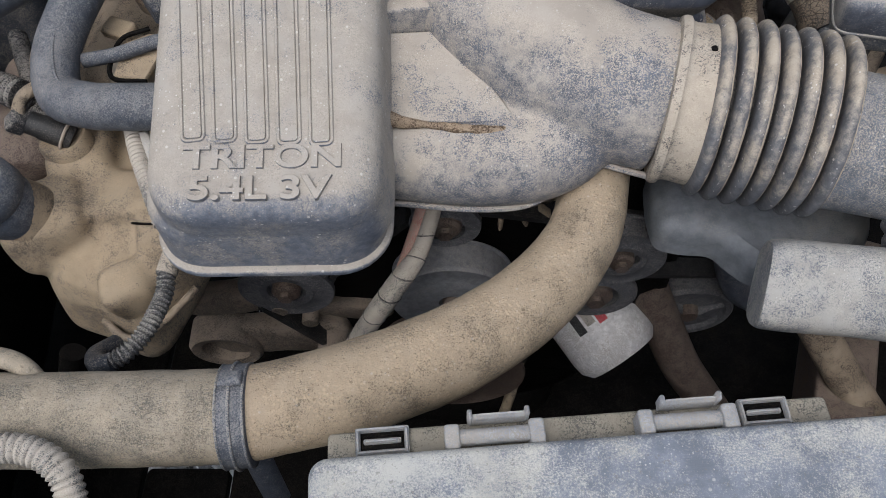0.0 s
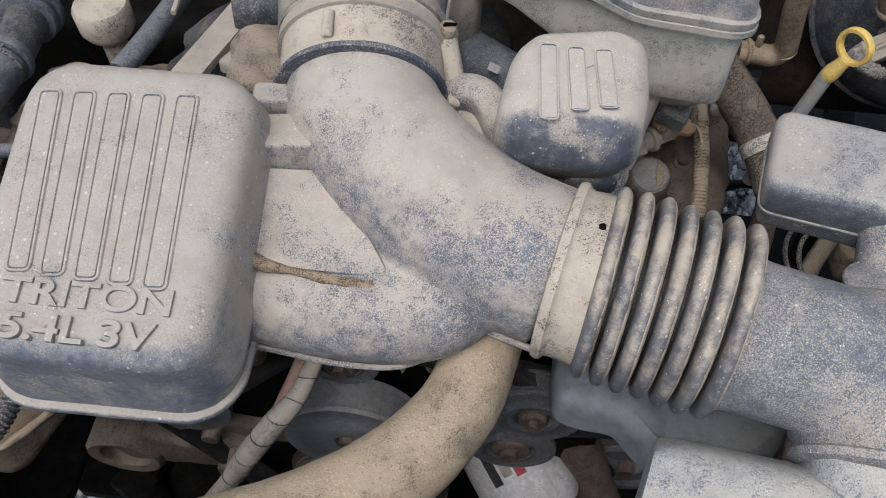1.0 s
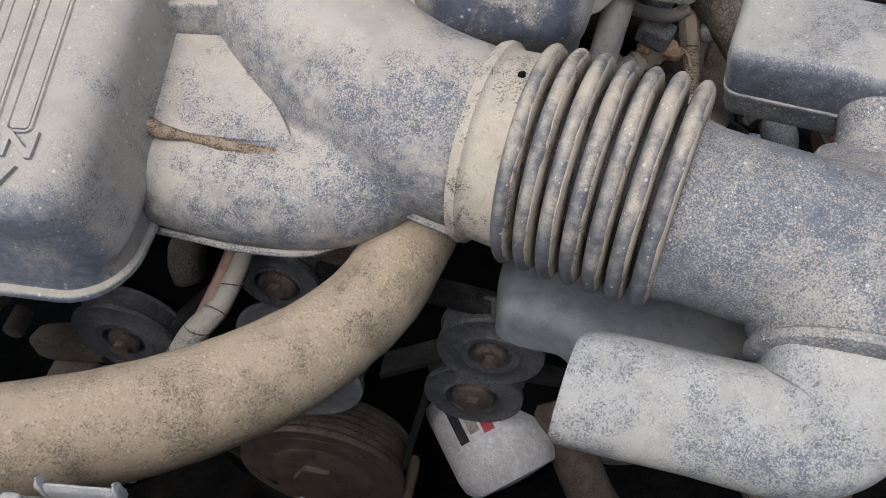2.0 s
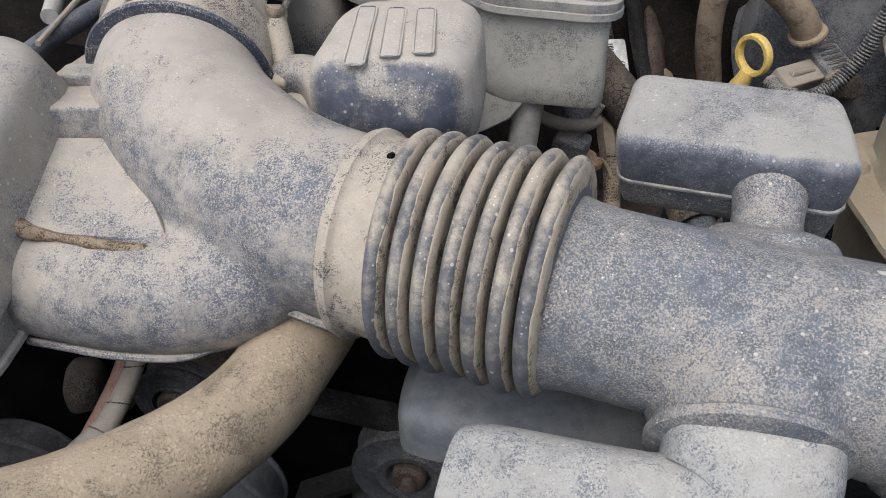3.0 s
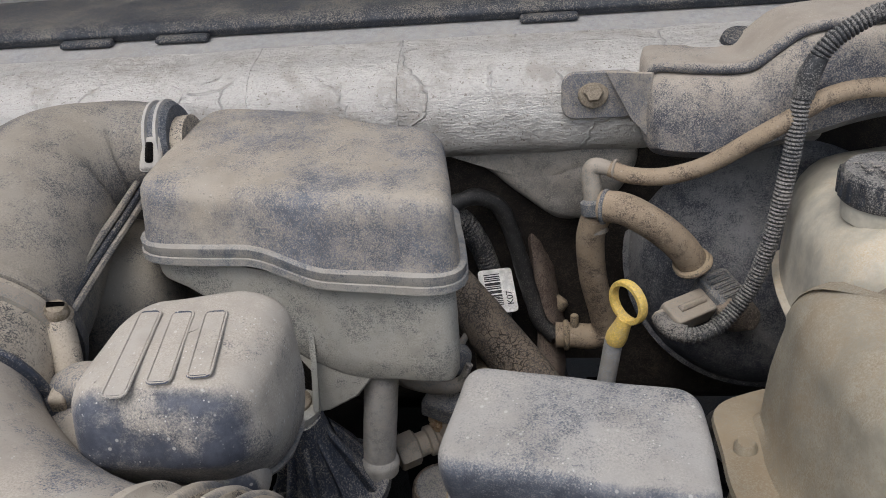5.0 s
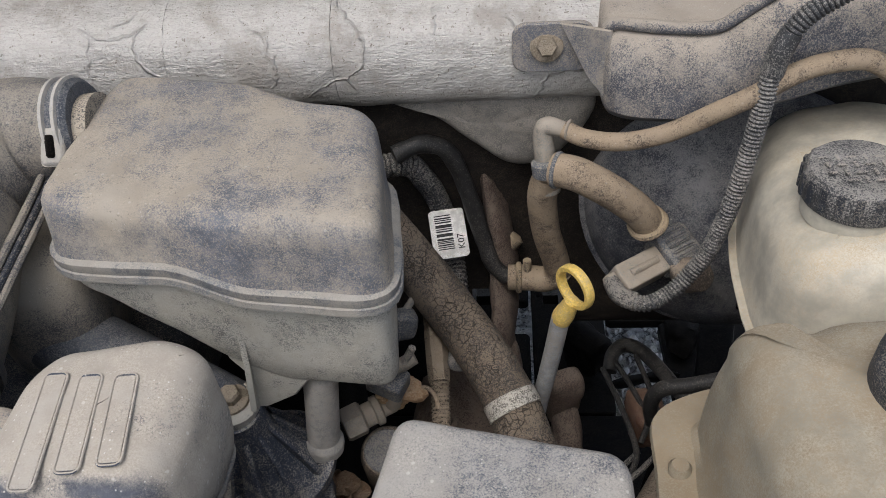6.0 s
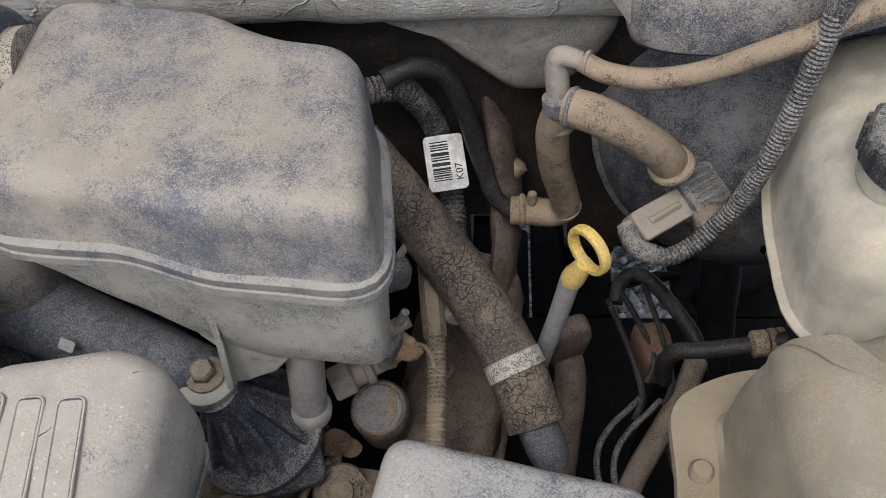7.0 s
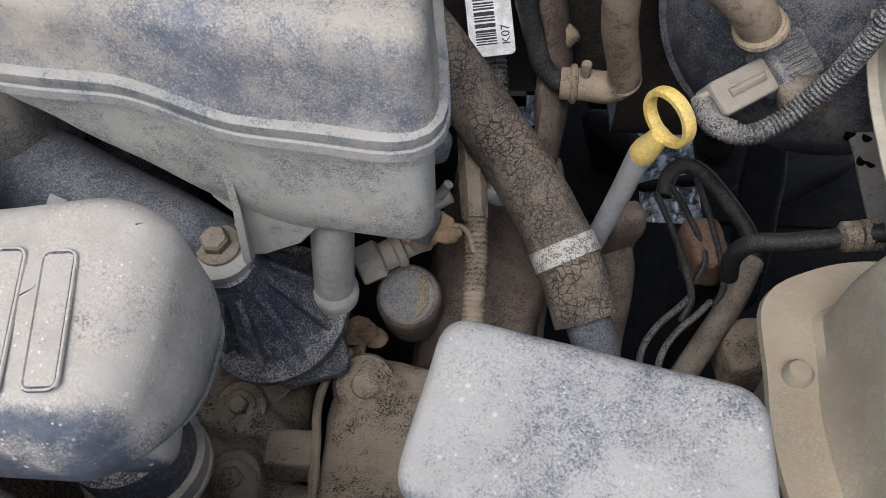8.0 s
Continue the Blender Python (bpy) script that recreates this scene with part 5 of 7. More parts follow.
# ---------------- black intake runner and manifold pieces ----------------
runner = thing("intake_runner", (0.09, 0.66, 1.03), "black plastic coolant pipe with a small printed label", "pipe")
part("pipe", sweep([(-0.03, 0.715, 1.05), (0.03, 0.690, 1.042), (0.10, 0.668, 1.022), (0.15, 0.658, 1.004), (0.182, 0.652, 0.992)], [0.032, 0.030, 0.026, 0.022, 0.018], 28, 36), rubber_hose, runner)
part("bulge", lump((0.048, 0.706, 1.058), (0.082, 0.100, 0.124), 3.2, (0, 0, 8), 0.0012, 26, 4), air_hose_rubber, runner, "dusty swollen end of the pipe")
part("label", rbox(pose(0.106, 0.642, 1.044, 42, 14, -15), (0.010, 0.007, 0.0008), 0.001, edge=0.0002, low=0.0002), pale_grey, runner)
manifold = thing("thermostat_housing", (0.20, 0.65, 0.94), "black ribbed plastic thermostat housing", "housing")
MH = Vector((0.196, 0.652, 0.925))
part("dome", lathe([(0.028, -0.06), (0.031, -0.03), (0.039, 0.0), (0.036, 0.002), (0.025, 0.030), (0.017, 0.055), (0.016, 0.075)], MH, (-0.15, -0.15, 1), 40), black_rib, manifold)
part("flange", lathe([(0.038, -0.005), (0.046, -0.004), (0.047, 0.000), (0.047, 0.004), (0.044, 0.006), (0.038, 0.005)], MH, (-0.15, -0.15, 1), 44), black_rib, manifold)
for i in range(10):
    a = 2 * math.pi * i / 10 + 0.3
    d = Vector((math.cos(a), math.sin(a), 0.0))
    part("rib", slab([MH + d * 0.016 + Vector((-0.007, -0.007, 0.062)), MH + d * 0.031 + Vector((-0.003, -0.003, 0.034)), MH + d * 0.042 + Vector((0, 0, 0.006)), MH + d * 0.020 + Vector((0, 0, 0.004))], 0.0042), black_rib, manifold)
part("lower_flange", rbox(pose(0.214, 0.640, 0.892, 20, 0, 20), (0.048, 0.036, 0.014), 0.008), black_rib, manifold)
pvc = thing("coolant_pipe", (0.238, 0.662, 0.97), "grey vertical metal pipe with a flared end", "pipe")
part("pipe", lathe([(0.0125, 0.0), (0.0125, 0.10)], (0.2335, 0.6615, 0.945), (0.12, 0.02, 1), 28), silver_tube, pvc)
part("flare", lathe([(0.0115, -0.012), (0.0150, -0.010), (0.0155, -0.004), (0.0150, 0.0), (0.0125, 0.003)], (0.2335, 0.6615, 0.945), (0.12, 0.02, 1), 28), silver_tube, pvc)

# ---------------- radiator hose ----------------
rad = thing("radiator_hose", (-0.05, 0.24, 0.96), "thick dusty tan upper radiator hose with a plastic clamp", "radiator hose")
RH = [(-0.40, 0.210, 0.975), (-0.30, 0.209, 0.972), (-0.215, 0.211, 0.970), (-0.135, 0.214, 0.968), (-0.070, 0.232, 0.966), (0.006, 0.263, 0.966), (0.064, 0.303, 0.968), (0.103, 0.351, 0.972), (0.119, 0.403, 0.975), (0.125, 0.45, 0.97), (0.126, 0.50, 0.95)]
part("sleeved_end", sweep(RH[:4], 0.0315, 32, 40, rough=0.0006), sleeve_mat, rad)
part("hose", sweep(RH[3:], [0.0315, 0.032, 0.0318, 0.0300, 0.0280, 0.0275, 0.0275, 0.0275], 32, 70, rough=0.0008), hose_mat, rad)
part("clamp", lathe([(0.0315, -0.010), (0.0342, -0.009), (0.0346, -0.002), (0.0352, 0.0), (0.0346, 0.002), (0.0342, 0.009), (0.0315, 0.010)], (-0.134, 0.2142, 0.968), (1, 0.09, -0.01), 40), rubber_hose, rad, "blue-black plastic clamp band")

part("clamp_ridge", torus((-0.134, 0.2142, 0.968), (1, 0.09, -0.01), 0.0352, 0.0012, 40, 8), slate_plug, rad)
for d in (-0.0085, 0.0085):
    part("clamp_edge", torus((-0.134 + d, 0.2142 + d * 0.09, 0.968), (1, 0.09, -0.01), 0.0342, 0.0010, 40, 8), slate_plug, rad)
part("clamp_lock", rbox(pose(-0.134, 0.224, 1.0015, -18, 0, 5), (0.016, 0.012, 0.005), 0.002), rubber_hose, rad)

# ---------------- front cover with latches ----------------
front = thing("fuse_box_lid", (0.09, 0.12, 1.03), "dusty blue-black plastic box lid with hinge clips", "box lid")
FM = pose(0.1215, 0.103, 1.030, 4, 0, 4.7)
part("lid", rbox(FM, (0.370, 0.132, 0.022), 0.010, edge=0.005, low=0.001, grow=0.005, bulge=0.001), lid_plastic, front)
part("lid_lip", rbox(FM @ pose(0, 0.001, -0.003), (0.374, 0.137, 0.006), 0.012, edge=0.002), lip_plastic, front)
part("base", rbox(FM @ pose(0, 0.004, -0.045), (0.360, 0.140, 0.040), 0.012, edge=0.002), shaded_dark_metal, front)
part("rail", rbox(FM @ pose(-0.035, 0.0765, -0.012), (0.285, 0.018, 0.014), 0.003, edge=0.002), rail_plastic, front, "tan dusty rail behind the lid")


def lid_hinge(u, w):
    """A hinge: two knuckles, a pin between them and a raised tab behind."""
    h = part("hinge", lathe([(0.0042, -w / 2), (0.0046, -w / 2 + 0.001), (0.0046, w / 2 - 0.001), (0.0042, w / 2)], FM @ Vector((u, 0.0745, 0.010)), FM.to_3x3() @ Vector((1, 0, 0)), 14), pale_grey, front, "dusty grey hinge")
    for s in (-1, 1):
        part("knuckle", rbox(FM @ pose(u + s * w * 0.44, 0.074, -0.001), (0.0085, 0.014, 0.0175), 0.002, edge=0.0015), pale_grey, h)
    part("tab", rbox(FM @ pose(u + 0.003, 0.0845, 0.002), (w * 0.62, 0.003, 0.0155), 0.001), pale_grey, h)
    for s in (-1, 1):
        part("tab_end", rbox(FM @ pose(u + 0.003 + s * w * 0.30, 0.0850, 0.006), (0.0028, 0.005, 0.0155), 0.001), pale_grey, h)


def lid_latch(u, w):
    """A flat latch: a rectangular loop with a bar in it."""
    h = part("latch", rbox(FM @ pose(u, 0.0715, 0.004), (w, 0.0026, 0.0035), 0.001), pale_grey, front, "dusty grey latch loop")
    part("loop_bar", rbox(FM @ pose(u, 0.0845, 0.004), (w, 0.0026, 0.0035), 0.001), pale_grey, h)
    part("loop_bar", rbox(FM @ pose(u, 0.0780, 0.003), (w * 0.7, 0.0030, 0.0035), 0.001), pale_grey, h)
    for s in (-1, 1):
        part("loop_side", rbox(FM @ pose(u + s * (w / 2 - 0.0014), 0.0780, 0.004), (0.0028, 0.0150, 0.0038), 0.001), pale_grey, h)
    part("slot", rbox(FM @ pose(u, 0.0780, 0.0025), (w * 0.9, 0.011, 0.001), 0.001), shaded_dark_metal, h)


lid_latch(-0.1465, 0.030)
lid_hinge(-0.0845, 0.053)
lid_hinge(0.0225, 0.053)
lid_latch(0.0690, 0.028)

# ---------------- belt drive ----------------
def pulley(place, axis, r, label, groove=True, hub=0.3, material=None, name="idler_pulley", width=0.024):
    root = thing(name, place, label, "pulley", "pulleys of the belt drive")
    w = width
    prof = [(r * 0.55, -0.003), (r * 0.60, -0.001), (r * 0.93, 0.0), (r * 0.985, -0.001), (r, 0.002), (r, 0.004), (r * 0.95, 0.006)]
    if groove:
        for i in range(5):
            h = 0.007 + i * (w - 0.010) / 5
            prof += [(r * 0.95, h), (r * 0.915, h + 0.0012), (r * 0.95, h + 0.0024)]
    prof += [(r * 0.95, w - 0.003), (r, w - 0.002), (r, w), (r * 0.5, w)]
    part("wheel", lathe([(0.001, 0.006), (r * hub * 1.25, 0.006), (r * hub * 1.35, -0.002)] + prof, place, axis, 48), material or pulley_mat, root)
    part("hub", lathe([(0.001, -0.006), (r * hub * 0.8, -0.006), (r * hub, -0.003), (r * hub, 0.008)], place, axis, 24), rust_metal, root)
    part("bolt_head", lathe([(r * hub * 0.5, -0.012), (r * hub * 0.5, -0.004)], place, axis, 6), rust_metal, root, sharp=25)
    return root


FWD = (0.0, 1.0, 0.04)
pulley((-0.169, 0.448, 0.752), FWD, 0.051, "smooth dark idler pulley with a rusty hub bolt", False)
pulley((0.000, 0.445, 0.868), FWD, 0.034, "small dark pulley with a pale hub", True, 0.45)
pulley((0.172, 0.445, 0.812), FWD, 0.045, "smooth slate tensioner pulley", False)
pulley((0.158, 0.452, 0.735), FWD, 0.045, "ribbed dark idler pulley with a worn rim", True, 0.42)
pulley((0.006, 0.420, 0.775), FWD, 0.062, "large smooth grey water pump pulley", False, 0.16, slate, width=0.035, name="pump_pulley")
pulley((0.005, 0.430, 0.585), FWD, 0.088, "tan dusty crankshaft pulley", True, 0.62, rust_metal, "crank_pulley", 0.045)
compressor = thing("compressor_pulley", (0.297, 0.509, 0.600), "open spoked dark compressor pulley", "pulley", "pulleys of the belt drive")
CC = Vector((0.297, 0.509, 0.602))
part("rim", lathe([(0.0430, 0.004), (0.0455, -0.002), (0.0520, -0.003), (0.0545, 0.0), (0.0545, 0.004), (0.0515, 0.006), (0.0515, 0.024), (0.0545, 0.026), (0.0430, 0.027)], CC, FWD, 56), pulley_mat, compressor)
part("hub", lathe([(0.001, -0.008), (0.010, -0.008), (0.013, -0.004), (0.0145, 0.010)], CC, FWD, 24), rust_metal, compressor)
for i in range(3):
    a = math.radians(20 + 120 * i)
    way = Vector((math.cos(a), 0, math.sin(a)))
    part("spoke", sweep([CC + way * 0.010 + Vector((0, 0.002, 0)), CC + way * 0.028 + Vector((0, 0.005, 0)), CC + way * 0.047 + Vector((0, 0.008, 0))], [0.009, 0.0075, 0.009], 10, 8, flat=0.4), pulley_mat, compressor)
part("back_plate", lathe([(0.001, 0.026), (0.050, 0.027), (0.050, 0.040)], CC, FWD, 32), shaded_dark_metal, compressor)
one("drain_tube", sweep([(0.225, 0.500, 0.69), (0.250, 0.480, 0.64), (0.285, 0.456, 0.57), (0.325, 0.450, 0.50), (0.375, 0.45, 0.41)], 0.024, 18, 20), rust_metal, "broad dull brown tube sloping down under the filter", "tube")


def belt(a, b, label):
    """A flat ribbed belt run between two places."""
    a, b = Vector(a), Vector(b)
    w = Vector((0, 0.024, 0))
    t = (b - a).normalized().cross(Vector((0, 1, 0))) * 0.003
    one("drive_belt", skin(bmesh.new(), [[p - t, p - t + w, p + t + w, p + t] for p in (a + (b - a) * i / 6 for i in range(7))]), belt_rubber, label, "belt", "runs of the drive belt")


for a, b in (((-0.205, 0.448, 0.715), (-0.05, 0.428, 0.545)), ((0.08, 0.432, 0.775), (0.130, 0.446, 0.79)), ((0.20, 0.452, 0.77), (0.36, 0.51, 0.68)), ((0.115, 0.455, 0.72), (0.09, 0.44, 0.60)), ((-0.12, 0.45, 0.770), (-0.035, 0.448, 0.868)), ((0.03, 0.450, 0.88), (0.205, 0.452, 0.845))):
    belt(a, b, "black ribbed rubber belt between the pulleys")

# timing cover face with a round opening, alternator with vents
front_case = thing("front_casting", (-0.24, 0.46, 0.68), "grimy cast bracket with a round opening", "casting")
part("arm", lump((-0.200, 0.470, 0.625), (0.17, 0.03, 0.062), 4, (0, -5, 0), 0.003, 40, 3), grimy_metal, front_case)
part("upper_arm", lump((-0.235, 0.480, 0.690), (0.15, 0.03, 0.040), 4, (0, -10, 0), 0.003, 40, 3), grimy_metal, front_case)
part("round_boss", lathe([(0.001, 0.012), (0.026, 0.012), (0.029, -0.002), (0.040, -0.005), (0.044, 0.0), (0.044, 0.03)], (-0.266, 0.452, 0.613), (0.0, 1, 0.1), 36), grimy_metal, front_case)
part("end_boss", lathe([(0.001, -0.018), (0.016, -0.018), (0.018, -0.015), (0.018, 0.03)], (-0.135, 0.455, 0.632), (0.0, 1, 0.1), 24), grimy_metal, front_case)
part("web", lump((-0.12, 0.475, 0.68), (0.12, 0.025, 0.03), 4, (0, 6, 0), 0.003, 40, 3), grimy_metal, front_case)
for x, z in ((-0.292, 0.735), (-0.185, 0.705), (-0.155, 0.68)):
    part("lug", lathe([(0.009, -0.006), (0.010, -0.004), (0.010, 0.02)], (x, 0.455, z), (0, 1, 0.1), 12), grimy_metal, front_case)
alternator = thing("alternator", (0.05, 0.50, 0.92), "dusty alloy alternator with vent slots", "alternator")
part("housing", lathe([(0.020, -0.004), (0.050, -0.002), (0.066, 0.006), (0.070, 0.016), (0.070, 0.09)], (0.050, 0.462, 0.915), (0, 1, 0.05), 40), grimy_metal, alternator)
for i in range(16):
    a = 2 * math.pi * i / 16
    p = (0.050 + 0.058 * math.cos(a), 0.462, 0.915 + 0.058 * math.sin(a))
    part("fin", rbox(Matrix.Translation(p) @ pose(0, -0.004, 0, 0, -math.degrees(a), 0), (0.016, 0.010, 0.005), 0.001, k=1), tan_metal, alternator)
one("sender", lump((-0.085, 0.462, 0.862), (0.030, 0.05, 0.030), 3, (0, 0, 20), 0.003), grimy_metal, "stubby grimy sender unit with a hexagon end", "sensor")

# ---------------- oil filter ----------------
filt = thing("oil_filter", (0.205, 0.49, 0.55), "white canister oil filter with a red and black label", "oil filter")
FA = Vector((0.58, -0.72, -0.38)).normalized()
FP = Vector((0.207, 0.437, 0.617)) - FA * 0.103
can = part("canister", lathe([(0.048, -0.03), (0.053, -0.02), (0.053, 0.078), (0.051, 0.090), (0.043, 0.100), (0.012, 0.103)], FP, FA, 40), filter_white, filt)
fu, fv, fa = basis(FA)
def on_can(angle, h, lift=0.0):
    n = fu * math.cos(angle) + fv * math.sin(angle)
    return FP + fa * h + n * (0.053 + lift), n
def wrap(a0, a1, h0, h1, lift=0.0006):
    rows = []
    for i in range(9):
        a = a0 + (a1 - a0) * i / 8
        rows.append([on_can(a, h0, 0)[0], on_can(a, h0, lift)[0], on_can(a, h1, lift)[0], on_can(a, h1, 0)[0]])
    return skin(bmesh.new(), rows)
VIEW = Vector((-0.30, -0.40, 0.86))
AF = math.atan2(fv.dot(VIEW), fu.dot(VIEW))
for da, h0, h1, mt in ((-0.30, 0.008, 0.050, red_ink), (-0.05, 0.015, 0.045, loom_grey), (0.22, 0.010, 0.050, ink)):
    part("label_block", wrap(AF + da, AF + da + 0.2, h0, h1), mt, can)
for i in range(7):
    part("flute", wrap(AF - 0.9 + 0.22 * i, AF - 0.9 + 0.22 * i + 0.06, 0.062, 0.080, 0.0006), filter_white, can)

# ---------------- left bank ----------------
vc = thing("valve_cover", (-0.30, 0.50, 0.88), "tan dust-covered cast valve cover of the engine bank", "valve cover")
def vc_top(x, y):
    return 0.935 + 0.30 * (x + 0.20) + 0.012 * ease(y, 0.42, 0.60) - 0.030 * ease(-y, -0.39, -0.33)
VC = [(-0.365, 0.395), (-0.350, 0.368), (-0.300, 0.350), (-0.268, 0.330), (-0.245, 0.338), (-0.215, 0.372), (-0.190, 0.45), (-0.190, 0.60), (-0.36, 0.60), (-0.375, 0.52), (-0.385, 0.45)]
vb = loft(VC, 0.016, [(0.020, lambda x, y: vc_top(x, y) - 0.085), (0.006, lambda x, y: vc_top(x, y) - 0.075), (0.0, lambda x, y: vc_top(x, y) - 0.06), (0.004, lambda x, y: vc_top(x, y) - 0.02), (0.012, lambda x, y: vc_top(x, y) - 0.006), (0.022, lambda x, y: vc_top(x, y)), (0.022, lambda x, y: vc_top(x, y) + 0.004, 0.4)], wobble=0.003)
for c, s, rt in (((-0.348, 0.420, 0.905), (0.075, 0.070, 0.07), (0, 0, 20)), ((-0.330, 0.490, 0.915), (0.062, 0.070, 0.05), (0, 0, 10)), ((-0.266, 0.358, 0.898), (0.045, 0.040, 0.045), (10, 0, 25)), ((-0.285, 0.440, 0.910), (0.10, 0.055, 0.045), (0, -15, -15)), ((-0.235, 0.420, 0.915), (0.05, 0.09, 0.04), (0, 0, 0))):
    lump(c, s, 4, rt, 0.003, 40, 3, bm=vb)
part("casting", fused(vb, 0.0042, 3), tan_metal, vc)
part("plug_well", lathe([(0.016, 0.004), (0.021, 0.006), (0.023, 0.003), (0.024, -0.012)], (-0.338, 0.487, 0.942), (-0.15, 0.0, 1), 28), tan_metal, vc)
part("filler_neck", sweep([(-0.350, 0.42, 0.90), (-0.356, 0.412, 0.935), (-0.360, 0.407, 0.955)], [0.034, 0.028, 0.025], 24, 12), tan_metal, vc)
part("flange_lip", sweep([(-0.300, 0.352, 0.855), (-0.272, 0.330, 0.862), (-0.246, 0.338, 0.870), (-0.215, 0.370, 0.880)], 0.0035, 10, 40, rough=0.0012), brown_metal, vc)
part("crack_line", sweep([(-0.262, 0.402, 0.932), (-0.245, 0.398, 0.936), (-0.225, 0.396, 0.941)], 0.0012, 6, 10), shaded_dark_metal, vc)
oil_cap = part("oil_cap", lathe([(0.024, -0.02), (0.026, -0.015), (0.028, 0.005), (0.026, 0.012)], (-0.362, 0.405, 0.955), (-0.2, -0.2, 1), 28), rubber_hose, vc, "blue-black oil filler cap with a yellow mark")
part("dome", lathe([(0.027, 0.010), (0.030, 0.014), (0.030, 0.028), (0.026, 0.035), (0.002, 0.039)], (-0.362, 0.405, 0.955), (-0.2, -0.2, 1), 32), rubber_hose, oil_cap)
part("yellow_mark", bead_frame(Matrix.Translation((-0.362, 0.405, 0.955)) @ pose(0.0, -0.008, 0.0375, 11, -11, 20), 0.016, 0.010, 0.0008), yellow, oil_cap)
coil = thing("coil_plug", (-0.345, 0.485, 0.955), "black ignition plug seated in the tan valve cover", "connector")
part("barrel", lathe([(0.0105, -0.016), (0.0115, -0.012), (0.0115, 0.010), (0.0105, 0.013), (0.0105, 0.022)], (-0.342, 0.486, 0.954), (-0.80, 0.10, 0.40), 20), belt_rubber, coil)
part("socket", rbox(pose(-0.366, 0.489, 0.960, 10, -40, 10), (0.018, 0.016, 0.016), 0.003), loom_black, coil)
part("clip", torus((-0.334, 0.485, 0.950), (-0.80, 0.10, 0.40), 0.0125, 0.0015, 24, 8), steel, coil)
part("wire", sweep([(-0.370, 0.490, 0.970), (-0.366, 0.505, 0.978), (-0.352, 0.525, 0.978), (-0.338, 0.55, 0.975)], 0.0055, 10, 30, rough=0.001), brown_metal, coil)
HB = [(-0.313, 0.612, 1.03), (-0.318, 0.590, 1.025), (-0.328, 0.562, 1.014), (-0.335, 0.53, 1.0), (-0.325, 0.495, 0.99), (-0.295, 0.478, 0.994), (-0.26, 0.470, 1.0), (-0.20, 0.47, 1.0)]
bend = thing("breather_hose", HB[0], "smooth blue-black rubber breather hose with a bend", "hose")
part("hose", sweep(HB, 0.0195, 24, 60), rubber_hose, bend)
part("mould_seam", sweep([(x + 0.006, y - 0.002, z + 0.0186) for x, y, z in HB], 0.0011, 8, 60), rubber_hose, bend)
part("end_cuff", torus((-0.3145, 0.606, 1.0295), (0.2, 1, 0.1), 0.0200, 0.0018, 28, 8), loom_black, bend)
post = thing("beige_cap_post", (-0.257, 0.69, 1.0), "beige plastic cap on a short post", "filler cap")
part("cap", lathe([(0.013, -0.010), (0.021, -0.004), (0.0255, 0.004), (0.0260, 0.024), (0.0235, 0.028), (0.001, 0.0285)], (-0.257, 0.690, 1.015), (0.0, -0.1, 1), 36), collar_rubber, post)
part("post", lathe([(0.012, -0.10), (0.012, -0.006)], (-0.257, 0.690, 1.015), (0.0, -0.1, 1), 24), collar_rubber, post)
ribbed = thing("wire_conduit", (-0.23, 0.31, 0.93), "ribbed pale grey wire conduit looping beside the valve cover", "conduit")
part("conduit", sweep([(-0.222, 0.352, 0.934), (-0.221, 0.333, 0.930), (-0.227, 0.303, 0.930), (-0.238, 0.284, 0.928), (-0.250, 0.276, 0.925)], 0.0066, 14, 230, pitch=0.0040, depth=0.0026), loom_mid, ribbed)
part("tail", sweep([(-0.249, 0.2765, 0.925), (-0.262, 0.276, 0.920), (-0.272, 0.290, 0.908), (-0.268, 0.31, 0.89)], [0.0075, 0.008, 0.008, 0.008], 14, 24), black_plastic, ribbed, "dark smooth tail of the conduit")
part("sleeve_end", sweep([(-0.210, 0.385, 0.945), (-0.218, 0.368, 0.938), (-0.222, 0.350, 0.933)], 0.0085, 14, 16, rough=0.0005), collar_rubber, ribbed, "tan tape sleeve")

# wires under the intake arm
one("wire", sweep([(-0.012, 0.44, 0.965), (-0.018, 0.425, 0.925), (-0.036, 0.385, 0.888), (-0.045, 0.37, 0.872)], 0.006, 12, 24), pink_wire, "faded red wire beside the taped loom", "wire")
LOOM = [(-0.001, 0.44, 0.965), (-0.007, 0.424, 0.93), (-0.021, 0.395, 0.90), (-0.038, 0.375, 0.885), (-0.062, 0.364, 0.846), (-0.092, 0.360, 0.785), (-0.118, 0.360, 0.735), (-0.150, 0.360, 0.66)]
LOOMR = [0.0060, 0.0065, 0.008, 0.010, 0.0100, 0.0085, 0.0075, 0.007]
under_loom = thing("taped_loom", LOOM[0], "grey wiring loom with black tape turns below the intake arm", "wiring loom")
part("wrap", sweep(LOOM, LOOMR, 14, 50, rough=0.0006), loom_grey, under_loom)
lp = spline([(*p, r) for p, r in zip(LOOM, LOOMR)], 60)
for k in range(9, 58, 5):
    way = Vector(lp[min(k + 1, 59), :3] - lp[k - 1, :3]).normalized()
    part("tape_turn", torus(tuple(lp[k, :3]), tuple((way + Vector((0.35, 0.1, 0.2 if k % 8 else -0.1))).normalized()), lp[k, 3] * 1.02, 0.0006, 24, 6), loom_black, under_loom)

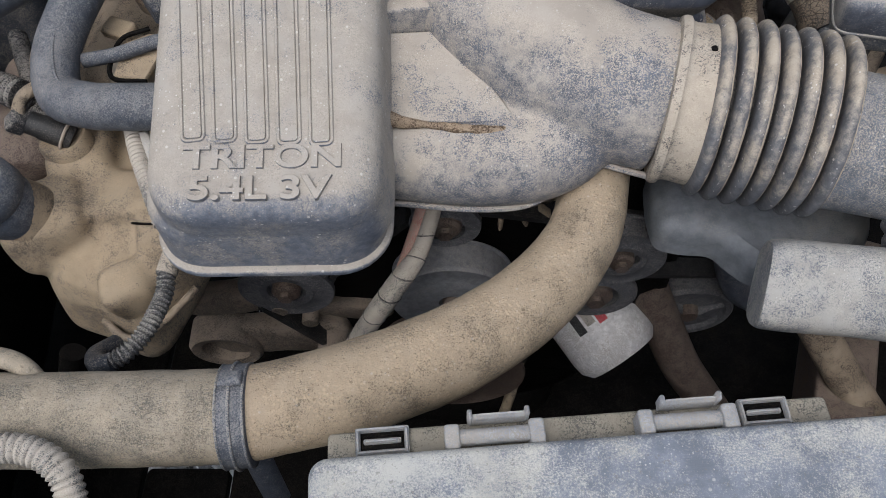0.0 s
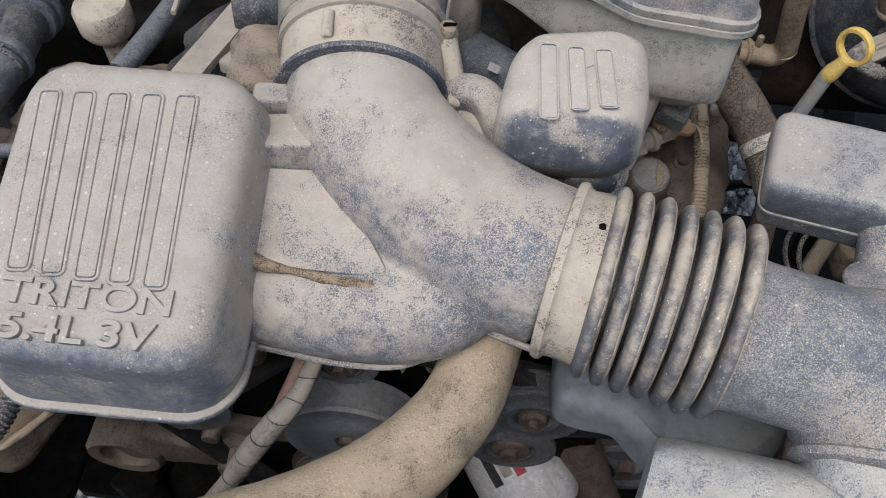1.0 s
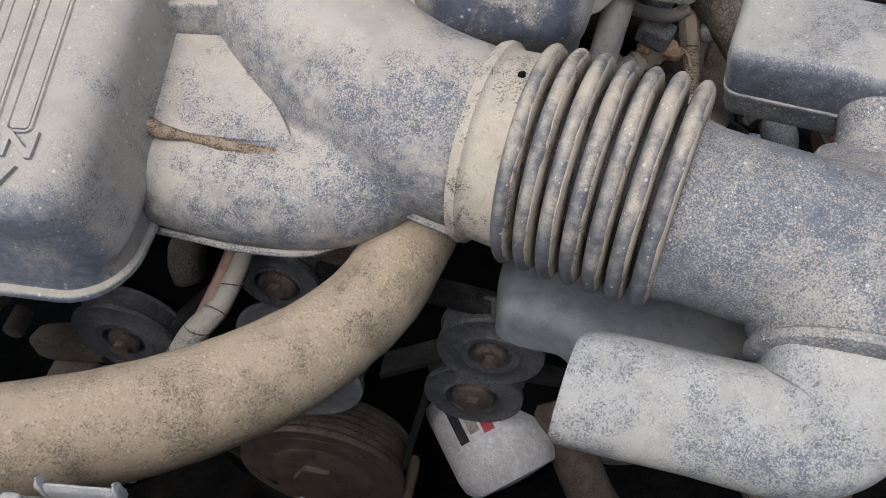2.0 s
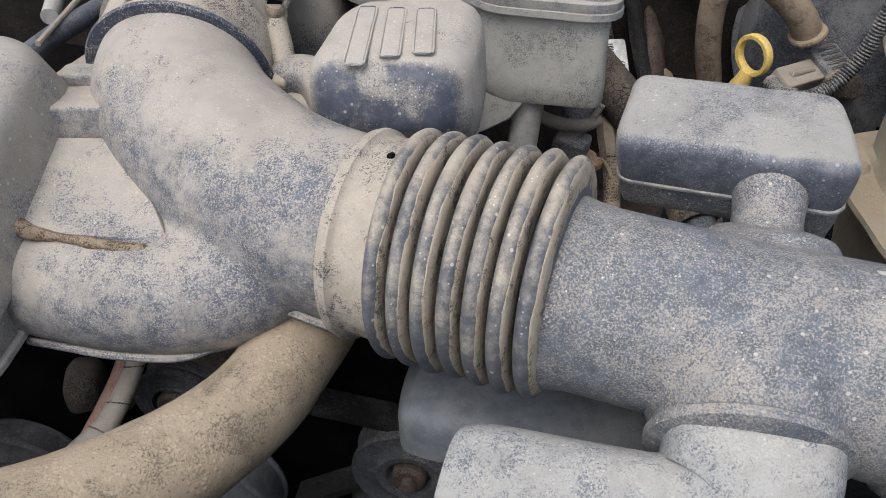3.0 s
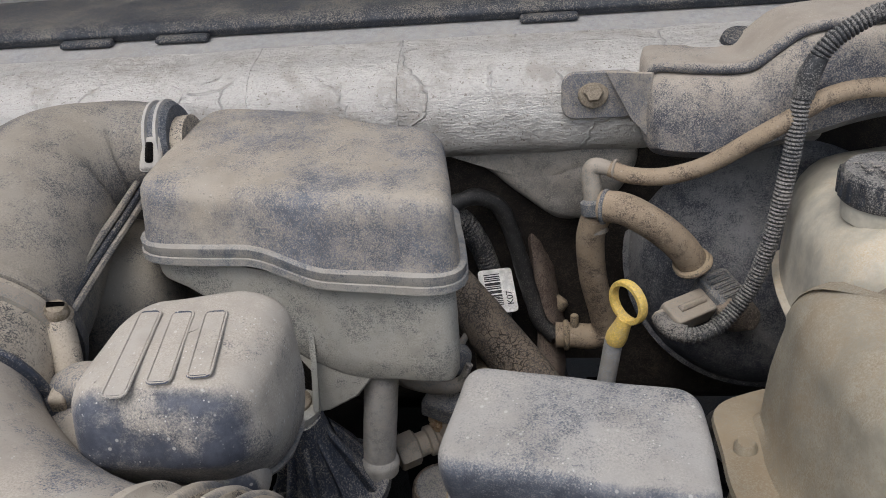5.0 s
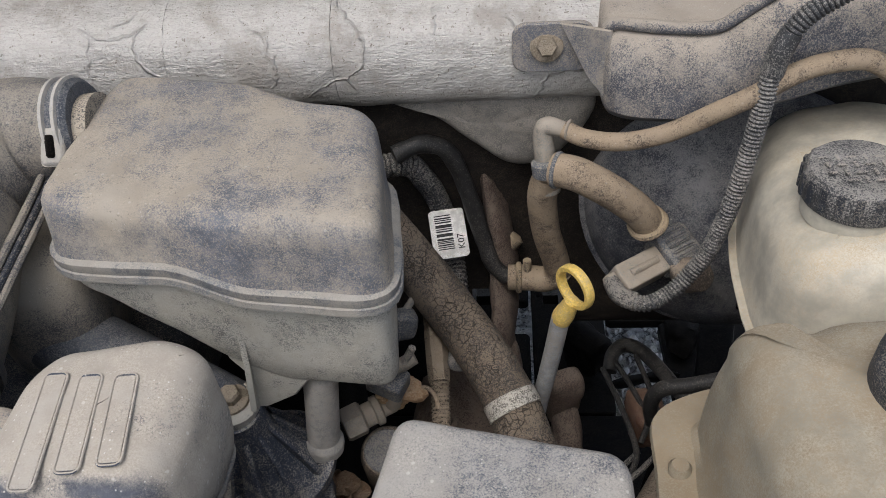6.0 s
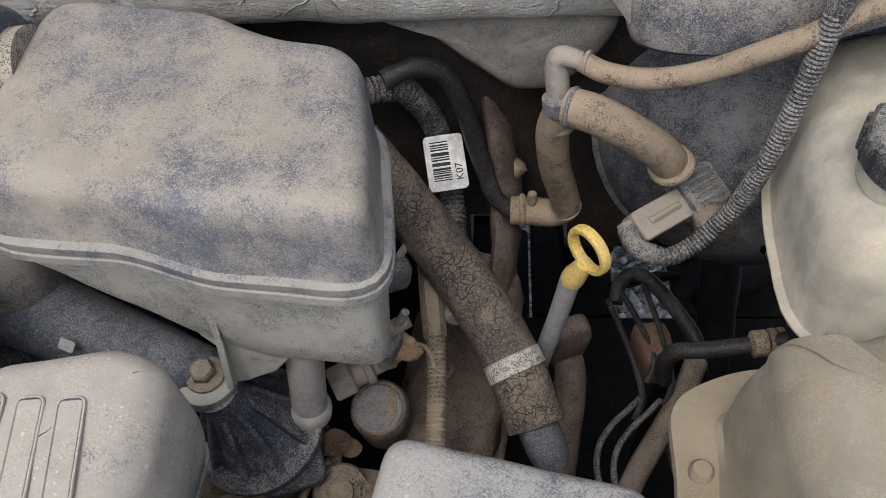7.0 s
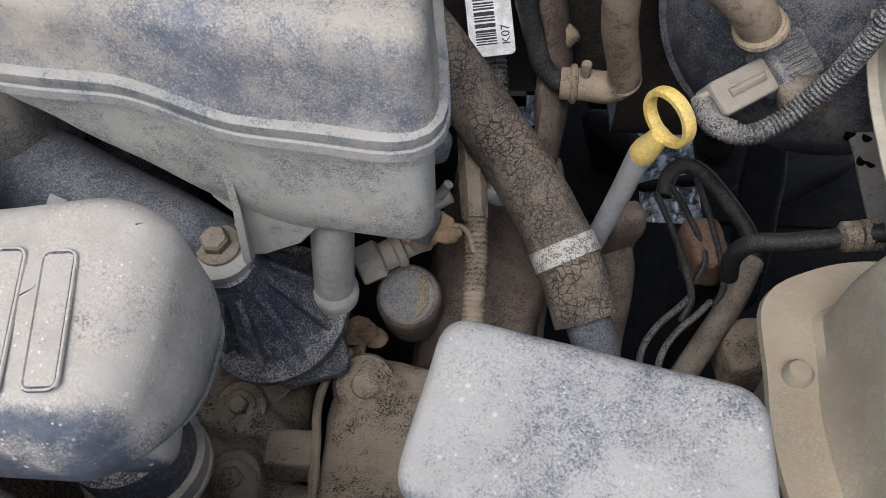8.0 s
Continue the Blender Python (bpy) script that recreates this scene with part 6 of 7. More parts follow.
# grey washer bottle below the bellows
washer = thing("lower_air_box", (0.275, 0.44, 0.90), "smooth blue-grey plastic box below the bellows", "plastic box")
WB = [(0.176, 0.425), (0.179, 0.396), (0.198, 0.390), (0.226, 0.388), (0.236, 0.374), (0.252, 0.357), (0.322, 0.357), (0.350, 0.386), (0.378, 0.475), (0.18, 0.475)]
part("shell", loft(WB, 0.02, [(0.006, lambda x, y: 0.896), (0.0, lambda x, y: 0.900), (0.0, lambda x, y: 0.925), (0.003, lambda x, y: 0.932), (0.009, lambda x, y: 0.936), (0.012, lambda x, y: 0.937 + (y - 0.4) * 0.1), (0.012, lambda x, y: 0.938 + (y - 0.4) * 0.15, 0.5)]), box_grey, washer)


# ---------------- right bank ----------------
vr = thing("valve_cover", (0.28, 0.58, 0.85), "brown oily cast rear valve cover below the heater hose", "valve cover")
part("rear_casting", lump((0.325, 0.79, 0.795), (0.09, 0.24, 0.13), 4, (0, 14, -6), 0.012, 30, 4), rust_metal, vr)

part("rail_bolt", lathe([(0.010, 0.0), (0.010, 0.004), (0.006, 0.005), (0.006, 0.011), (0.001, 0.012)], (0.318, 0.745, 0.862), (-0.1, -0.2, 1), 12), rust_metal, vr)
part("gasket_lip", sweep([(0.362, 0.69, 0.80), (0.370, 0.76, 0.80), (0.378, 0.84, 0.80), (0.375, 0.90, 0.80)], 0.006, 10, 24, rough=0.001), grimy_metal, vr)

# ---------------- clutter of the right bank, under the boxes ----------------
casting = thing("front_cover_casting", (0.17, 0.60, 0.84), "lumpy brown engine casting with bolt bosses", "casting")
cbm = lump((0.155, 0.605, 0.825), (0.10, 0.15, 0.05), 4, (0, 0, 0), 0.003, 40, 4)
for c, s, rt in (((0.165, 0.611, 0.850), (0.040, 0.040, 0.044), (0, 0, 0)), ((0.173, 0.564, 0.848), (0.038, 0.036, 0.044), (0, 0, 0)), ((0.130, 0.625, 0.850), (0.06, 0.07, 0.04), (0, 0, 20)), ((0.190, 0.600, 0.842), (0.05, 0.024, 0.036), (0, 0, -35)),
                 ((0.181, 0.636, 0.848), (0.032, 0.030, 0.040), (0, 0, 0)), ((0.148, 0.565, 0.840), (0.05, 0.04, 0.03), (0, 0, 0)), ((0.205, 0.545, 0.825), (0.05, 0.06, 0.04), (0, 0, 0))):
    lump(c, s, 3, rt, 0.002, 50, 3, bm=cbm)
part("body", fused(cbm, 0.0034, 3), brown_metal, casting)
part("square_boss", rbox(pose(0.203, 0.583, 0.845, -8, 6, 4), (0.032, 0.026, 0.026), 0.004, edge=0.004), brown_metal, casting)
for p, ax, r in (((0.167, 0.611, 0.871), (0.1, -0.3, 1), 0.0070), ((0.181, 0.635, 0.867), (0.1, -0.3, 1), 0.0080), ((0.173, 0.564, 0.868), (0.1, -0.4, 1), 0.0075), ((0.147, 0.659, 0.868), (0, -0.2, 1), 0.008)):
    part("boss", lathe([(0.0190, -0.030), (0.0180, -0.006), (0.0165, -0.0030), (0.001, -0.0028)], p, ax, 24), brown_metal, casting)
    part("washer", lathe([(r * 1.55, -0.003), (r * 1.6, 0.0008), (r * 1.45, 0.0022), (r * 0.9, 0.0026)], p, ax, 24), brown_metal, casting)
    part("bolt_head", lathe([(r * 0.98, 0.001), (r * 0.95, 0.0075), (r * 0.80, 0.0090), (0.001, 0.0091)], p, ax, 6), brown_metal, casting, sharp=25)
bankc = thing("bank_cover", (0.25, 0.60, 0.84), "brown oily cast cover with a raised rim and bolt boss", "engine cover")
bb = loft([(0.224, 0.53), (0.310, 0.53), (0.305, 0.655), (0.262, 0.662), (0.232, 0.655), (0.221, 0.62)], 0.012, [(0.0, lambda x, y: 0.79), (0.0, lambda x, y: 0.85), (0.004, lambda x, y: 0.860), (0.009, lambda x, y: 0.864), (0.014, lambda x, y: 0.866, 0.3)], wobble=0.002)
lump((0.252, 0.630, 0.858), (0.046, 0.044, 0.040), 3, (0, 0, 0), 0.0015, 60, 3, bm=bb)
part("casting", fused(bb, 0.0034, 3), brown_metal, bankc)
part("rim", sweep([(0.226, 0.540, 0.862), (0.222, 0.585, 0.866), (0.2185, 0.620, 0.868), (0.226, 0.645, 0.871), (0.236, 0.656, 0.872)], 0.0032, 8, 40, rough=0.0008), brown_metal, bankc)
part("bolt_head", lathe([(0.014, -0.003), (0.015, 0.001), (0.0095, 0.002), (0.009, 0.010), (0.006, 0.012), (0.001, 0.0122)], (0.250, 0.628, 0.879), (0.2, -0.4, 1), 12), brown_metal, bankc, sharp=35)
part("boss", lathe([(0.0225, -0.030), (0.0215, -0.008), (0.0195, -0.0035), (0.001, -0.003)], (0.250, 0.629, 0.878), (0.2, -0.4, 1), 28), brown_metal, bankc)

canister = thing("solenoid_can", (0.282, 0.695, 0.885), "grey round solenoid can with a creased flat top", "solenoid")
part("can", lathe([(0.023, -0.06), (0.0235, -0.01), (0.0225, -0.003), (0.0205, 0.0), (0.001, 0.0005)], (0.273, 0.691, 0.893), (0.05, -0.35, 1), 32), grimy_metal, canister)
part("top_disc", lathe([(0.0185, 0.0), (0.0185, 0.0012), (0.0175, 0.0016), (0.0165, 0.0010), (0.001, 0.0012)], (0.2725, 0.690, 0.8935), (0.05, -0.35, 1), 32), can_paint, canister)
part("crease", slab([(0.2790, 0.6745, 0.8895), (0.2860, 0.683, 0.8920), (0.2870, 0.697, 0.8965), (0.2800, 0.706, 0.8995)], 0.0016), tan_metal, canister, "tan stain ridge across the can top")

pressure = thing("pressure_sensor", (0.262, 0.702, 0.93), "grey stepped sensor plug beside the pipe", "sensor")
part("nut", lathe([(0.013, -0.012), (0.0145, -0.01), (0.0145, 0.004), (0.012, 0.006)], (0.252, 0.694, 0.928), (0.9, 0.5, 0.1), 6), grey_plug, pressure)
part("stem", lathe([(0.010, 0.006), (0.010, 0.014), (0.0125, 0.015), (0.0125, 0.020), (0.008, 0.022), (0.008, 0.032)], (0.252, 0.694, 0.928), (0.9, 0.5, 0.1), 16), grey_plug, pressure)
part("nozzle", lathe([(0.007, 0.0), (0.008, 0.004), (0.006, 0.016)], (0.281, 0.706, 0.934), (0.2, -0.2, 0.9), 14), grey_plug, pressure)
one("taped_joint", lump((0.286, 0.711, 0.942), (0.042, 0.021, 0.020), 2.3, (0, 10, 15), 0.0055, 110, 4), orange_tape, "crinkled orange-brown tape round a wire joint", "tape")
one("wire", sweep([(0.300, 0.714, 0.943), (0.308, 0.716, 0.941), (0.314, 0.712, 0.936), (0.317, 0.704, 0.930)], 0.0018, 8, 20), tan_hose, "thin brown wire leaving the taped joint", "wire")

loom = thing("upright_loom", (0.316, 0.74, 0.93), "dusty wrapped wiring loom hanging beside the heater hose", "wiring loom")
part("wrap", sweep([(0.308, 0.800, 0.965), (0.311, 0.775, 0.955), (0.314, 0.750, 0.944), (0.317, 0.728, 0.934)], [0.0085, 0.009, 0.0095, 0.009], 6, 16, rough=0.0006), brown_metal, loom)
part("sleeve", sweep([(0.317, 0.728, 0.934), (0.319, 0.70, 0.920), (0.319, 0.672, 0.906), (0.318, 0.64, 0.888)], 0.0075, 14, 260, pitch=0.0035, depth=0.0012), brown_metal, loom)
part("clip", lump((0.333, 0.745, 0.944), (0.020, 0.018, 0.018), 3, (0, 0, 0), 0.002), slate_plug, loom)
one("wire_plug", rbox(pose(0.279, 0.705, 0.955, 10, 10, -20), (0.030, 0.022, 0.018), 0.003), slate_plug, "dark wire plug under the pale vacuum line", "connector")
one("plug_wire", sweep([(0.285, 0.703, 0.972), (0.294, 0.70, 0.985), (0.303, 0.70, 1.003)], 0.0030, 8, 14), loom_grey, "thin pale wire rising from the plug", "wire")
one("thin_rod", sweep([(0.288, 0.770, 0.975), (0.300, 0.784, 0.988), (0.309, 0.796, 1.0)], 0.0032, 8, 12), grey_plug, "thin pale rod behind the box corner", "rod")
one("wire_plug", lump((0.285, 0.762, 0.968), (0.026, 0.022, 0.026), 4, (0, 20, 30), 0.002), slate_plug, "small dark wire plug behind the box corner", "connector")
one("vacuum_wire", sweep([(0.222, 0.70, 1.014), (0.236, 0.70, 1.000), (0.261, 0.70, 0.986), (0.288, 0.70, 0.983), (0.303, 0.705, 0.988)], 0.0058, 12, 30), grey_plug, "short pale vacuum line below the box", "hose")

# rear wiring: corrugated loom with the tag, black tape loom
one("wire_conduit", sweep([(0.262, 0.878, 1.05), (0.286, 0.890, 1.044), (0.298, 0.902, 1.02), (0.306, 0.912, 0.995), (0.314, 0.914, 0.962), (0.322, 0.886, 0.926), (0.326, 0.850, 0.905), (0.33, 0.82, 0.89)], 0.0105, 14, 420, pitch=0.0046, depth=0.002), loom_black, "dark corrugated wire conduit carrying the paper tag", "conduit")
one("taped_loom", sweep([(0.278, 0.87, 1.066), (0.300, 0.880, 1.070), (0.322, 0.888, 1.058), (0.334, 0.890, 1.03), (0.343, 0.889, 0.995), (0.351, 0.883, 0.962), (0.360, 0.876, 0.937), (0.374, 0.870, 0.925)], 0.0082, 12, 60, rough=0.0016), belt_rubber, "black taped wiring loom along the firewall", "wiring loom")
one("plug_stub", lathe([(0.009, -0.015), (0.009, 0.004), (0.0105, 0.006), (0.0105, 0.014), (0.006, 0.017)], (0.372, 0.905, 0.935), (0.5, 0.3, 0.6), 16), tan_metal, "stubby dusty plug on the firewall", "plug")
one("heat_shield", sweep([(0.350, 0.93, 1.05), (0.360, 0.925, 1.00), (0.368, 0.905, 0.94), (0.370, 0.875, 0.89), (0.362, 0.835, 0.84)], [0.012, 0.018, 0.022, 0.022, 0.02], 18, 24, flat=0.5, rough=0.003), rust_metal, "curved brown heat shield beside the loom", "heat shield")

# brake and steering lines low on the driver's side
shaft = thing("steering_shaft", (0.49, 0.72, 0.68), "dark jointed steering shaft low in the bay", "shaft")
part("shaft", sweep([(0.56, 0.88, 0.70), (0.52, 0.80, 0.67), (0.47, 0.68, 0.62)], 0.013, 14, 10), shaded_dark_metal, shaft)
part("joint", lump((0.55, 0.86, 0.695), (0.040, 0.050, 0.040), 4, (20, 10, 20), 0.004, 50, 3), shaded_dark_metal, shaft)
one("brake_hose", sweep([(0.559, 0.7, 0.975), (0.542, 0.702, 0.967), (0.512, 0.705, 0.955), (0.492, 0.71, 0.945), (0.486, 0.713, 0.925), (0.49, 0.715, 0.9)], 0.0062, 14, 30), belt_rubber, "thick black brake hose into a ribbed union", "hose")
one("hose_union", lathe([(0.0065, 0), (0.0095, 0.002), (0.0095, 0.011), (0.0075, 0.012), (0.0100, 0.013), (0.0100, 0.017), (0.0075, 0.018), (0.0100, 0.019), (0.0100, 0.023), (0.007, 0.025)], (0.536, 0.702, 0.966), (1, 0.05, 0.12), 20), tan_metal, "ribbed dusty hose union", "union")
one("brake_hose", sweep([(0.478, 0.872, 0.792), (0.483, 0.890, 0.800), (0.496, 0.900, 0.803), (0.512, 0.893, 0.802), (0.530, 0.865, 0.80), (0.549, 0.830, 0.792), (0.553, 0.805, 0.775)], 0.0075, 12, 40), belt_rubber, "bent black hose over the brake lines", "hose")
for x0, y0, x1, y1 in ((0.470, 0.869, 0.492, 0.766), (0.482, 0.883, 0.507, 0.804), (0.507, 0.887, 0.520, 0.781)):
    one("brake_line", sweep([(x0, y0, 0.80), ((x0 + x1) / 2 + 0.002, (y0 + y1) / 2, 0.80), (x1, y1, 0.796), (x1 - 0.008, y1 - 0.02, 0.785)], 0.0030, 8, 20), belt_rubber, "straight thin black brake line", "brake line", "brake lines")
for dx, dy in ((0.0, 0.0), (0.014, -0.006)):
    one("brake_line", sweep([(0.494 + dx, 0.768 + dy, 0.792), (0.480 + dx, 0.752 + dy, 0.795), (0.463 + dx, 0.735 + dy, 0.795), (0.450 + dx, 0.715 + dy, 0.79), (0.449 + dx, 0.692 + dy, 0.78), (0.462 + dx, 0.665 + dy, 0.765)], 0.0028, 8, 30), loom_black, "thin bent grey brake line", "brake line", "brake lines")
one("return_hose", sweep([(0.547, 0.806, 0.79), (0.530, 0.772, 0.785), (0.508, 0.738, 0.78), (0.478, 0.692, 0.77), (0.455, 0.64, 0.75)], 0.0105, 14, 24), grimy_metal, "dark grimy return hose crossing the lines", "hose")

one("solenoid_block", lump((0.510, 0.825, 0.775), (0.036, 0.055, 0.05), 3.5, (0, 0, 10), 0.004, 60), rust_red, "small rust-red valve block among the lines", "valve")
one("valve_block", lump((0.540, 0.735, 0.755), (0.045, 0.05, 0.05), 5, (0, 0, 10), 0.003), brown_metal, "dusty valve block below the reservoir", "valve")
one("dip_bracket", lump((0.422, 0.770, 0.87), (0.032, 0.022, 0.07), 4, (10, 0, 20), 0.003), rust_metal, "rusty bracket beside the dipstick tube", "bracket")
one("manifold_pipe", sweep([(0.420, 0.775, 0.87), (0.425, 0.75, 0.83), (0.418, 0.71, 0.79), (0.41, 0.65, 0.72)], [0.012, 0.014, 0.014, 0.014], 18, 20, rough=0.001), rust_metal, "brown exhaust pipe below the dipstick", "pipe")
fb_plate = thing("firewall_bracket", (0.58, 0.80, 0.92), "perforated dusty steel bracket under the reservoir", "bracket")
part("plate", slab([(0.57, 0.842, 0.94), (0.603, 0.848, 0.95), (0.61, 0.755, 0.9), (0.592, 0.766, 0.9), (0.581, 0.815, 0.925)], 0.004), steel_panel, fb_plate)
for x, y in ((0.30, 0.2), (0.62, 0.35), (0.80, 0.62), (0.55, 0.75)):
    p = Vector((0.57, 0.842, 0.94)).lerp(Vector((0.592, 0.766, 0.9)), x).lerp(Vector((0.603, 0.848, 0.95)), y * 0.5)
    part("hole", lathe([(0.0036, -0.0030), (0.0036, 0.0032), (0.001, 0.0033)], p, (0, -0.2, 1), 14), shaded_dark_metal, fb_plate)
one("booster_boss", lump((0.528, 0.80, 0.985), (0.036, 0.03, 0.024), 3, (0, 0, 10), 0.004), grimy_metal, "small lumpy fitting below the booster", "fitting")

# ---------------- clutter of the left bank ----------------
rear_l = thing("cylinder_head", (-0.28, 0.70, 0.86), "brown grimy cylinder head behind the tan cover", "cylinder head")
part("casting", lump((-0.28, 0.70, 0.865), (0.22, 0.22, 0.12), 5, (0, -8, 0), 0.008, 26, 4), brown_metal, rear_l)
# dark block added to close a gap onto the ground behind
part("rear_fill", lump((-0.27, 0.82, 0.87), (0.30, 0.14, 0.22), 5, (0, 0, 0), 0.008, 26, 4), shaded_dark_metal, rear_l)
part("boss", lump((-0.285, 0.595, 0.925), (0.07, 0.05, 0.04), 3.5, (0, -10, 15), 0.004, 40, 3), tan_metal, rear_l)
plate = thing("tan_bracket", (-0.268, 0.545, 0.985), "rounded tan bracket with a folded dark edge", "bracket")
part("plate", slab([(-0.287, 0.520, 0.985), (-0.258, 0.515, 0.985), (-0.248, 0.545, 0.990), (-0.262, 0.568, 0.992), (-0.284, 0.558, 0.990)], 0.006), tan_metal, plate)
part("edge", sweep([(-0.256, 0.512, 0.988), (-0.288, 0.518, 0.989), (-0.288, 0.558, 0.994), (-0.264, 0.572, 0.996)], 0.0022, 8, 24), shaded_dark_metal, plate)
part("tab", rbox(pose(-0.300, 0.590, 0.975, 10, 0, -25), (0.030, 0.020, 0.012), 0.003), tan_metal, plate)
one("injector_rail", rbox(pose(-0.262, 0.600, 1.000, 0, 0, 32), (0.020, 0.062, 0.018), 0.005), black_plastic, "black injector rail end between hose and cover", "fuel rail")
one("wire_conduit", sweep([(-0.272, 0.500, 0.978), (-0.258, 0.455, 0.970), (-0.240, 0.415, 0.962), (-0.226, 0.385, 0.952)], 0.0075, 12, 120, pitch=0.0040, depth=0.0014), loom_grey, "tan dusty conduit along the cover edge", "conduit")
one("pale_strip", rbox(pose(-0.242, 0.445, 0.968, 8, 0, 28), (0.010, 0.050, 0.006), 0.002), silver_tube, "pale grey plastic strip beside the cover", "strip")
tee_l = thing("breather_tee", (-0.315, 0.67, 1.03), "black plastic breather tee with flanges", "hose fitting")
part("body", sweep([(-0.328, 0.74, 1.03), (-0.322, 0.68, 1.03), (-0.317, 0.64, 1.03), (-0.313, 0.610, 1.03)], [0.022, 0.0185, 0.019, 0.020], 20, 20), black_plastic, tee_l)
for c, r in (((-0.3132, 0.613, 1.03), 0.0230), ((-0.3215, 0.674, 1.03), 0.0255), ((-0.3230, 0.688, 1.03), 0.0275)):
    part("flange", lathe([(r - 0.005, -0.0045), (r - 0.001, -0.004), (r, 0.0), (r - 0.001, 0.004), (r - 0.005, 0.0045)], c, (0.08, -1, 0), 28), rubber_hose, tee_l)
part("branch", sweep([(-0.318, 0.646, 1.03), (-0.332, 0.638, 1.03), (-0.344, 0.628, 1.03)], [0.017, 0.019, 0.0205], 18, 10), black_plastic, tee_l)
part("branch_collar", lathe([(0.019, -0.004), (0.0235, -0.003), (0.0235, 0.003), (0.019, 0.004)], (-0.338, 0.633, 1.03), (-0.8, -0.6, 0), 28), rubber_hose, tee_l)
one("breather_hose", sweep([(-0.339, 0.632, 1.03), (-0.362, 0.612, 1.03), (-0.392, 0.588, 1.027), (-0.43, 0.556, 1.015), (-0.47, 0.52, 0.99)], 0.0205, 20, 26), rubber_hose, "smooth grey-black hose leaving the breather tee", "hose")
one("breather_hose", sweep([(-0.365, 0.702, 1.04), (-0.388, 0.676, 1.04), (-0.42, 0.645, 1.03), (-0.47, 0.60, 1.00)], 0.0165, 18, 20), rubber_hose, "short blue-black hose with a tan joint", "hose")
one("tan_joint", lump((-0.352, 0.712, 1.045), (0.05, 0.036, 0.036), 2.6, (0, 0, -35), 0.001), collar_rubber, "rounded tan hose joint", "joint")
one("loose_hose", sweep([(-0.345, 0.62, 0.985), (-0.362, 0.60, 0.975), (-0.372, 0.575, 0.96), (-0.37, 0.55, 0.94)], 0.015, 16, 24, rough=0.0012), brown_metal, "short brown hose below the breather tee", "hose")
one("ribbed_boot", sweep([(-0.43, 0.55, 0.95), (-0.405, 0.54, 0.955), (-0.385, 0.53, 0.955)], 0.014, 16, 60, pitch=0.006, depth=0.003), loom_black, "dark ribbed boot beside the valve cover", "boot")
one("fuel_rail_pipe", sweep([(-0.206, 0.60, 1.038), (-0.194, 0.64, 1.045), (-0.179, 0.70, 1.055), (-0.164, 0.76, 1.06), (-0.149, 0.84, 1.06)], 0.0095, 16, 20), rubber_hose, "blue-black pipe running back beside the cover", "pipe")
one("flat_bar", slab([(-0.168, 0.60, 1.032), (-0.141, 0.60, 1.032), (-0.083, 0.78, 1.055), (-0.110, 0.785, 1.055)], 0.008), grey_plug, "flat dusty grey bar sloping behind the cover", "bar")
one("bar_block", rbox(pose(-0.118, 0.640, 1.025, 0, 0, -20), (0.014, 0.034, 0.014), 0.003), grey_plug, "small dusty clip block on the bar", "clip")
manif = thing("intake_manifold", (-0.02, 0.70, 0.96), "dusty black intake manifold behind the cover", "manifold")
part("plenum", lump((-0.03, 0.70, 0.955), (0.30, 0.28, 0.10), 5, (0, 0, 0), 0.004, 18, 4), black_plastic, manif)
for i in range(4):
    part("runner", sweep([(-0.20, 0.60 + 0.05 * i, 0.955), (-0.15, 0.60 + 0.05 * i, 0.992), (-0.08, 0.605 + 0.05 * i, 1.004), (-0.02, 0.61 + 0.05 * i, 1.0)], 0.022, 18, 20), black_plastic, manif)
one("small_pipe", sweep([(-0.315, 0.535, 0.992), (-0.285, 0.538, 0.996), (-0.255, 0.548, 1.0), (-0.22, 0.56, 1.0)], 0.0065, 12, 16), rubber_hose, "thin blue-grey pipe into the engine cover", "pipe")
one("injector_plug", rbox(pose(-0.245, 0.575, 0.985, 30, 20, 35), (0.020, 0.045, 0.020), 0.004), grey_plug, "grey injector plug beside the cover", "connector")
one("injector_block", lump((-0.285, 0.565, 0.955), (0.055, 0.05, 0.03), 4, (0, 0, 15), 0.003, 60, 3), grey_plug, "dusty moulded plug block on the valve cover", "connector")
one("round_button", lathe([(0.020, -0.02), (0.021, 0.0), (0.018, 0.004), (0.001, 0.005)], (-0.282, 0.648, 0.985), (0, -0.2, 1), 24), tan_metal, "round dusty cap on the valve cover", "cap")
for i, pts in enumerate((((-0.42, 0.62, 0.95), (-0.39, 0.56, 0.94), (-0.37, 0.53, 0.93), (-0.35, 0.50, 0.945)), ((-0.45, 0.58, 0.93), (-0.41, 0.55, 0.93), (-0.38, 0.53, 0.93), (-0.36, 0.51, 0.93)))):
    one("wire_conduit", sweep(pts, 0.0085, 12, 160, pitch=0.005, depth=0.002), loom_black, "dark wire conduit across the valve cover", "conduit")
one("rusty_bracket", lump((-0.40, 0.54, 0.90), (0.08, 0.12, 0.06), 3, (0, 0, 20), 0.01, 30, 3), rust_metal, "rusty brown bracket beside the valve cover", "bracket")
one("hose_loop", sweep([(-0.36, 0.246, 0.985), (-0.315, 0.247, 0.99), (-0.285, 0.243, 0.99), (-0.268, 0.230, 0.98), (-0.266, 0.215, 0.95)], 0.0072, 12, 26), sleeve_mat, "pale dusty hose looping behind the radiator hose", "hose")
one("wire_conduit", sweep([(-0.33, 0.165, 1.0), (-0.28, 0.175, 1.005), (-0.25, 0.177, 1.003), (-0.228, 0.165, 0.995), (-0.218, 0.14, 0.98)], 0.009, 12, 160, pitch=0.0045, depth=0.0018), loom_grey, "pale corrugated conduit in front of the radiator hose", "conduit")
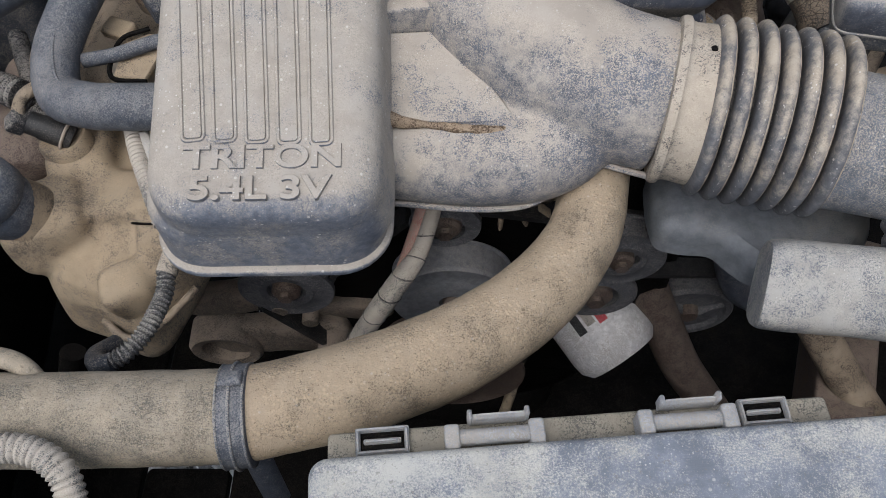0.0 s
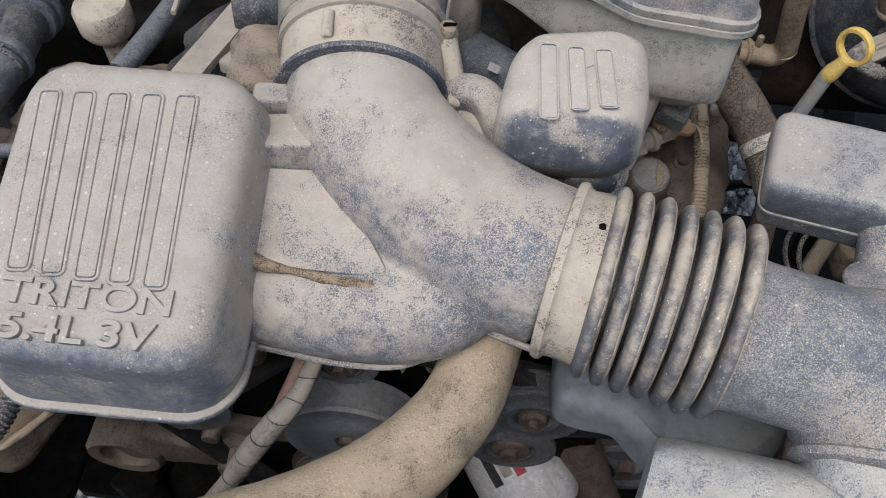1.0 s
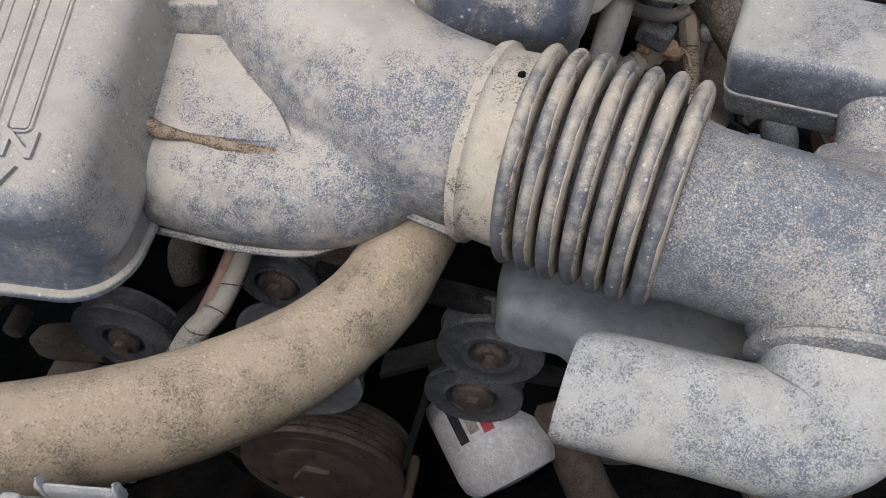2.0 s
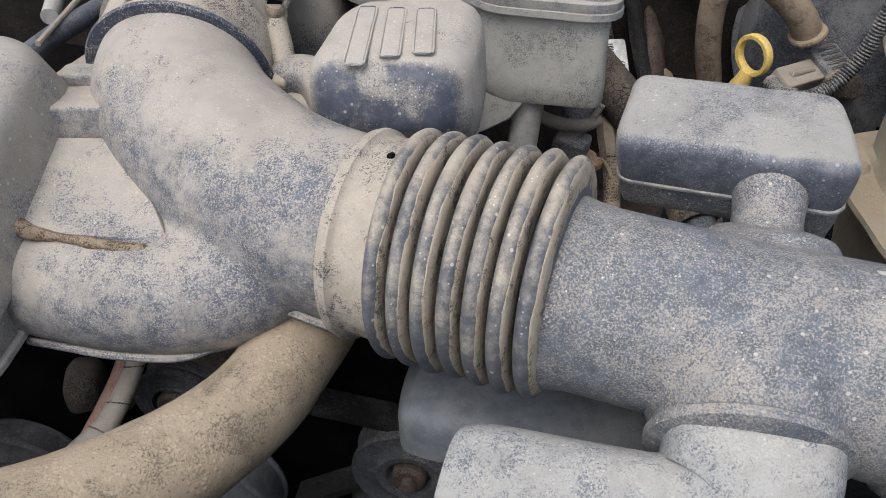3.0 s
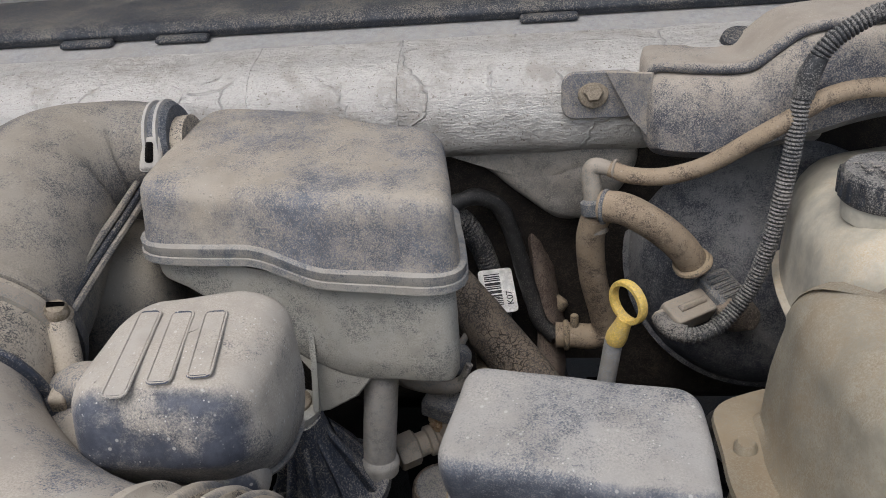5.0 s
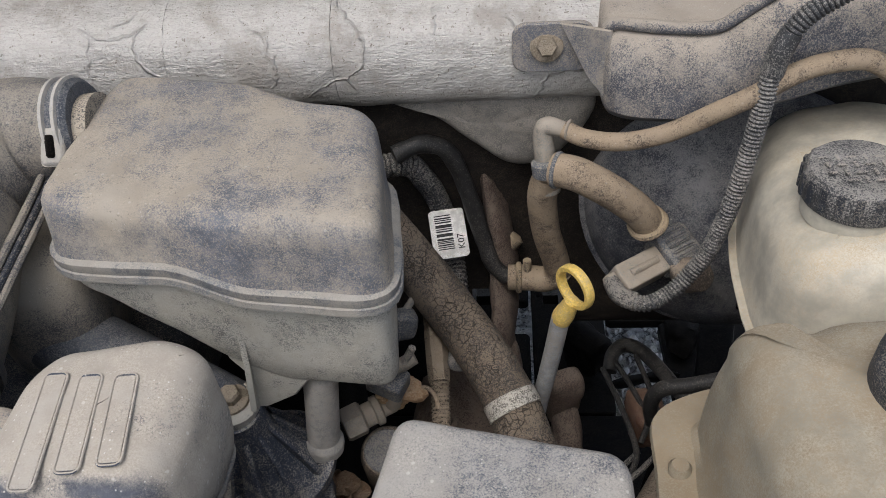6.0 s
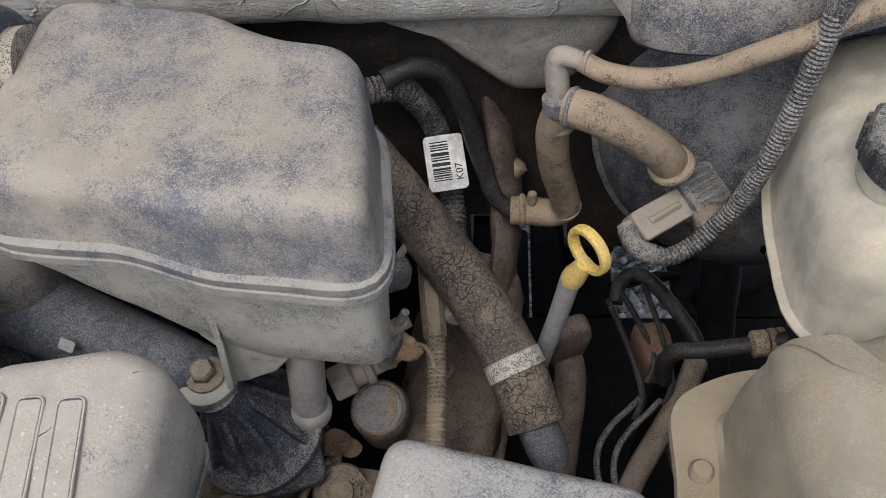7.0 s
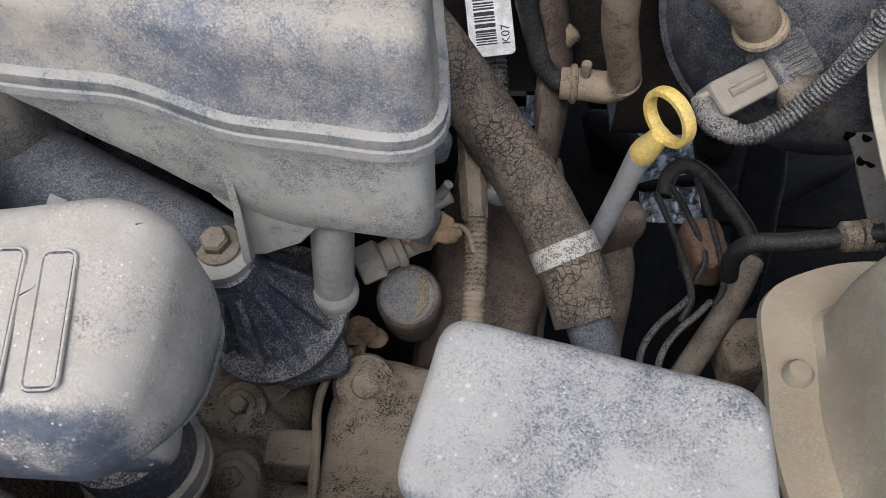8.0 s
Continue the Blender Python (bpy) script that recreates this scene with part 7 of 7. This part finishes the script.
one("clamp_leg", sweep([(-0.134, 0.212, 0.94), (-0.132, 0.205, 0.90), (-0.130, 0.20, 0.84)], 0.010, 10, 10, flat=0.5), rubber_hose, "dark plastic leg below the hose clamp", "bracket")
one("shroud_edge", rbox(pose(-0.15, 0.10, 0.985, 0, 0, 0), (0.11, 0.09, 0.02), 0.02, edge=0.006), pale_grey, "smooth grey shroud edge at the nose", "shroud")
one("coolant_tube", sweep([(0.10, 0.50, 0.62), (0.085, 0.46, 0.50), (0.06, 0.42, 0.42), (0.03, 0.40, 0.36)], 0.007, 10, 16), tan_metal, "thin dusty tube hanging below the filter", "tube")
one("frame_rail", rbox(pose(0.44, 0.30, 0.46, 0, 0, -20), (0.07, 0.75, 0.10), 0.01), rust_metal, "dull brown chassis rail low in the bay", "frame rail")
one("chassis_tube", sweep([(0.41, 0.50, 0.66), (0.50, 0.42, 0.55), (0.62, 0.35, 0.42)], 0.022, 16, 12), brown_metal, "brown steel tube sloping down the bay", "tube")
one("lower_hose", sweep([(0.295, 0.50, 0.80), (0.305, 0.49, 0.755), (0.325, 0.485, 0.70), (0.36, 0.49, 0.66)], [0.02, 0.019, 0.017, 0.016], 16, 16), rubber_hose, "short dark hose with a metal end", "hose")

# dark lumps added low behind the firewall to break up the gravel gap
hub = thing("dark_gap_lumps", (0.55, 1.30, 0.40), "dark lumps added low behind the firewall round the gravel gap", "hub carrier")
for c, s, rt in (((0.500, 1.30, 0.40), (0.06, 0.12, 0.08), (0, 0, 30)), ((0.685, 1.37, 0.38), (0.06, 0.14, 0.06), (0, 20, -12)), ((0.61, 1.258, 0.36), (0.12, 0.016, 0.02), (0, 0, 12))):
    part("casting", lump(c, s, 2.6, rt, 0.016, 22, 3), shaded_dark_metal, hub)

# dark lumps added to fill the far left of the bay and hide ground
one("side_fill", lump((-0.60, 0.36, 0.72), (0.22, 0.60, 0.36), 5, (0, 0, 4), 0.006, 12, 4), shaded_dark_metal, "dark lump added to fill the passenger side of the bay", "wheel arch")
one("bulkhead_fill", lump((-0.60, 0.86, 0.90), (0.24, 0.16, 0.34), 6, (0, 0, 0), 0.005, 14, 4), black_plastic, "black lump added to fill the bulkhead corner", "heater box")
one("cover_side_fill", lump((-0.44, 0.62, 0.80), (0.12, 0.22, 0.12), 4, (0, 12, 8), 0.010, 22, 4), rust_metal, "rust-brown lump added to fill the gap beside the valve cover", "heat shield")
one("strut_tube", sweep([(-0.40, 0.30, 0.62), (-0.37, 0.33, 0.74), (-0.35, 0.35, 0.80)], 0.012, 12, 10), shaded_dark_metal, "dark tube below the valve cover", "tube")
# two dark lumps added so the opening onto the gravel looks irregular
one("gap_lump_cross", lump((0.76, 1.22, 0.42), (0.26, 0.05, 0.05), 4, (0, 10, 35), 0.006, 30, 3), shaded_dark_metal, "dark crosswise lump added over the gravel gap", "suspension arm")
one("gap_lump_long", lump((0.665, 1.10, 0.55), (0.05, 0.34, 0.05), 4, (20, 0, -12), 0.006, 30, 3), shaded_dark_metal, "dark long lump added over the gravel gap", "suspension link")

# pieces beside the throttle, under the rear air hose
one("wire_conduit", sweep([(-0.284, 0.848, 1.06), (-0.279, 0.898, 1.065), (-0.254, 0.91, 1.07), (-0.242, 0.945, 1.07)], 0.0062, 12, 160, pitch=0.0045, depth=0.0016), loom_grey, "dusty grey conduit beside the throttle", "conduit")
one("throttle_pipe", sweep([(-0.22, 0.75, 1.05), (-0.239, 0.811, 1.06), (-0.222, 0.848, 1.07)], 0.0085, 14, 20), silver_tube, "bent grey metal pipe beside the throttle", "pipe")
one("throttle_rod", sweep([(-0.174, 0.658, 1.06), (-0.181, 0.771, 1.075)], 0.0026, 8, 6), grey_plug, "thin straight rod beside the throttle", "rod")
throttle = thing("throttle_casting", (-0.085, 0.64, 1.0), "grimy cast throttle body under the rear air hose", "throttle body")
part("casting", lump((-0.085, 0.655, 1.015), (0.085, 0.11, 0.06), 4, (0, 8, 10), 0.005, 40, 4), grimy_metal, throttle)
part("motor", lathe([(0.018, -0.03), (0.020, -0.026), (0.020, 0.026), (0.016, 0.030)], (-0.100, 0.690, 1.052), (1, 0.3, 0), 24), black_plastic, throttle)

# dry leaves caught beside the solenoid can
def dry_leaf(place, size, turn):
    """A curled, crumpled leaf with a thickness."""
    m = Matrix.Translation(place) @ pose(0, 0, 0, *turn)
    rows = []
    for side in (0.0, 0.0007):
        for i in range(9):
            u = i / 8 - 0.5
            half = 0.34 * math.cos(math.pi * u * 0.96) ** 0.7
            rows.append([m @ (Vector((u, v * half, 1.1 * v * v * half + 0.5 * u * u + 0.16 * noise.noise(Vector((u * 5, v * 3, size * 900))))) * size + Vector((0, 0, side))) for v in (np.linspace(-1, 1, 9) if side == 0.0 else np.linspace(1, -1, 9))])
    return skin(bmesh.new(), [a + b for a, b in zip(rows[:9], rows[9:])])


leaf_brown = surface("dry_leaf", (0.20, 0.125, 0.075), (0.30, 0.22, 0.15), 0.35, 0.2, scale=120, specks=0.0, bump=0.6)
for place, size, turn in (((0.236, 0.668, 0.872), 0.030, (20, 15, 40)), ((0.243, 0.657, 0.868), 0.026, (-30, 10, 110)), ((0.229, 0.676, 0.868), 0.024, (10, -35, 75)), ((0.247, 0.672, 0.866), 0.022, (35, 25, 5)), ((0.238, 0.648, 0.864), 0.020, (15, -20, 150))):
    one("dry_leaf", dry_leaf(place, size, turn), leaf_brown, "curled brown dry leaf caught on the engine", "leaf", "dry leaves on the engine")

# loose stones of the gravel where it shows past the engine
def stones(spots):
    rng = np.random.default_rng(7)
    verts, faces = [], []
    for cx, cy, w, d, n in spots:
        for _ in range(n):
            x, y, r = cx + (rng.random() - 0.5) * w, cy + (rng.random() - 0.5) * d, 0.006 + 0.008 * rng.random() ** 1.5
            k, s, up = len(verts), 1 + 0.9 * (rng.random(3) - 0.5), 0.008 + 0.022 * rng.random()
            for dx, dy, dz in ((1, 0, 0), (0, 1, 0), (-1, 0, 0), (0, -1, 0), (0.35, 0.3, 0.8), (-0.4, -0.2, 0.75), (0, 0, -0.7)):
                verts.append((x + dx * r * s[0], y + dy * r * s[1], up + dz * r * s[2] * (0.8 + 0.4 * rng.random())))
            faces += [(k, k + 1, k + 4), (k + 1, k + 2, k + 5), (k + 1, k + 5, k + 4), (k + 2, k + 3, k + 5), (k + 3, k, k + 4), (k + 3, k + 4, k + 5), (k + 1, k, k + 6), (k + 2, k + 1, k + 6), (k + 3, k + 2, k + 6), (k, k + 3, k + 6)]
    me = bpy.data.meshes.new("gravel_stones")
    me.from_pydata(verts, [], faces)
    me.materials.append(stone_mat)
    return tagged(new("gravel_stones", me), "pale broken gravel stones lying on the ground", "gravel", kind="stuff")


stone_mat = surface("gravel_stone", (0.50, 0.49, 0.48), (0.80, 0.79, 0.77), 0.5, 0.0, scale=90, specks=0.0, contrast=1.4)
stones([(-0.49, 0.60, 0.34, 0.26, 620), (0.71, 1.58, 0.40, 0.50, 1100), (0.39, 1.80, 0.20, 0.30, 350)])
# dark ragged lump added to roughen the edge of the gap to the gravel
one("gap_edge_lump", lump((-0.335, 0.515, 0.36), (0.09, 0.05, 0.05), 2.6, (0, 0, -25), 0.012, 30, 3), shaded_dark_metal, "dark ragged lump added at the edge of the gravel gap", "splash guard")
